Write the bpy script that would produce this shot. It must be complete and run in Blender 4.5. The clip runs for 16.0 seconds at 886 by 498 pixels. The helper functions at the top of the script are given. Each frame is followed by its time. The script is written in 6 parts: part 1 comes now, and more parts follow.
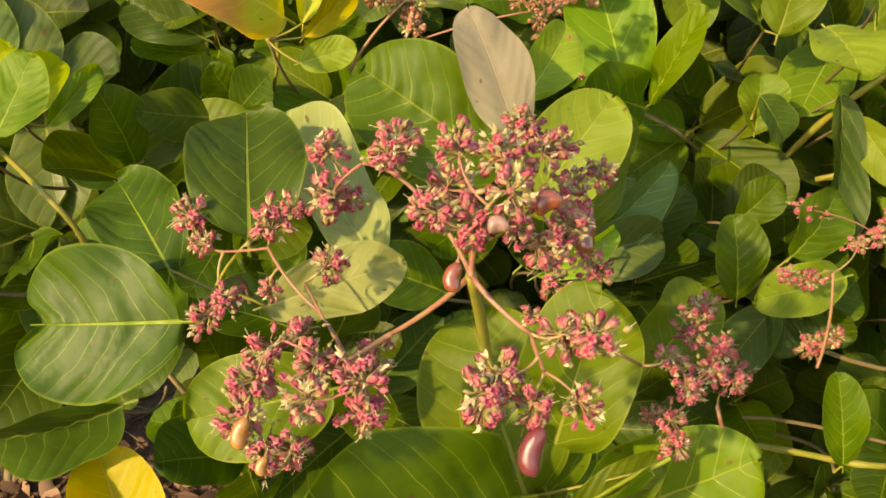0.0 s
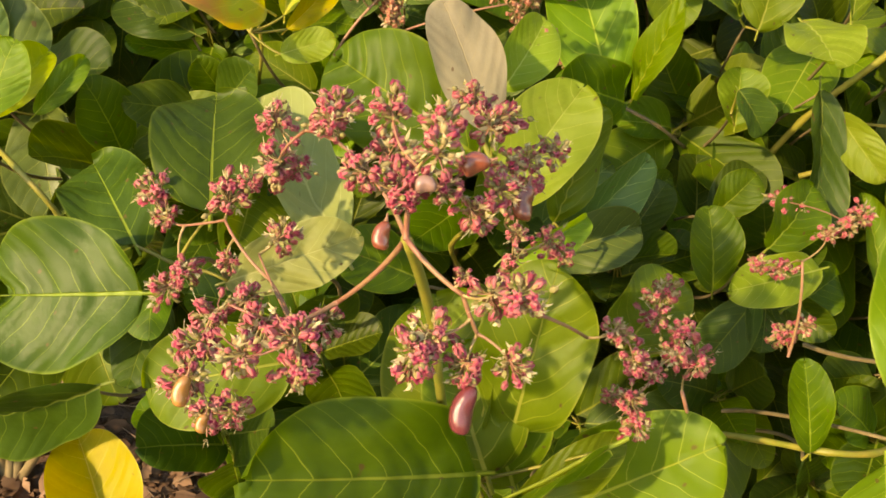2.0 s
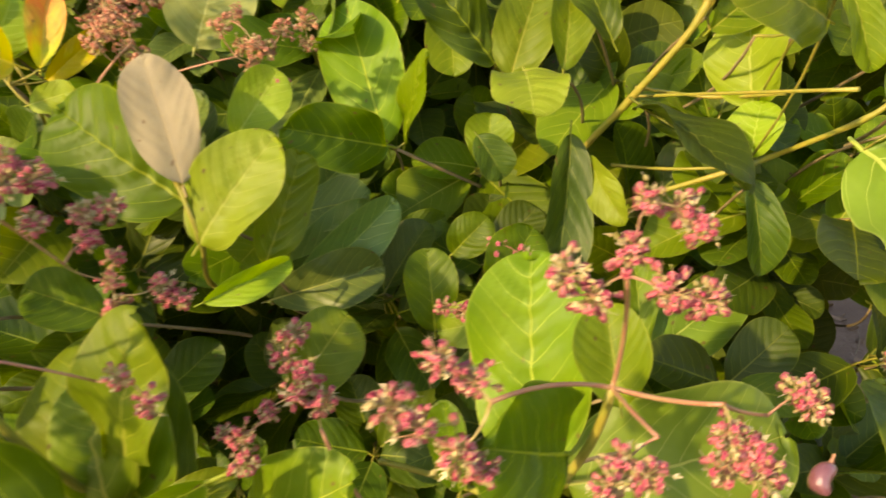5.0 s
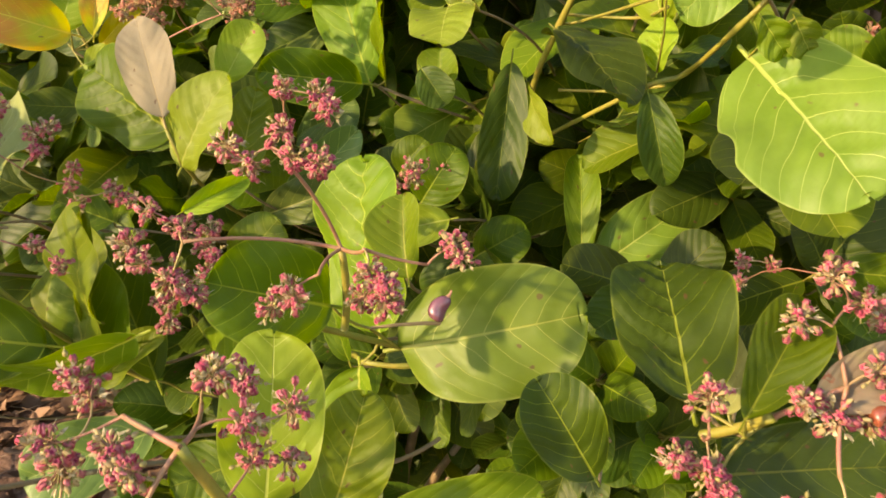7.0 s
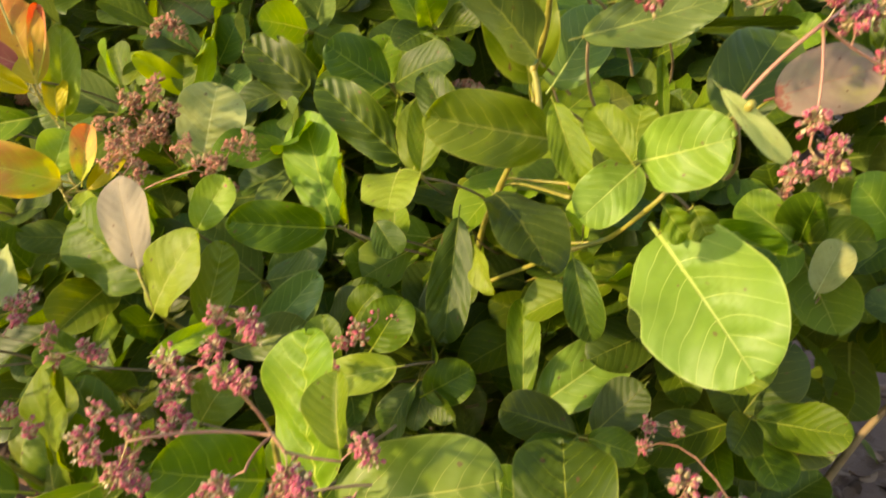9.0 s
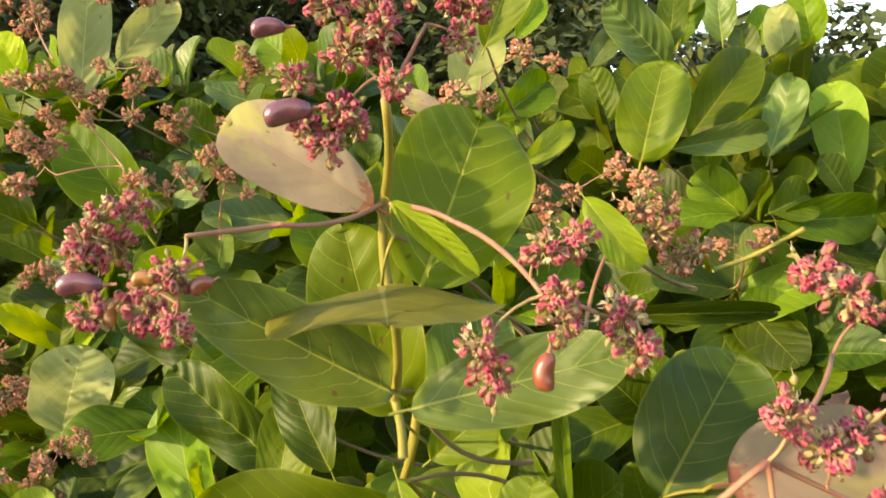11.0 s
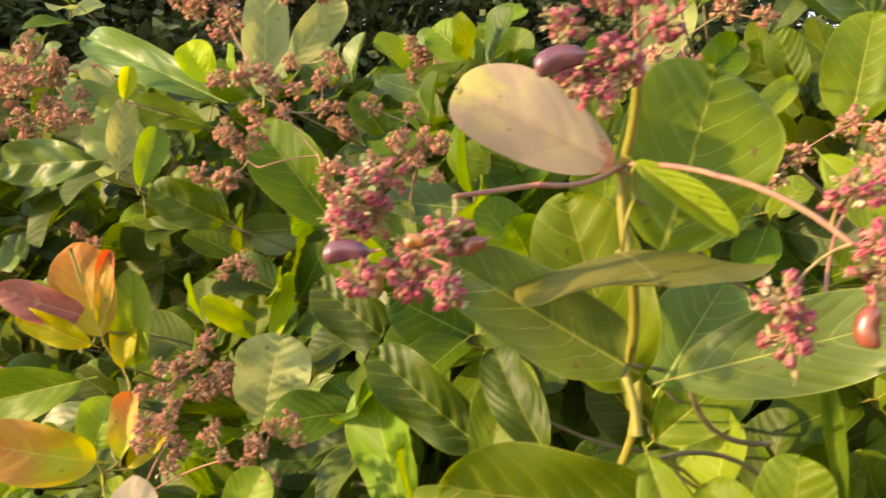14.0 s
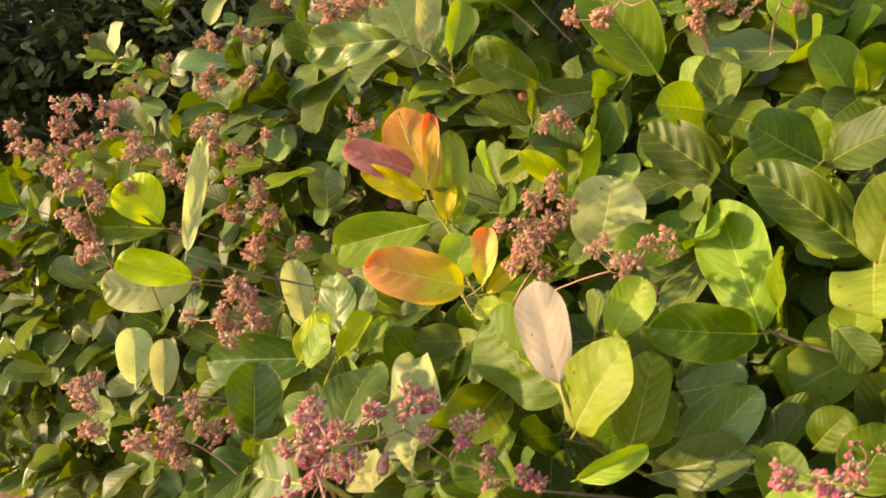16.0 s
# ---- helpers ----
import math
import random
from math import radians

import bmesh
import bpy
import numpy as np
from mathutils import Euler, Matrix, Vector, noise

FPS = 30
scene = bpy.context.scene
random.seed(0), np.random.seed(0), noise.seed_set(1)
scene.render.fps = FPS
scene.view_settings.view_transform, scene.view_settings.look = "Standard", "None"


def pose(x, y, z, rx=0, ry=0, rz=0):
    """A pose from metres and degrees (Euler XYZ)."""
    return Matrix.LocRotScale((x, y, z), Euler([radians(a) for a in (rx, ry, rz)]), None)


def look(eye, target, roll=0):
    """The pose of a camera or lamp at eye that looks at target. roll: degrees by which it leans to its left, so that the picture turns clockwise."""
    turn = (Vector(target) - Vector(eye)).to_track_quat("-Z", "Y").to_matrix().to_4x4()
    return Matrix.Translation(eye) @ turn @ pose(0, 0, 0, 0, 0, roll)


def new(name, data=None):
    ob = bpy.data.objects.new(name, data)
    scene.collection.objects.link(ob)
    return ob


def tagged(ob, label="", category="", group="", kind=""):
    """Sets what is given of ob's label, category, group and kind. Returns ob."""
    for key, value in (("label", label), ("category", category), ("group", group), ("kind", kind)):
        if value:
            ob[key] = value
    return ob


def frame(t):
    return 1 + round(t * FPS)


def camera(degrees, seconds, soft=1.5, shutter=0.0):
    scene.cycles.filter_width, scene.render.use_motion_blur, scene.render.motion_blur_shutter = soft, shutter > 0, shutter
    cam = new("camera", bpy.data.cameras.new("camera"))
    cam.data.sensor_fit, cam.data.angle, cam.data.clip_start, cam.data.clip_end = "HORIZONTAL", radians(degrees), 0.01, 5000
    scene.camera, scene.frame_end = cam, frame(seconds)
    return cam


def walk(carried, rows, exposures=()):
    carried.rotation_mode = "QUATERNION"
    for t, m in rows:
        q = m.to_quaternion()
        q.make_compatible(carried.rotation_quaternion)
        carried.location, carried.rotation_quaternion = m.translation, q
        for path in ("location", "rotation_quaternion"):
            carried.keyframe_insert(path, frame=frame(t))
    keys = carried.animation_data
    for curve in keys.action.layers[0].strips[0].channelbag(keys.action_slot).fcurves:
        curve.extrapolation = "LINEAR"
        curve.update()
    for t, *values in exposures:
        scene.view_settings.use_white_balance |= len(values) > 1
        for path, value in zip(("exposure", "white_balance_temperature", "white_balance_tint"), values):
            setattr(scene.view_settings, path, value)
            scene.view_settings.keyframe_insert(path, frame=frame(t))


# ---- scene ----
cam = camera(58.9, 16.0, soft=1.65, shutter=0.3)
PATH = [
    (0, (0.0451, 0.0381, 1.3800), (0.0165, 1.6690, 0.7913), 2.1),
    (0.5, (0.0347, 0.0624, 1.3549), (-0.0043, 1.6933, 0.7670), 2.0),
    (1, (0.0399, 0.0867, 1.3358), (0.0078, 1.7175, 0.7471), 2.3),
    (1.5, (0.0598, 0.0728, 1.3375), (0.0243, 1.7063, 0.7566), 2.3),
    (2, (0.0910, 0.0208, 1.3592), (0.0295, 1.6594, 0.7948), 2.2),
    (2.5, (0.1327, -0.0347, 1.3748), (0.0251, 1.6048, 0.8208), 1.7),
    (3, (0.1795, -0.0763, 1.3887), (0.0173, 1.5580, 0.8329), 1.3),
    (3.5, (0.2358, -0.1136, 1.4199), (0.0321, 1.5146, 0.8607), 1.0),
    (4, (0.2939, -0.1032, 1.4268), (0.0806, 1.5259, 0.8745), 1.0),
    (4.5, (0.3563, -0.0694, 1.4207), (0.1639, 1.5684, 0.8823), 1.3),
    (5, (0.4847, 0.0191, 1.4060), (0.3113, 1.6629, 0.8841), 1.4),
    (5.2, (0.5358, 0.0546, 1.4017), (0.3572, 1.7002, 0.8832), 1.2),
    (7.3, (0.9468, -0.0650, 1.3774), (0.2393, 1.4054, 0.7904), -5.1),
    (7.5, (0.9823, -0.0789, 1.3826), (0.2393, 1.3759, 0.8026), -5.5),
    (8, (1.0057, -0.1101, 1.4086), (0.2315, 1.3360, 0.8451), -5.6),
    (8.5, (0.9910, -0.0988, 1.4442), (0.2670, 1.3863, 0.9179), -4.6),
    (9, (0.9988, -0.0581, 1.5274), (0.3451, 1.4808, 1.0670), -3.9),
    (9.5, (1.0101, 0.0026, 1.5837), (0.4205, 1.5909, 1.2153), -3.4),
    (10, (1.0369, 0.1084, 1.6132), (0.4560, 1.7201, 1.3445), -3.5),
    (10.2, (1.0577, 0.1699, 1.6210), (0.4569, 1.7800, 1.3869), -3.6),
    (12.3, (1.0551, 0.3919, 1.6817), (0.2211, 1.9117, 1.6557), -5.9),
    (12.5, (1.0534, 0.4014, 1.6687), (0.2176, 1.9195, 1.6280), -5.9),
    (13, (1.0439, 0.3806, 1.6722), (0.1855, 1.8866, 1.6072), -6.2),
    (13.5, (1.0283, 0.3537, 1.6635), (0.1222, 1.8302, 1.5863), -6.7),
    (14, (0.9797, 0.3034, 1.6375), (-0.0009, 1.7305, 1.5439), -7.3),
    (14.5, (0.9103, 0.2055, 1.6219), (-0.1639, 1.5606, 1.4953), -8.3),
    (15, (0.8592, 0.1101, 1.5985), (-0.2887, 1.3993, 1.4416), -9.1),
    (15.5, (0.8106, 0.0329, 1.5811), (-0.3771, 1.2832, 1.3965), -9.4),
    (16, (0.7569, -0.0381, 1.5525), (-0.4326, 1.2060, 1.3436), -9.3),
]
walk(cam, [(t, look(eye, target, roll)) for t, eye, target, roll in PATH], [(0, 1.83, 9600, 13), (5, 2.05, 9700, 17), (7.5, 2.10, 8900, 23), (10, 2.18, 8750, 17), (12.5, 2.12, 9000, 17), (14, 2.21, 9100, 26), (16, 2.41, 9000, 32)])

# ---- world, sun ----
world = bpy.data.worlds.new("sky")
scene.world = world
world.use_nodes = True
wn = world.node_tree.nodes
sky = wn.new("ShaderNodeTexSky")
sky.sky_type = "NISHITA"
sky.sun_disc = False
SUN_DIR = Vector((0.66, 0.85, -0.46)).normalized()      # the way the light travels
sky.sun_elevation = math.asin(-SUN_DIR.z)
sky.sun_rotation = math.atan2(-SUN_DIR.x, -SUN_DIR.y)
sky.dust_density = 0.5
sky.ozone_density = 2.2
wn["Background"].inputs["Strength"].default_value = 0.15
world.node_tree.links.new(sky.outputs["Color"], wn["Background"].inputs["Color"])
sun_data = bpy.data.lights.new("sun", "SUN")
sun_data.energy = 2.12
sun_data.angle = radians(1.2)
sun_data.color = (1.0, 0.86, 0.62)
sun = new("sun", sun_data)
sun.matrix_world = look((0, -6, 5), Vector((0, -6, 5)) + SUN_DIR)

# ---- materials ----


def node_material(name):
    m = bpy.data.materials.new(name)
    m.use_nodes = True
    return m, m.node_tree.nodes, m.node_tree.links, m.node_tree.nodes["Principled BSDF"]


def math_node(n, l, op, a, b=None, c=None, clamp=False):
    k = n.new("ShaderNodeMath")
    k.operation = op
    k.use_clamp = clamp
    for i, v in enumerate((a, b, c)):
        if v is None:
            continue
        if isinstance(v, (int, float)):
            k.inputs[i].default_value = v
        else:
            l.new(v, k.inputs[i])
    return k.outputs[0]


def mix_colour(n, l, fac, a, b):
    k = n.new("ShaderNodeMix")
    k.data_type = "RGBA"
    for i, v in ((0, fac), (6, a), (7, b)):
        if isinstance(v, (int, float)):
            k.inputs[i].default_value = v
        elif isinstance(v, tuple):
            k.inputs[i].default_value = (*v, 1)
        else:
            l.new(v, k.inputs[i])
    return k.outputs[2]


def noise_node(n, l, vec, scale, detail=3.0, rough=0.6):
    k = n.new("ShaderNodeTexNoise")
    k.inputs["Scale"].default_value = scale
    k.inputs["Detail"].default_value = detail
    k.inputs["Roughness"].default_value = rough
    if vec is not None:
        l.new(vec, k.inputs["Vector"])
    return k.outputs["Fac"]


def leaf_material(name, base, vein, blotch, rough=0.43, through_light=0.44, veins=7.4, blush=None, relief=0.48, decay=None, island=False):
    """A leaf blade: pale midrib and side veins, quilted relief, blotches, light shining through."""
    m, n, l, p = node_material(name)
    uv = n.new("ShaderNodeUVMap")
    uv.uv_map = "UVMap"
    rim = n.new("ShaderNodeUVMap")
    rim.uv_map = "Margin"
    rim_sep = n.new("ShaderNodeSeparateXYZ")
    l.new(rim.outputs[0], rim_sep.inputs[0])
    sep = n.new("ShaderNodeSeparateXYZ")
    l.new(uv.outputs[0], sep.inputs[0])
    info = n.new("ShaderNodeNewGeometry" if island else "ShaderNodeObjectInfo")
    rnd = info.outputs["Random Per Island" if island else "Random"]
    off = n.new("ShaderNodeVectorMath")
    off.operation = "ADD"
    l.new(uv.outputs[0], off.inputs[0])
    comb = n.new("ShaderNodeCombineXYZ")
    l.new(math_node(n, l, "MULTIPLY", rnd, 37.0), comb.inputs[0])
    l.new(math_node(n, l, "MULTIPLY", rnd, 71.0), comb.inputs[1])
    l.new(comb.outputs[0], off.inputs[1])
    moved = off.outputs[0]
    wob = math_node(n, l, "MULTIPLY", noise_node(n, l, moved, 3.0, 1.0), 0.11)
    ax = math_node(n, l, "ABSOLUTE", sep.outputs[0])
    # side veins leave the midrib slanting to the tip and bow forward
    bow = math_node(n, l, "MULTIPLY", math_node(n, l, "MULTIPLY", ax, ax), 0.75)
    c = math_node(n, l, "SUBTRACT", math_node(n, l, "SUBTRACT", sep.outputs[1], math_node(n, l, "MULTIPLY", ax, 0.42)), bow)
    c = math_node(n, l, "MULTIPLY", math_node(n, l, "ADD", c, wob), veins)
    side = math_node(n, l, "ABSOLUTE", math_node(n, l, "SUBTRACT", math_node(n, l, "FRACT", c), 0.5))
    vein_mask = math_node(n, l, "MULTIPLY", math_node(n, l, "SUBTRACT", side, 0.472), 44.0, clamp=True)
    fade = math_node(n, l, "SUBTRACT", 1.15, math_node(n, l, "MULTIPLY", ax, 1.7), clamp=True)
    vein_mask = math_node(n, l, "MULTIPLY", vein_mask, fade)
    rib_w = math_node(n, l, "SUBTRACT", 0.020, math_node(n, l, "MULTIPLY", sep.outputs[1], 0.014))
    rib = math_node(n, l, "MULTIPLY", math_node(n, l, "SUBTRACT", rib_w, ax), 130.0, clamp=True)
    mask = math_node(n, l, "MAXIMUM", math_node(n, l, "MULTIPLY", vein_mask, 0.8), math_node(n, l, "MULTIPLY", rib, 0.85))
    big = noise_node(n, l, moved, 2.2, 3.0)
    fine = noise_node(n, l, moved, 26.0, 4.0, 0.7)
    ramp = math_node(n, l, "MULTIPLY", math_node(n, l, "SUBTRACT", big, 0.42), 2.6, clamp=True)
    col = mix_colour(n, l, ramp, base, blotch)
    col = mix_colour(n, l, math_node(n, l, "MULTIPLY", fine, 0.28), col, tuple(0.55 * v for v in base))
    if blush:
        edge = math_node(n, l, "MULTIPLY", math_node(n, l, "ADD", sep.outputs[1], math_node(n, l, "SUBTRACT", big, 0.70)), 1.6, clamp=True)
        col = mix_colour(n, l, edge, col, blush)
    margin = math_node(n, l, "MULTIPLY", math_node(n, l, "SUBTRACT", math_node(n, l, "ABSOLUTE", rim_sep.outputs[0]), 0.955), 16.0, clamp=True)
    mask = math_node(n, l, "MAXIMUM", mask, math_node(n, l, "MULTIPLY", margin, 0.75))
    col = mix_colour(n, l, mask, col, vein)
    if decay:
        # brown eaten patches near the stalk, yellow-green remains towards the tip
        rot = noise_node(n, l, moved, 5.0, 4.0, 0.7)
        low = math_node(n, l, "SUBTRACT", 1.0, math_node(n, l, "MULTIPLY", sep.outputs[1], 3.2), clamp=True)
        k = math_node(n, l, "MULTIPLY", math_node(n, l, "SUBTRACT", math_node(n, l, "ADD", rot, math_node(n, l, "MULTIPLY", low, 0.22)), 0.66), 18.0, clamp=True)
        high = math_node(n, l, "MULTIPLY", math_node(n, l, "SUBTRACT", sep.outputs[1], 0.45), 3.0, clamp=True)
        g = math_node(n, l, "MULTIPLY", math_node(n, l, "MULTIPLY", math_node(n, l, "SUBTRACT", big, 0.47), 6.0, clamp=True), high)
        col = mix_colour(n, l, math_node(n, l, "MULTIPLY", g, 0.7), col, (0.36, 0.34, 0.10))
        col = mix_colour(n, l, math_node(n, l, "MULTIPLY", k, 0.8), col, decay)
    spots = math_node(n, l, "MULTIPLY", math_node(n, l, "SUBTRACT", noise_node(n, l, moved, 8.5, 1.0), 0.71), 26.0, clamp=True)
    col = mix_colour(n, l, math_node(n, l, "MULTIPLY", spots, 0.7), col, (0.12, 0.06, 0.025))
    hsv = n.new("ShaderNodeHueSaturation")
    l.new(math_node(n, l, "ADD", 0.482, math_node(n, l, "MULTIPLY", rnd, 0.03)), hsv.inputs["Hue"])
    hsv.inputs["Saturation"].default_value = 1.02
    l.new(math_node(n, l, "ADD", 0.78, math_node(n, l, "MULTIPLY", rnd, 0.42)), hsv.inputs["Value"])
    l.new(col, hsv.inputs["Color"])
    col = hsv.outputs[0]
    l.new(col, p.inputs["Base Color"])
    l.new(math_node(n, l, "ADD", rough, math_node(n, l, "MULTIPLY", fine, 0.16)), p.inputs["Roughness"])
    p.inputs["Specular IOR Level"].default_value = 0.27
    hump = math_node(n, l, "SINE", math_node(n, l, "MULTIPLY", math_node(n, l, "SUBTRACT", math_node(n, l, "FRACT", c), 0.25), 6.283))
    height = math_node(n, l, "ADD", math_node(n, l, "MULTIPLY", hump, 0.20), math_node(n, l, "MULTIPLY", fine, 0.35))
    height = math_node(n, l, "SUBTRACT", height, math_node(n, l, "MULTIPLY", rib, 0.8))
    bump = n.new("ShaderNodeBump")
    bump.inputs["Strength"].default_value = relief
    bump.inputs["Distance"].default_value = 0.0025
    l.new(height, bump.inputs["Height"])
    l.new(bump.outputs[0], p.inputs["Normal"])
    tr = n.new("ShaderNodeBsdfTranslucent")
    glow = n.new("ShaderNodeHueSaturation")
    glow.inputs["Hue"].default_value = 0.485
    glow.inputs["Saturation"].default_value = 1.1
    glow.inputs["Value"].default_value = 1.5
    l.new(col, glow.inputs["Color"])
    l.new(glow.outputs[0], tr.inputs["Color"])
    mix = n.new("ShaderNodeMixShader")
    mix.inputs[0].default_value = through_light
    l.new(p.outputs[0], mix.inputs[1])
    l.new(tr.outputs[0], mix.inputs[2])
    l.new(mix.outputs[0], n["Material Output"].inputs["Surface"])
    return m


def plain_material(name, base, other, scale, rough=0.6, bump_by=0.3, bump_scale=None, dist=0.001, coat=0.0):
    m, n, l, p = node_material(name)
    tc = n.new("ShaderNodeTexCoord")
    info = n.new("ShaderNodeObjectInfo")
    off = n.new("ShaderNodeVectorMath")
    off.operation = "ADD"
    l.new(tc.outputs["Object"], off.inputs[0])
    comb = n.new("ShaderNodeCombineXYZ")
    l.new(math_node(n, l, "MULTIPLY", info.outputs["Random"], 13.0), comb.inputs[0])
    l.new(comb.outputs[0], off.inputs[1])
    a = noise_node(n, l, off.outputs[0], scale, 3.0)
    b = noise_node(n, l, off.outputs[0], bump_scale or scale * 6, 4.0)
    k = math_node(n, l, "MULTIPLY", math_node(n, l, "SUBTRACT", a, 0.32), 2.8, clamp=True)
    col = mix_colour(n, l, k, base, other)
    col = mix_colour(n, l, math_node(n, l, "MULTIPLY", b, 0.4), col, tuple(0.5 * v for v in base))
    l.new(col, p.inputs["Base Color"])
    p.inputs["Roughness"].default_value = rough
    p.inputs["Coat Weight"].default_value = coat
    bump = n.new("ShaderNodeBump")
    bump.inputs["Strength"].default_value = bump_by
    bump.inputs["Distance"].default_value = dist
    l.new(b, bump.inputs["Height"])
    l.new(bump.outputs[0], p.inputs["Normal"])
    return m


def island_material(name, base, other, rough=0.6, through_light=0.2):
    """For many small pieces in one mesh: each piece takes a colour of its own."""
    m, n, l, p = node_material(name)
    geo = n.new("ShaderNodeNewGeometry")
    k = n.new("ShaderNodeMix")
    k.data_type = "RGBA"
    k.inputs[6].default_value, k.inputs[7].default_value = (*base, 1), (*other, 1)
    l.new(geo.outputs["Random Per Island"], k.inputs[0])
    tc = n.new("ShaderNodeTexCoord")
    f = noise_node(n, l, tc.outputs["Object"], 60.0, 3.0)
    col = mix_colour(n, l, math_node(n, l, "MULTIPLY", f, 0.5), k.outputs[2], tuple(0.5 * v for v in base))
    l.new(col, p.inputs["Base Color"])
    p.inputs["Roughness"].default_value = rough
    p.inputs["Specular IOR Level"].default_value = 0.25
    if through_light:
        tr = n.new("ShaderNodeBsdfTranslucent")
        l.new(col, tr.inputs["Color"])
        mix = n.new("ShaderNodeMixShader")
        mix.inputs[0].default_value = through_light
        l.new(p.outputs[0], mix.inputs[1])
        l.new(tr.outputs[0], mix.inputs[2])
        l.new(mix.outputs[0], n["Material Output"].inputs["Surface"])
    return m


LEAF = {
    "green": leaf_material("leaf_green", (0.062, 0.122, 0.005), (0.24, 0.30, 0.04), (0.096, 0.170, 0.007)),
    "light": leaf_material("leaf_light_green", (0.110, 0.190, 0.012), (0.34, 0.38, 0.07), (0.165, 0.245, 0.020)),
    "bright": leaf_material("leaf_bright_green", (0.115, 0.235, 0.010), (0.36, 0.44, 0.06), (0.160, 0.290, 0.018)),
    "fresh": leaf_material("leaf_fresh_green", (0.135, 0.225, 0.030), (0.37, 0.42, 0.11), (0.185, 0.275, 0.048), rough=0.36),
    "lime": leaf_material("leaf_lime", (0.200, 0.310, 0.030), (0.38, 0.45, 0.10), (0.255, 0.355, 0.045), through_light=0.45),
    # glow: lime brightened in its colour so the leaves look sunlit
    "glow": leaf_material("leaf_sunlit_lime", (0.32, 0.42, 0.014), (0.48, 0.53, 0.05), (0.38, 0.46, 0.020), through_light=0.5),
    "yellow": leaf_material("leaf_yellow", (0.48, 0.42, 0.010), (0.62, 0.54, 0.09), (0.38, 0.40, 0.012), through_light=0.40),
    "orange": leaf_material("leaf_orange", (0.34, 0.36, 0.030), (0.50, 0.42, 0.07), (0.42, 0.29, 0.04), blush=(0.46, 0.145, 0.050), through_light=0.35),
    "red": leaf_material("leaf_young_red", (0.42, 0.19, 0.12), (0.55, 0.36, 0.20), (0.36, 0.12, 0.09), rough=0.40),
    "under": leaf_material("leaf_dull_underside", (0.28, 0.215, 0.150), (0.31, 0.20, 0.13), (0.31, 0.275, 0.155), rough=0.65, through_light=0.48, decay=(0.26, 0.10, 0.06)),
    "straw": leaf_material("leaf_straw", (0.39, 0.345, 0.215), (0.43, 0.37, 0.20), (0.43, 0.39, 0.26), rough=0.6, through_light=0.45),
    "amber": leaf_material("leaf_amber", (0.50, 0.42, 0.03), (0.60, 0.48, 0.09), (0.48, 0.33, 0.04), blush=(0.50, 0.22, 0.04), through_light=0.42),
    "pale": leaf_material("leaf_pale", (0.29, 0.345, 0.115), (0.46, 0.50, 0.21), (0.39, 0.43, 0.17), rough=0.5),
    # Two dark greens; they also put shade into the colour of low leaves
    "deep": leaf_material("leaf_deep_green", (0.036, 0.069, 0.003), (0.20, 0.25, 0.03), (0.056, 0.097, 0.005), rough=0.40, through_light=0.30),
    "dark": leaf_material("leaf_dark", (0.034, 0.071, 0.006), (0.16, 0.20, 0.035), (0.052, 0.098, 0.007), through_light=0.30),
    # olive with the grazing sun of its one leaf put into the colour
    "olive": leaf_material("leaf_olive_lit", (0.22, 0.245, 0.045), (0.42, 0.42, 0.13), (0.27, 0.285, 0.060), rough=0.42, relief=0.06),
    "gloss": leaf_material("leaf_glossy_blue_green", (0.090, 0.150, 0.034), (0.30, 0.36, 0.10), (0.125, 0.194, 0.047), rough=0.30, through_light=0.30),
}
STEM_GREEN = plain_material("stem_green", (0.17, 0.185, 0.022), (0.27, 0.215, 0.035), 40, 0.55, 0.4)
STEM_RED = plain_material("stalk_red", (0.31, 0.115, 0.080), (0.27, 0.165, 0.075), 45, 0.5, 0.4)
STALK_PALE = plain_material("stalk_pale", (0.31, 0.25, 0.09), (0.36, 0.19, 0.10), 60, 0.55, 0.3)
STEM_BROWN = plain_material("twig_brown", (0.15, 0.115, 0.05), (0.22, 0.155, 0.075), 50, 0.75, 0.7)
PETAL = island_material("petal_pink", (0.44, 0.057, 0.108), (0.65, 0.26, 0.235), 0.5, 0.3)
PETAL_DEEP = island_material("petal_deep_pink", (0.30, 0.018, 0.060), (0.40, 0.03, 0.10), 0.55, 0.25)
CREAM = island_material("petal_cream", (0.60, 0.53, 0.33), (0.52, 0.42, 0.22), 0.6, 0.25)
SEPAL = island_material("sepal_green", (0.29, 0.26, 0.085), (0.53, 0.40, 0.21), 0.6, 0.3)
RUST = island_material("petal_faded", (0.53, 0.185, 0.12), (0.64, 0.38, 0.24), 0.65, 0.28)
RUST_DEEP = island_material("petal_faded_deep", (0.36, 0.09, 0.075), (0.44, 0.16, 0.11), 0.65, 0.25)
NUT = {
    "purple": plain_material("nut_purple", (0.11, 0.035, 0.050), (0.19, 0.080, 0.085), 45, 0.24, 0.15, coat=0.5),
    "maroon": plain_material("nut_maroon", (0.115, 0.020, 0.028), (0.18, 0.045, 0.042), 45, 0.24, 0.15, coat=0.5),
    "red": plain_material("nut_red", (0.17, 0.036, 0.026), (0.27, 0.085, 0.035), 50, 0.24, 0.12, coat=0.5),
    "plum": plain_material("nut_plum", (0.26, 0.14, 0.13), (0.32, 0.20, 0.14), 50, 0.24, 0.12, coat=0.5),
    "amber": plain_material("nut_amber", (0.38, 0.20, 0.035), (0.30, 0.11, 0.05), 50, 0.24, 0.12, coat=0.5),
}
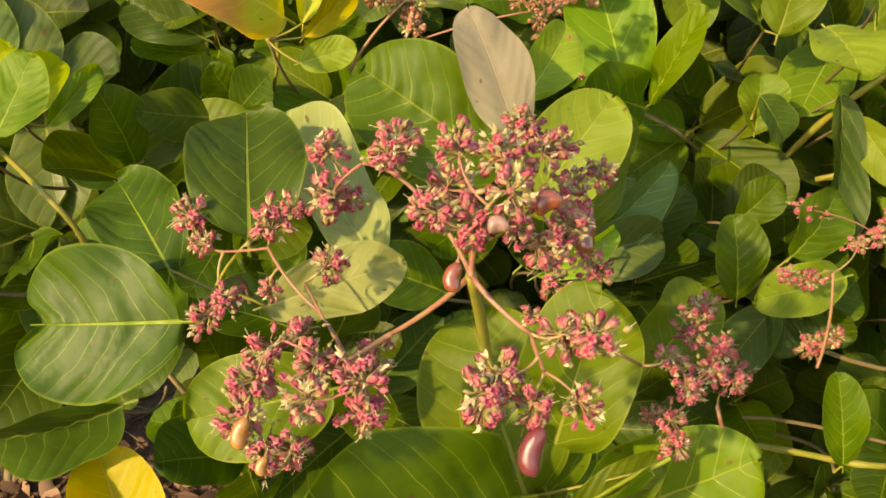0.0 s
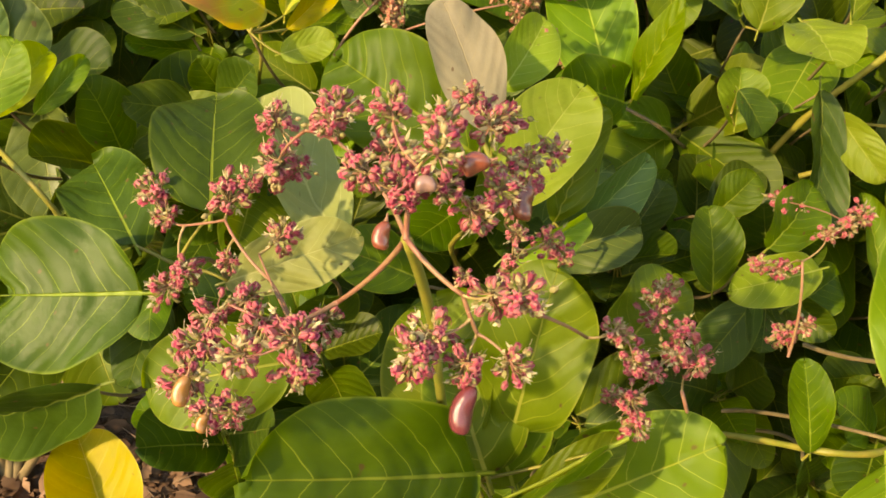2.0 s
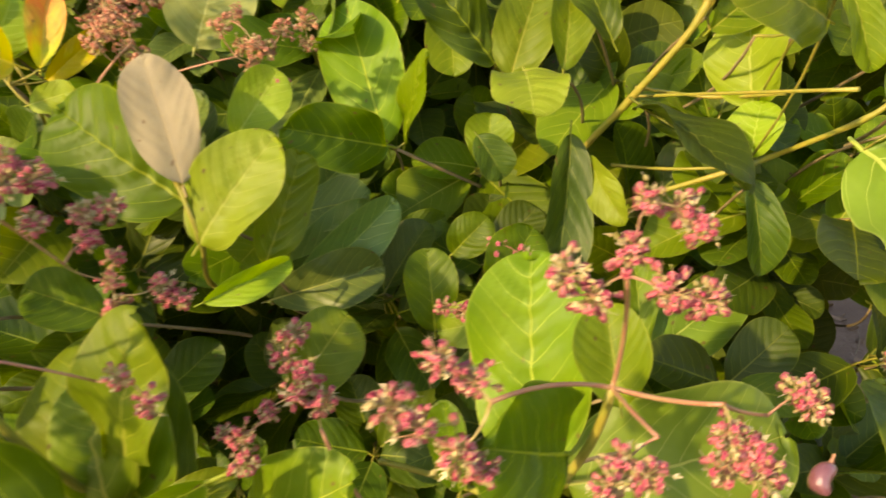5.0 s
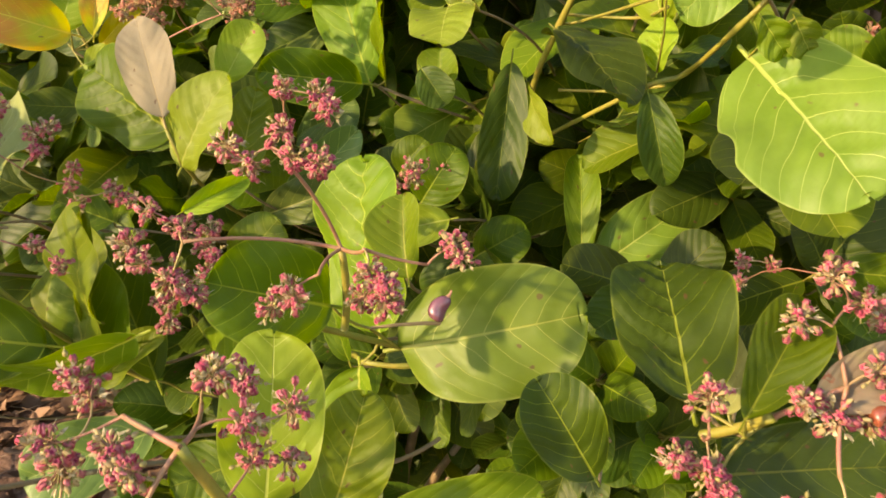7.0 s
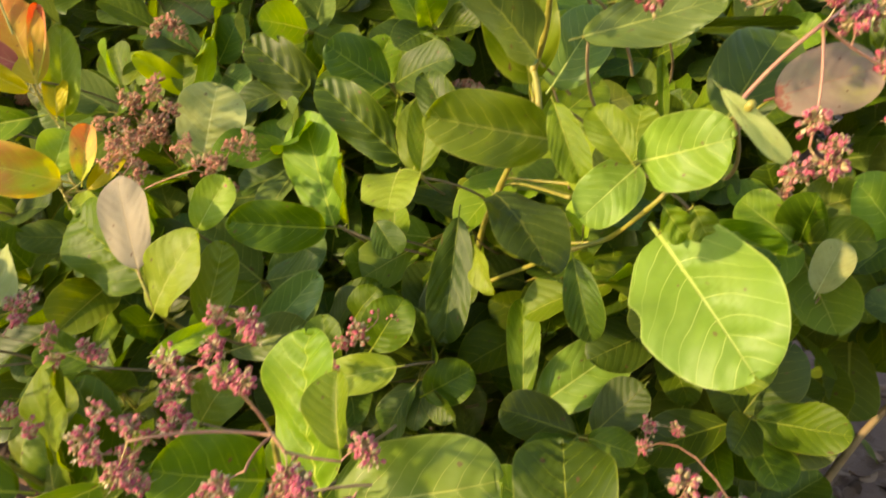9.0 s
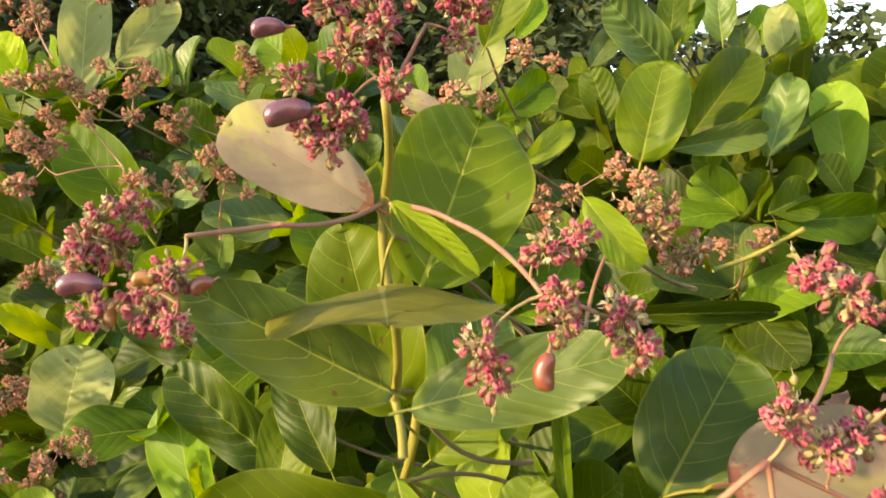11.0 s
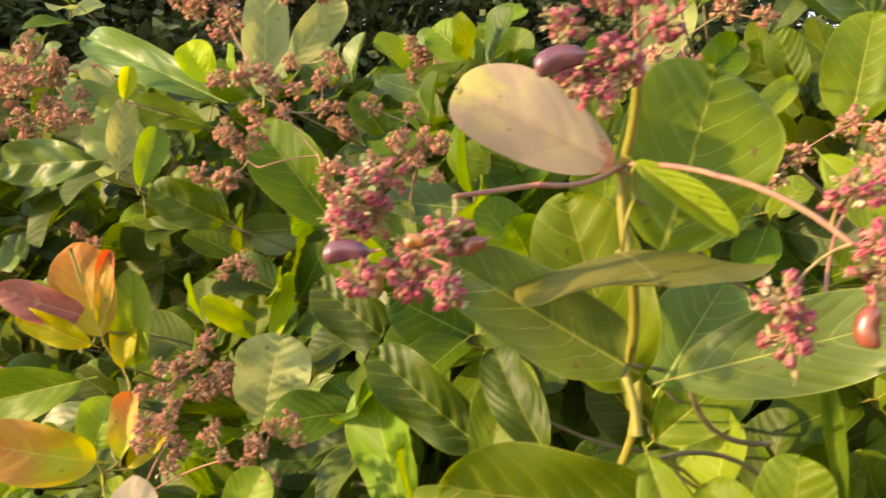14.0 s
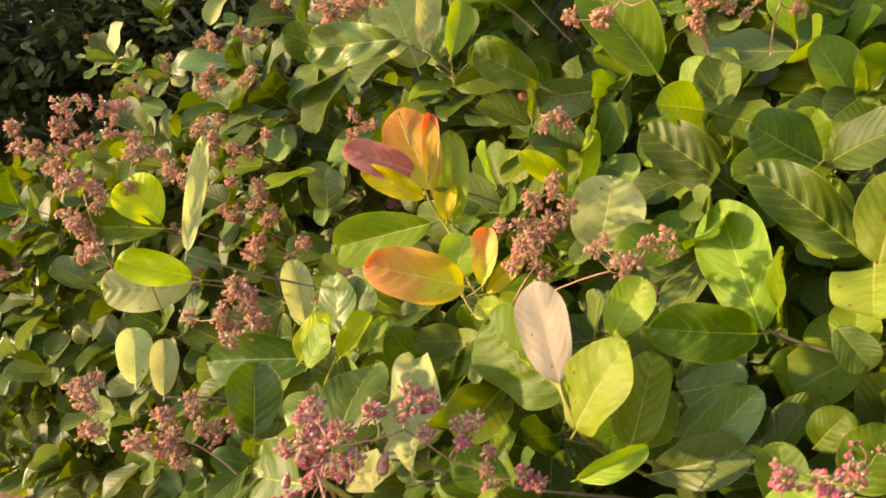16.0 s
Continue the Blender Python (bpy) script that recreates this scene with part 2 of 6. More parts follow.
SOIL = plain_material("soil", (0.15, 0.080, 0.050), (0.22, 0.125, 0.080), 3.0, 0.95, 0.9, 40, 0.02)
LITTER = island_material("dry_litter", (0.11, 0.060, 0.036), (0.33, 0.20, 0.125), 0.85, 0.0)
TWIGS = island_material("dry_twigs", (0.14, 0.09, 0.06), (0.30, 0.21, 0.14), 0.9, 0.0)
FAR_LEAF = island_material("far_foliage", (0.050, 0.072, 0.022), (0.10, 0.13, 0.040), 0.7, 0.15)
DEEP_LEAF = leaf_material("inner_leaves", (0.076, 0.122, 0.013), (0.22, 0.27, 0.05), (0.118, 0.172, 0.020), through_light=0.42, island=True)
BARK = plain_material("bark", (0.12, 0.09, 0.07), (0.20, 0.16, 0.12), 12, 0.9, 0.8, 60, 0.01)

# ---- mesh helpers ----


def mesh_from(name, verts, faces, mats, slots=None, uvs=None, smooth=True):
    me = bpy.data.meshes.new(name)
    me.from_pydata(verts, [], faces)
    for m in mats:
        me.materials.append(m)
    if slots is not None:
        me.polygons.foreach_set("material_index", slots)
    if smooth:
        me.polygons.foreach_set("use_smooth", [True] * len(me.polygons))
    if uvs is not None:
        lay = me.uv_layers.new(name="UVMap")
        idx = np.empty(len(me.loops), int)
        me.loops.foreach_get("vertex_index", idx)
        uvs = np.asarray(uvs, np.float32)
        lay.data.foreach_set("uv", uvs[idx, :2].ravel())
        lay = me.uv_layers.new(name="Margin")
        lay.data.foreach_set("uv", uvs[idx][:, [2, 1]].ravel())
    me.update()
    return me


def thing(name, label, category, at=(0, 0, 0), group="", kind=""):
    ob = new(name)
    ob.location = at
    ob.empty_display_size = 0.05
    return tagged(ob, label, category, group, kind)


def part(name, me, parent, label="", m=None):
    ob = new(name, me)
    ob.parent = parent
    if parent.parent is None:
        ob.matrix_parent_inverse = Matrix.Translation(-parent.location)
    if m is not None:
        ob.matrix_basis = m
    if label:
        tagged(ob, label)
    return ob


class Soup:
    """Gathers verts, faces and material slots of one mesh."""

    def __init__(self):
        self.v, self.f, self.s = [], [], []

    def add(self, verts, faces, slot=0):
        k = len(self.v)
        self.v.extend(tuple(p) for p in verts)
        self.f.extend(tuple(i + k for i in f) for f in faces)
        self.s.extend([slot] * len(faces))

    def tube(self, pts, radii, sides=7, slot=0):
        pts = [Vector(p) for p in pts]
        up = Vector((0.31, 0.17, 0.93))
        rings = []
        for i, p in enumerate(pts):
            d = (pts[min(i + 1, len(pts) - 1)] - pts[max(i - 1, 0)]).normalized()
            a = d.cross(up)
            a = (a if a.length > 1e-3 else d.cross(Vector((1, 0, 0)))).normalized()
            b = d.cross(a)
            rings.append([p + radii[i] * (math.cos(k * math.tau / sides) * a + math.sin(k * math.tau / sides) * b) for k in range(sides)])
        faces = [(i * sides + k, i * sides + (k + 1) % sides, (i + 1) * sides + (k + 1) % sides, (i + 1) * sides + k)
                 for i in range(len(pts) - 1) for k in range(sides)]
        faces.append(tuple(range(sides)))
        faces.append(tuple((len(pts) - 1) * sides + k for k in range(sides)))
        self.add([q for r in rings for q in r], faces, slot)

    def mesh(self, name, mats, smooth=True):
        return mesh_from(name, self.v, self.f, mats, self.s, None, smooth)


def bent(a, b, sag, steps=6, rng=random):
    """Points from a to b on a slight bow."""
    a, b = Vector(a), Vector(b)
    side = (b - a).cross(Vector((rng.uniform(-1, 1), rng.uniform(-1, 1), rng.uniform(-1, 1))))
    side = side.normalized() * (b - a).length * sag if side.length else side
    return [a.lerp(b, i / steps) + side * 4 * (i / steps) * (1 - i / steps) for i in range(steps + 1)]


# ---- leaves ----


VEINS = 7.4     # side veins along one half of a blade


def blade(name, fold, bend, wave, skew, notch=0.0, rows=13, cols=8, seed=0, curl=0.0, quilt=0.0, notch_at=0.80, low=0.58, high=0.42, dent=0.0):
    """A unit leaf blade: 1 long on +y, 1 wide on x, upper side +z. low, high: how round the stalk end and the tip are; dent: a notch in the tip."""
    rng = random.Random(seed)
    ph = rng.uniform(0, 6)
    lobe = [rng.uniform(-1, 1) for _ in range(6)]
    widest = low / (low + high)
    peak = widest ** low * (1 - widest) ** high
    verts, uvs = [], []
    for i in range(rows + 1):
        y = (i / rows) ** 0.9 if i < rows else 1.0
        y = 0.5 - 0.5 * math.cos(math.pi * (0.12 + 0.88 * y)) if y > 0 else 0.035
        y = min(1.0, max(0.0, (y - 0.035) / 0.965))
        h = 0.5 * (y ** low) * ((1 - y) ** high) / peak if 0 < y < 1 else 0.0
        h = max(h, 0.010 if y < 0.5 else 0.03)
        for j in range(cols + 1):
            s = 2 * j / cols - 1
            edge = 1 + 0.035 * math.sin(7 * y + lobe[0] * 3 + (1.3 if s > 0 else 0)) * abs(s)
            x = s * h * edge + skew * y * (1 - y) * 0.5
            if notch and s > 0.1 and abs(y - notch_at) < 0.11:
                x -= notch * math.cos(0.5 * math.pi * (y - notch_at) / 0.11) * (s - 0.1) * 0.5
            dip = -0.05 * (1 if y > 0.97 and abs(s) < 0.3 else 0) - 2.5 * dent * max(0.0, y - 0.55) * math.exp(-((s * h - 0.02) / 0.10) ** 2)
            z = fold * abs(s * h) + bend * (0.30 - (y - 0.45) ** 2) - bend * 0.0975
            z += wave * 0.075 * abs(s) ** 2 * math.sin(9 * y + ph + (2.1 if s > 0 else 0))
            z += (wave if wave < 1.2 else 2.6 * wave) * 0.009 * math.sin(19 * (y - 0.45 * abs(s * h))) * (1 - abs(s) ** 3) * min(1, 8 * y)
            z += curl * (s * h) ** 2 * 1.6
            if rows > 20:
                z += (0.030 * noise.noise((s * h * 3.2 + seed, y * 3.2, seed * 1.7)) + 0.009 * noise.noise((s * h * 9 + seed, y * 9, seed * 2.3))) * min(1, 4 * y)
            c = y - 0.42 * abs(s * h) - 0.75 * (s * h) ** 2
            z -= quilt * math.cos(math.tau * VEINS * c) * (1 - s * s) * min(1, 6 * y)
            verts.append((x, y + dip * 0.4, z))
            uvs.append((s * h, y, s))
    n = cols + 1
    faces = [(i * n + j, i * n + j + 1, (i + 1) * n + j + 1, (i + 1) * n + j) for i in range(rows) for j in range(cols)]
    # midrib and petiole on the lower side
    k = len(verts)
    sides = 4
    stations = [-0.10, -0.03, 0.05, 0.35, 0.7, 0.95]
    for t in stations:
        yy = max(t, 0.0)
        zz = bend * (0.30 - (yy - 0.45) ** 2) - bend * 0.0975 + (0.03 * t if t < 0 else 0) - 0.004 - 1.1 * quilt * min(1, 6 * yy) - (0.014 if yy > 0.02 else 0)
        xx = skew * yy * (1 - yy) * 0.5
        r = 0.014 * (1 - 0.75 * yy)
        for q in range(sides):
            a = q * math.tau / sides
            verts.append((xx + r * math.cos(a) * 1.3, t, zz + r * math.sin(a)))
            uvs.append((0.0, max(0.0, t), 0.0))
    for i in range(len(stations) - 1):
        for q in range(sides):
            faces.append((k + i * sides + q, k + i * sides + (q + 1) % sides, k + (i + 1) * sides + (q + 1) % sides, k + (i + 1) * sides + q))
    return name, verts, faces, uvs


FORMS = {"a": (0.22, 0.18, 0.5, 0.06, 1, 0.0, 0.60, 0.42), "b": (0.15, 0.34, 0.7, -0.08, 2, 0.0, 0.52, 0.40), "c": (0.32, 0.10, 0.6, 0.03, 3, 0.0, 0.64, 0.38),
         "d": (0.05, -0.16, 0.8, -0.05, 4, 0.0, 0.50, 0.46), "e": (0.24, 0.26, 0.4, 0.12, 5, 0.2, 0.56, 0.50)}
BLADES = {}
for k, (fold, bend, wave, skew, seed, curl, low, high) in FORMS.items():
    BLADES[k] = blade("leaf", fold, bend, wave, skew, seed=seed, curl=curl, low=low, high=high)
    # the same with finer relief, for the leaves close by
    BLADES[k.upper()] = blade("leaf", 1.25 * fold, 1.35 * bend, 1.2 * wave, skew, seed=seed + 20, curl=curl, rows=46, cols=14, quilt=0.010, low=low, high=high)
BLADES.update({
    "wave": blade("leaf", 0.12, 0.22, 1.6, 0.05, seed=6, rows=46, cols=14, quilt=0.013),
    "fold": blade("leaf", 0.55, 0.25, 0.6, 0.02, seed=7, rows=40, cols=12, quilt=0.007),
    "flat": blade("leaf", 0.03, 0.06, 0.30, 0.02, seed=9, rows=30, cols=16, low=0.74, high=0.70, curl=-0.25),
    "quilt": blade("leaf", 0.10, 0.20, 0.7, 0.04, seed=10, rows=50, cols=14, quilt=0.020),
    "oquilt": blade("leaf", 0.17, 0.30, 1.0, 0.03, seed=14, rows=50, cols=14, quilt=0.023, low=0.50, high=0.44),
    "oval": blade("leaf", 0.19, 0.27, 0.9, -0.04, seed=11, rows=46, cols=14, quilt=0.010, low=0.50, high=0.46),
    "round": blade("leaf", 0.15, 0.30, 1.1, 0.05, seed=12, rows=46, cols=14, quilt=0.009, low=0.45, high=0.40),
    "lens": blade("leaf", 0.10, 0.16, 0.5, 0.05, seed=13, rows=40, cols=12, quilt=0.004, low=0.66, high=0.56),
    "heart": blade("leaf", 0.12, 0.20, 0.8, -0.04, seed=15, rows=50, cols=16, quilt=0.009, low=0.46, high=0.36, dent=0.30),
    "nick": blade("leaf", 0.14, 0.16, 0.7, -0.06, seed=8, notch=0.16, notch_at=0.45, rows=50, cols=16, quilt=0.012, low=0.46, high=0.42),
})
blade_meshes = {}


def blade_mesh(shape, kind):
    if (shape, kind) not in blade_meshes:
        name, v, f, uv = BLADES[shape]
        blade_meshes[shape, kind] = mesh_from(name, v, f, [LEAF[kind]], None, uv)
    return blade_meshes[shape, kind]


def leaf_pose(base, tip, width, roll, towards):
    base, tip = Vector(base), Vector(tip)
    a = tip - base
    length = a.length
    a = a / length
    n = Vector(towards) - a * Vector(towards).dot(a)
    n.normalize()
    n = Matrix.Rotation(radians(roll), 3, a) @ n
    w = a.cross(n)
    s = 0.5 * (length + width)
    m = Matrix((w * width, a * length, n * s)).transposed().to_4x4()
    m.translation = base
    return m


def leaf(parent, base, tip, width, towards, kind, shape, roll=0):
    return part("leaf", blade_mesh(shape, kind), parent, "", leaf_pose(base, tip, width, roll, towards))


def shoot(shrub, node, root, leaves):
    """A leafy twig: a stem from root to node, and its leaves, each (base, tip, width, way its face looks, kind, shape)."""
    rng = random.Random(round(sum(node) * 1e4))
    s = Soup()
    pts = bent(root, node, 0.06, 7, rng)
    s.tube(pts, [0.0029 - 0.0011 * i / 7 for i in range(8)], 5, 1)
    for base, *_ in leaves:
        if (Vector(base) - Vector(node)).length > 0.004:
            s.tube(bent(node, base, 0.05, 4, rng), [0.0019, 0.0017, 0.0015, 0.0014, 0.0014], 4, 0)
    br = part("branch", s.mesh("branch", [STEM_GREEN, STEM_BROWN]), shrub)
    for base, tip, width, towards, kind, shape in leaves:
        leaf(br, base, tip, width, towards, kind, shape)
    return br


def stem(shrub, pts, radius, material):
    """A stem through given places, thinner towards its end, with small swellings at the nodes."""
    s = Soup()
    way = []
    for i in range(len(pts) - 1):
        p0, p1, p2, p3 = (Vector(pts[min(max(k, 0), len(pts) - 1)]) for k in (i - 1, i, i + 1, i + 2))
        for k in range(5):
            t = k / 5
            way.append(0.5 * (2 * p1 + (p2 - p0) * t + (2 * p0 - 5 * p1 + 4 * p2 - p3) * t * t + (3 * p1 - p0 - 3 * p2 + p3) * t ** 3))
    way.append(Vector(pts[-1]))
    n = len(way)
    s.tube(way, [radius * 0.001 * (1.0 + (0.22 if i % 5 == 0 else 0.0)) for i in range(n)], 9)
    return part("branch", s.mesh("branch", [material]), shrub)


# ---- flowers ----


def flower(s, at, way, size, rng, petal=0, deep=1, calyx=3, coarse=False):
    """A small five-lobed flower on a plump tube: lobes ridged and curled back, a dark throat, pointed green sepals."""
    way = Vector(way).normalized()
    a = way.orthogonal().normalized()
    a = Matrix.Rotation(rng.uniform(0, 6.28), 3, way) @ a
    b = way.cross(a)
    at = Vector(at)

    def P(r, ang, z):
        return at + size * (r * (math.cos(ang) * a + math.sin(ang) * b) + z * way)
    curl = rng.uniform(0.3, 1.3)
    spread = rng.uniform(0.66, 0.92)
    for k in range(5):
        t = k * math.tau / 5 + rng.uniform(-0.12, 0.12)
        c = curl * rng.uniform(0.8, 1.2)
        rows = [(0.16, 0.54, 0.52, 0.06), (0.44 * spread, 0.54, 0.68, 0.09), (0.62 * spread, 0.34, 0.66 - 0.22 * c, 0.08), (0.76 * spread, 0.16, 0.52 - 0.40 * c, 0.0)]
        vs = []
        if coarse:
            (r0, w0, z0, _), (r1, w1, z1, _), _, (r3, _, z3, _) = rows
            s.add([P(r0, t - w0, z0), P(r0, t + w0, z0), P(r1 * 1.3, t + w1, z1), P(r3, t, z3), P(r1 * 1.3, t - w1, z1)], [(0, 1, 2, 3, 4)], petal)
            continue
        for r, w, z, ridge in (rows[0], rows[1], rows[3]):
            vs += [P(r, t - w, z), P(r * 1.04, t, z + ridge), P(r, t + w, z)]
        s.add(vs, [(i * 3 + q, i * 3 + q + 1, i * 3 + q + 4, i * 3 + q + 3) for i in range(2) for q in (0, 1)], petal)
    n = 4 if coarse else 5
    s.add([P(0.27, k * math.tau / n, 0.62) for k in range(n)] + [P(0, 0, 0.40)], [(k, (k + 1) % n, n) for k in range(n)], deep)
    rings = [[P(r, k * math.tau / n, z) for k in range(n)] for r, z in ((0.26, 0.56), (0.37, 0.0), (0.20, -0.45))]
    quads = [(i * n + k, i * n + (k + 1) % n, (i + 1) * n + (k + 1) % n, (i + 1) * n + k) for i in range(2) for k in range(n)]
    s.add([q for r in rings for q in r], quads, petal if rng.random() < 0.6 else calyx)
    for k in range(0 if coarse else 3):
        t = k * math.tau / 3 + rng.uniform(-0.3, 0.3)
        s.add([P(0.22, t - 0.6, -0.42), P(0.22, t + 0.6, -0.42), P(0.46, t + 0.3, -0.05), P(0.50, t, 0.22), P(0.46, t - 0.3, -0.05)], [(0, 1, 2, 3, 4)], calyx)


def bud(s, at, way, length, girth, slot):
    """A closed pointed bud."""
    o = way.orthogonal().normalized()
    o2 = way.cross(o)
    rings = [(0.0, 0.5), (0.35, 1.0), (0.75, 0.7), (1.0, 0.08)]
    vs = [at + way * h * length + r * girth * (math.cos(i * math.tau / 5) * o + math.sin(i * math.tau / 5) * o2) for h, r in rings for i in range(5)]
    s.add(vs, [(i * 5 + j, i * 5 + (j + 1) % 5, i * 5 + 5 + (j + 1) % 5, i * 5 + 5 + j) for i in range(3) for j in range(5)], slot)


def cluster_mesh(seed, faded=False):
    """A loose head of small flowers, buds, withered cream flowers, bracts and thin stamens; about 30 mm across."""
    rng = random.Random(seed)
    s = Soup()
    jog = lambda k: k * Vector((rng.uniform(-1, 1), rng.uniform(-1, 1), rng.uniform(-1, 1)))
    R = 0.0120
    heads = 32 if faded else 35
    lump = [jog(1.0).normalized() for _ in range(5)]
    for k in range(heads):
        z = 1 - 1.8 * (k + 0.5) / heads
        t = k * 2.399963 + rng.uniform(-0.3, 0.3)
        r = math.sqrt(max(0, 1 - z * z))
        d = (Vector((r * math.cos(t), r * math.sin(t), z)) + jog(0.35)).normalized()
        # short side sprays make the outline uneven
        reach = 0.62 + 0.55 * max(0.0, max(d.dot(q) for q in lump)) ** 3
        p = d * R * reach * rng.uniform(0.55, 1.15)
        p.z *= 1.15
        s.tube([Vector((0, 0, -0.004)) + jog(0.001), p * 0.55 + jog(0.0008), p - d * 0.0012], [0.0007, 0.00055, 0.0005], 3, 4 if rng.random() < 0.5 else 3)
        q = rng.random()
        if q < (0.50 if faded else 0.49):
            flower(s, p, (d + jog(0.35)).normalized(), rng.uniform(0.0046, 0.0060), rng, coarse=faded)
        elif q < (0.72 if faded else 0.70):
            # withered flower: narrow curled strips
            for _ in range(3 if faded else 5):
                e = (d + jog(0.9)).normalized()
                w = e.orthogonal().normalized() * 0.0009
                m1 = p + e * rng.uniform(0.0015, 0.003)
                tip = m1 + (e + jog(0.8)) * rng.uniform(0.001, 0.0026)
                s.add([p - w, p + w, m1 + w, m1 - w, tip], [(0, 1, 2, 3), (3, 2, 4)], 2 if not faded or rng.random() < 0.35 else 0)
        elif q < 0.86:
            bud(s, p, (d + jog(0.3)).normalized(), rng.uniform(0.0034, 0.0050), rng.uniform(0.0015, 0.0021), 0 if rng.random() < 0.35 else 3)
        else:
            bud(s, p, d, rng.uniform(0.002, 0.0034), rng.uniform(0.0010, 0.0015), 3)
        if rng.random() < 0.5:
            # pointed bract, folded along its middle
            e = (d + jog(0.9)).normalized()
            w = e.orthogonal().normalized()
            u = e.cross(w) * 0.0007
            w = w * rng.uniform(0.0010, 0.0021)
            L = rng.uniform(0.0035, 0.0070)
            o = p * 0.8
            s.add([o, o + e * L * 0.4 + w + u, o + e * L, o + e * L * 0.4 - w + u, o + e * L * 0.45], [(0, 1, 2, 4), (0, 4, 2, 3)], 3)
        if rng.random() < 0.28 and not faded:
            e = (d + jog(0.5)).normalized()
            s.tube([p, p + e * 0.0035, p + e * rng.uniform(0.005, 0.0085) + Vector((0, 0, -0.001))], [0.00028, 0.00024, 0.0002], 3, 2)
    mats = [RUST, RUST_DEEP, CREAM, SEPAL, STEM_RED] if faded else [PETAL, PETAL_DEEP, CREAM, SEPAL, STEM_RED]
    return s.mesh("flower_head", mats)


CLUSTERS = [cluster_mesh(100 + k) for k in range(8)]
FADED = [cluster_mesh(200 + k, True) for k in range(4)]


def nut_mesh(kind):
    """A kidney-shaped nut, 1 long on x, with a narrow stalk end and a soft dent on one side."""
    s = Soup()
    rows, cols = 14, 14
    vs = []
    for i in range(rows + 1):
        t = i / rows
        r = 0.5 * math.sin(math.pi * t) ** 0.62 * (0.62 + 0.42 * t)
        x = 0.5 * -math.cos(math.pi * t)
        for j in range(cols):
            a = j * math.tau / cols
            dent = 1 - 0.34 * math.exp(-((t - 0.52) / 0.15) ** 2) * max(0, math.cos(a - 0.9)) ** 2 + 0.05 * noise.noise((3.2 * t, 1.5 * math.cos(a), 1.5 * math.sin(a) + 4))
            vs.append((x, r * dent * math.cos(a) * 0.95 + 0.10 * math.cos(math.pi * t) ** 2, r * dent * math.sin(a)))
    fs = [(i * cols + j, i * cols + (j + 1) % cols, (i + 1) * cols + (j + 1) % cols, (i + 1) * cols + j) for i in range(rows) for j in range(cols)]
    s.add(vs, fs, 0)
    s.tube([(-0.78, 0.10, 0.0), (-0.62, 0.11, 0.0), (-0.46, 0.10, 0.0)], [0.05, 0.055, 0.12], 7, 1)
    return s.mesh("nut", [NUT[kind], STEM_RED])


NUTS = {k: nut_mesh(k) for k in NUT}


def panicle(shrub, nodes, edges, clusters, nuts=(), faded=False):
    """A branched flower stalk. edges: (from, to, radius in mm); clusters: (node, place, size); nuts: (place, along, up, length, breadth, kind)."""
    rng = random.Random(round(sum(nodes[0]) * 1e4))
    s = Soup()
    joints = [Vector(p) for p in nodes]
    for a, b, r in edges:
        r = r * 0.001 * (1.0 if r > 3.3 else 0.66)
        way = bent(nodes[a], nodes[b], 0.045, 7, rng)
        s.tube(way, [r * (1.14 - 0.03 * i + (0.04 if i in (0, 7) else 0.0)) for i in range(8)], 8, 0 if r < 0.0028 else 1)
        joints += way[3:7]
    # each head joins the nearest stalk or head already carried, so the stalks fork
    left = list(clusters)
    carried = []
    while left:
        best = min(((Vector(c[1]) - q).length * (1.0 if k < len(nodes) else 1.08), i, k) for i, c in enumerate(left) for k, q in enumerate(joints))
        head, q = left.pop(best[1]), joints[best[2]]
        place = Vector(head[1])
        way = bent(q, place, 0.11, 5, rng)
        s.tube(way, [0.0012, 0.0010, 0.0009, 0.0008, 0.0007, 0.0006], 5, 2 if rng.random() < 0.55 else 0)
        joints += [way[3], place]
        carried.append((q, place, head[2]))
    stalk = part("panicle", s.mesh("panicle", [STEM_RED, STEM_GREEN, STALK_PALE]), shrub, "branched red flower stalk with small pink flowers")
    for q, place, size in carried:
        d = place - q
        d = (d.normalized() + Vector((0, -0.5, 0.1))).normalized()
        m = d.to_track_quat("Z", "Y").to_matrix().to_4x4() @ Matrix.Rotation(rng.uniform(0, 6.28), 4, "Z")
        m = Matrix.Translation(place) @ m @ Matrix.Scale(size * (1.12 if faded else 1.06), 4)
        part("flower_head", rng.choice(FADED if faded else CLUSTERS), stalk, "", m)
    for place, along, up, length, breadth, kind in nuts:
        x = Vector(along).normalized()
        z = Vector(up)
        z = (z - x * z.dot(x)).normalized()
        y = z.cross(x)
        m = Matrix((x * length * 1.03, y * breadth * 1.12, z * breadth * 1.12)).transposed().to_4x4()
        m.translation = place
        part("nut", NUTS[kind], stalk, kind + " cashew nut, smooth and swollen", m)
    return stalk


# ---- ground ----


def ground_height(x, y):
    return 0.03 * noise.noise((x * 0.9, y * 0.9, 0.3)) + 0.012 * noise.noise((x * 4.0, y * 4.0, 2.0)) - 0.03


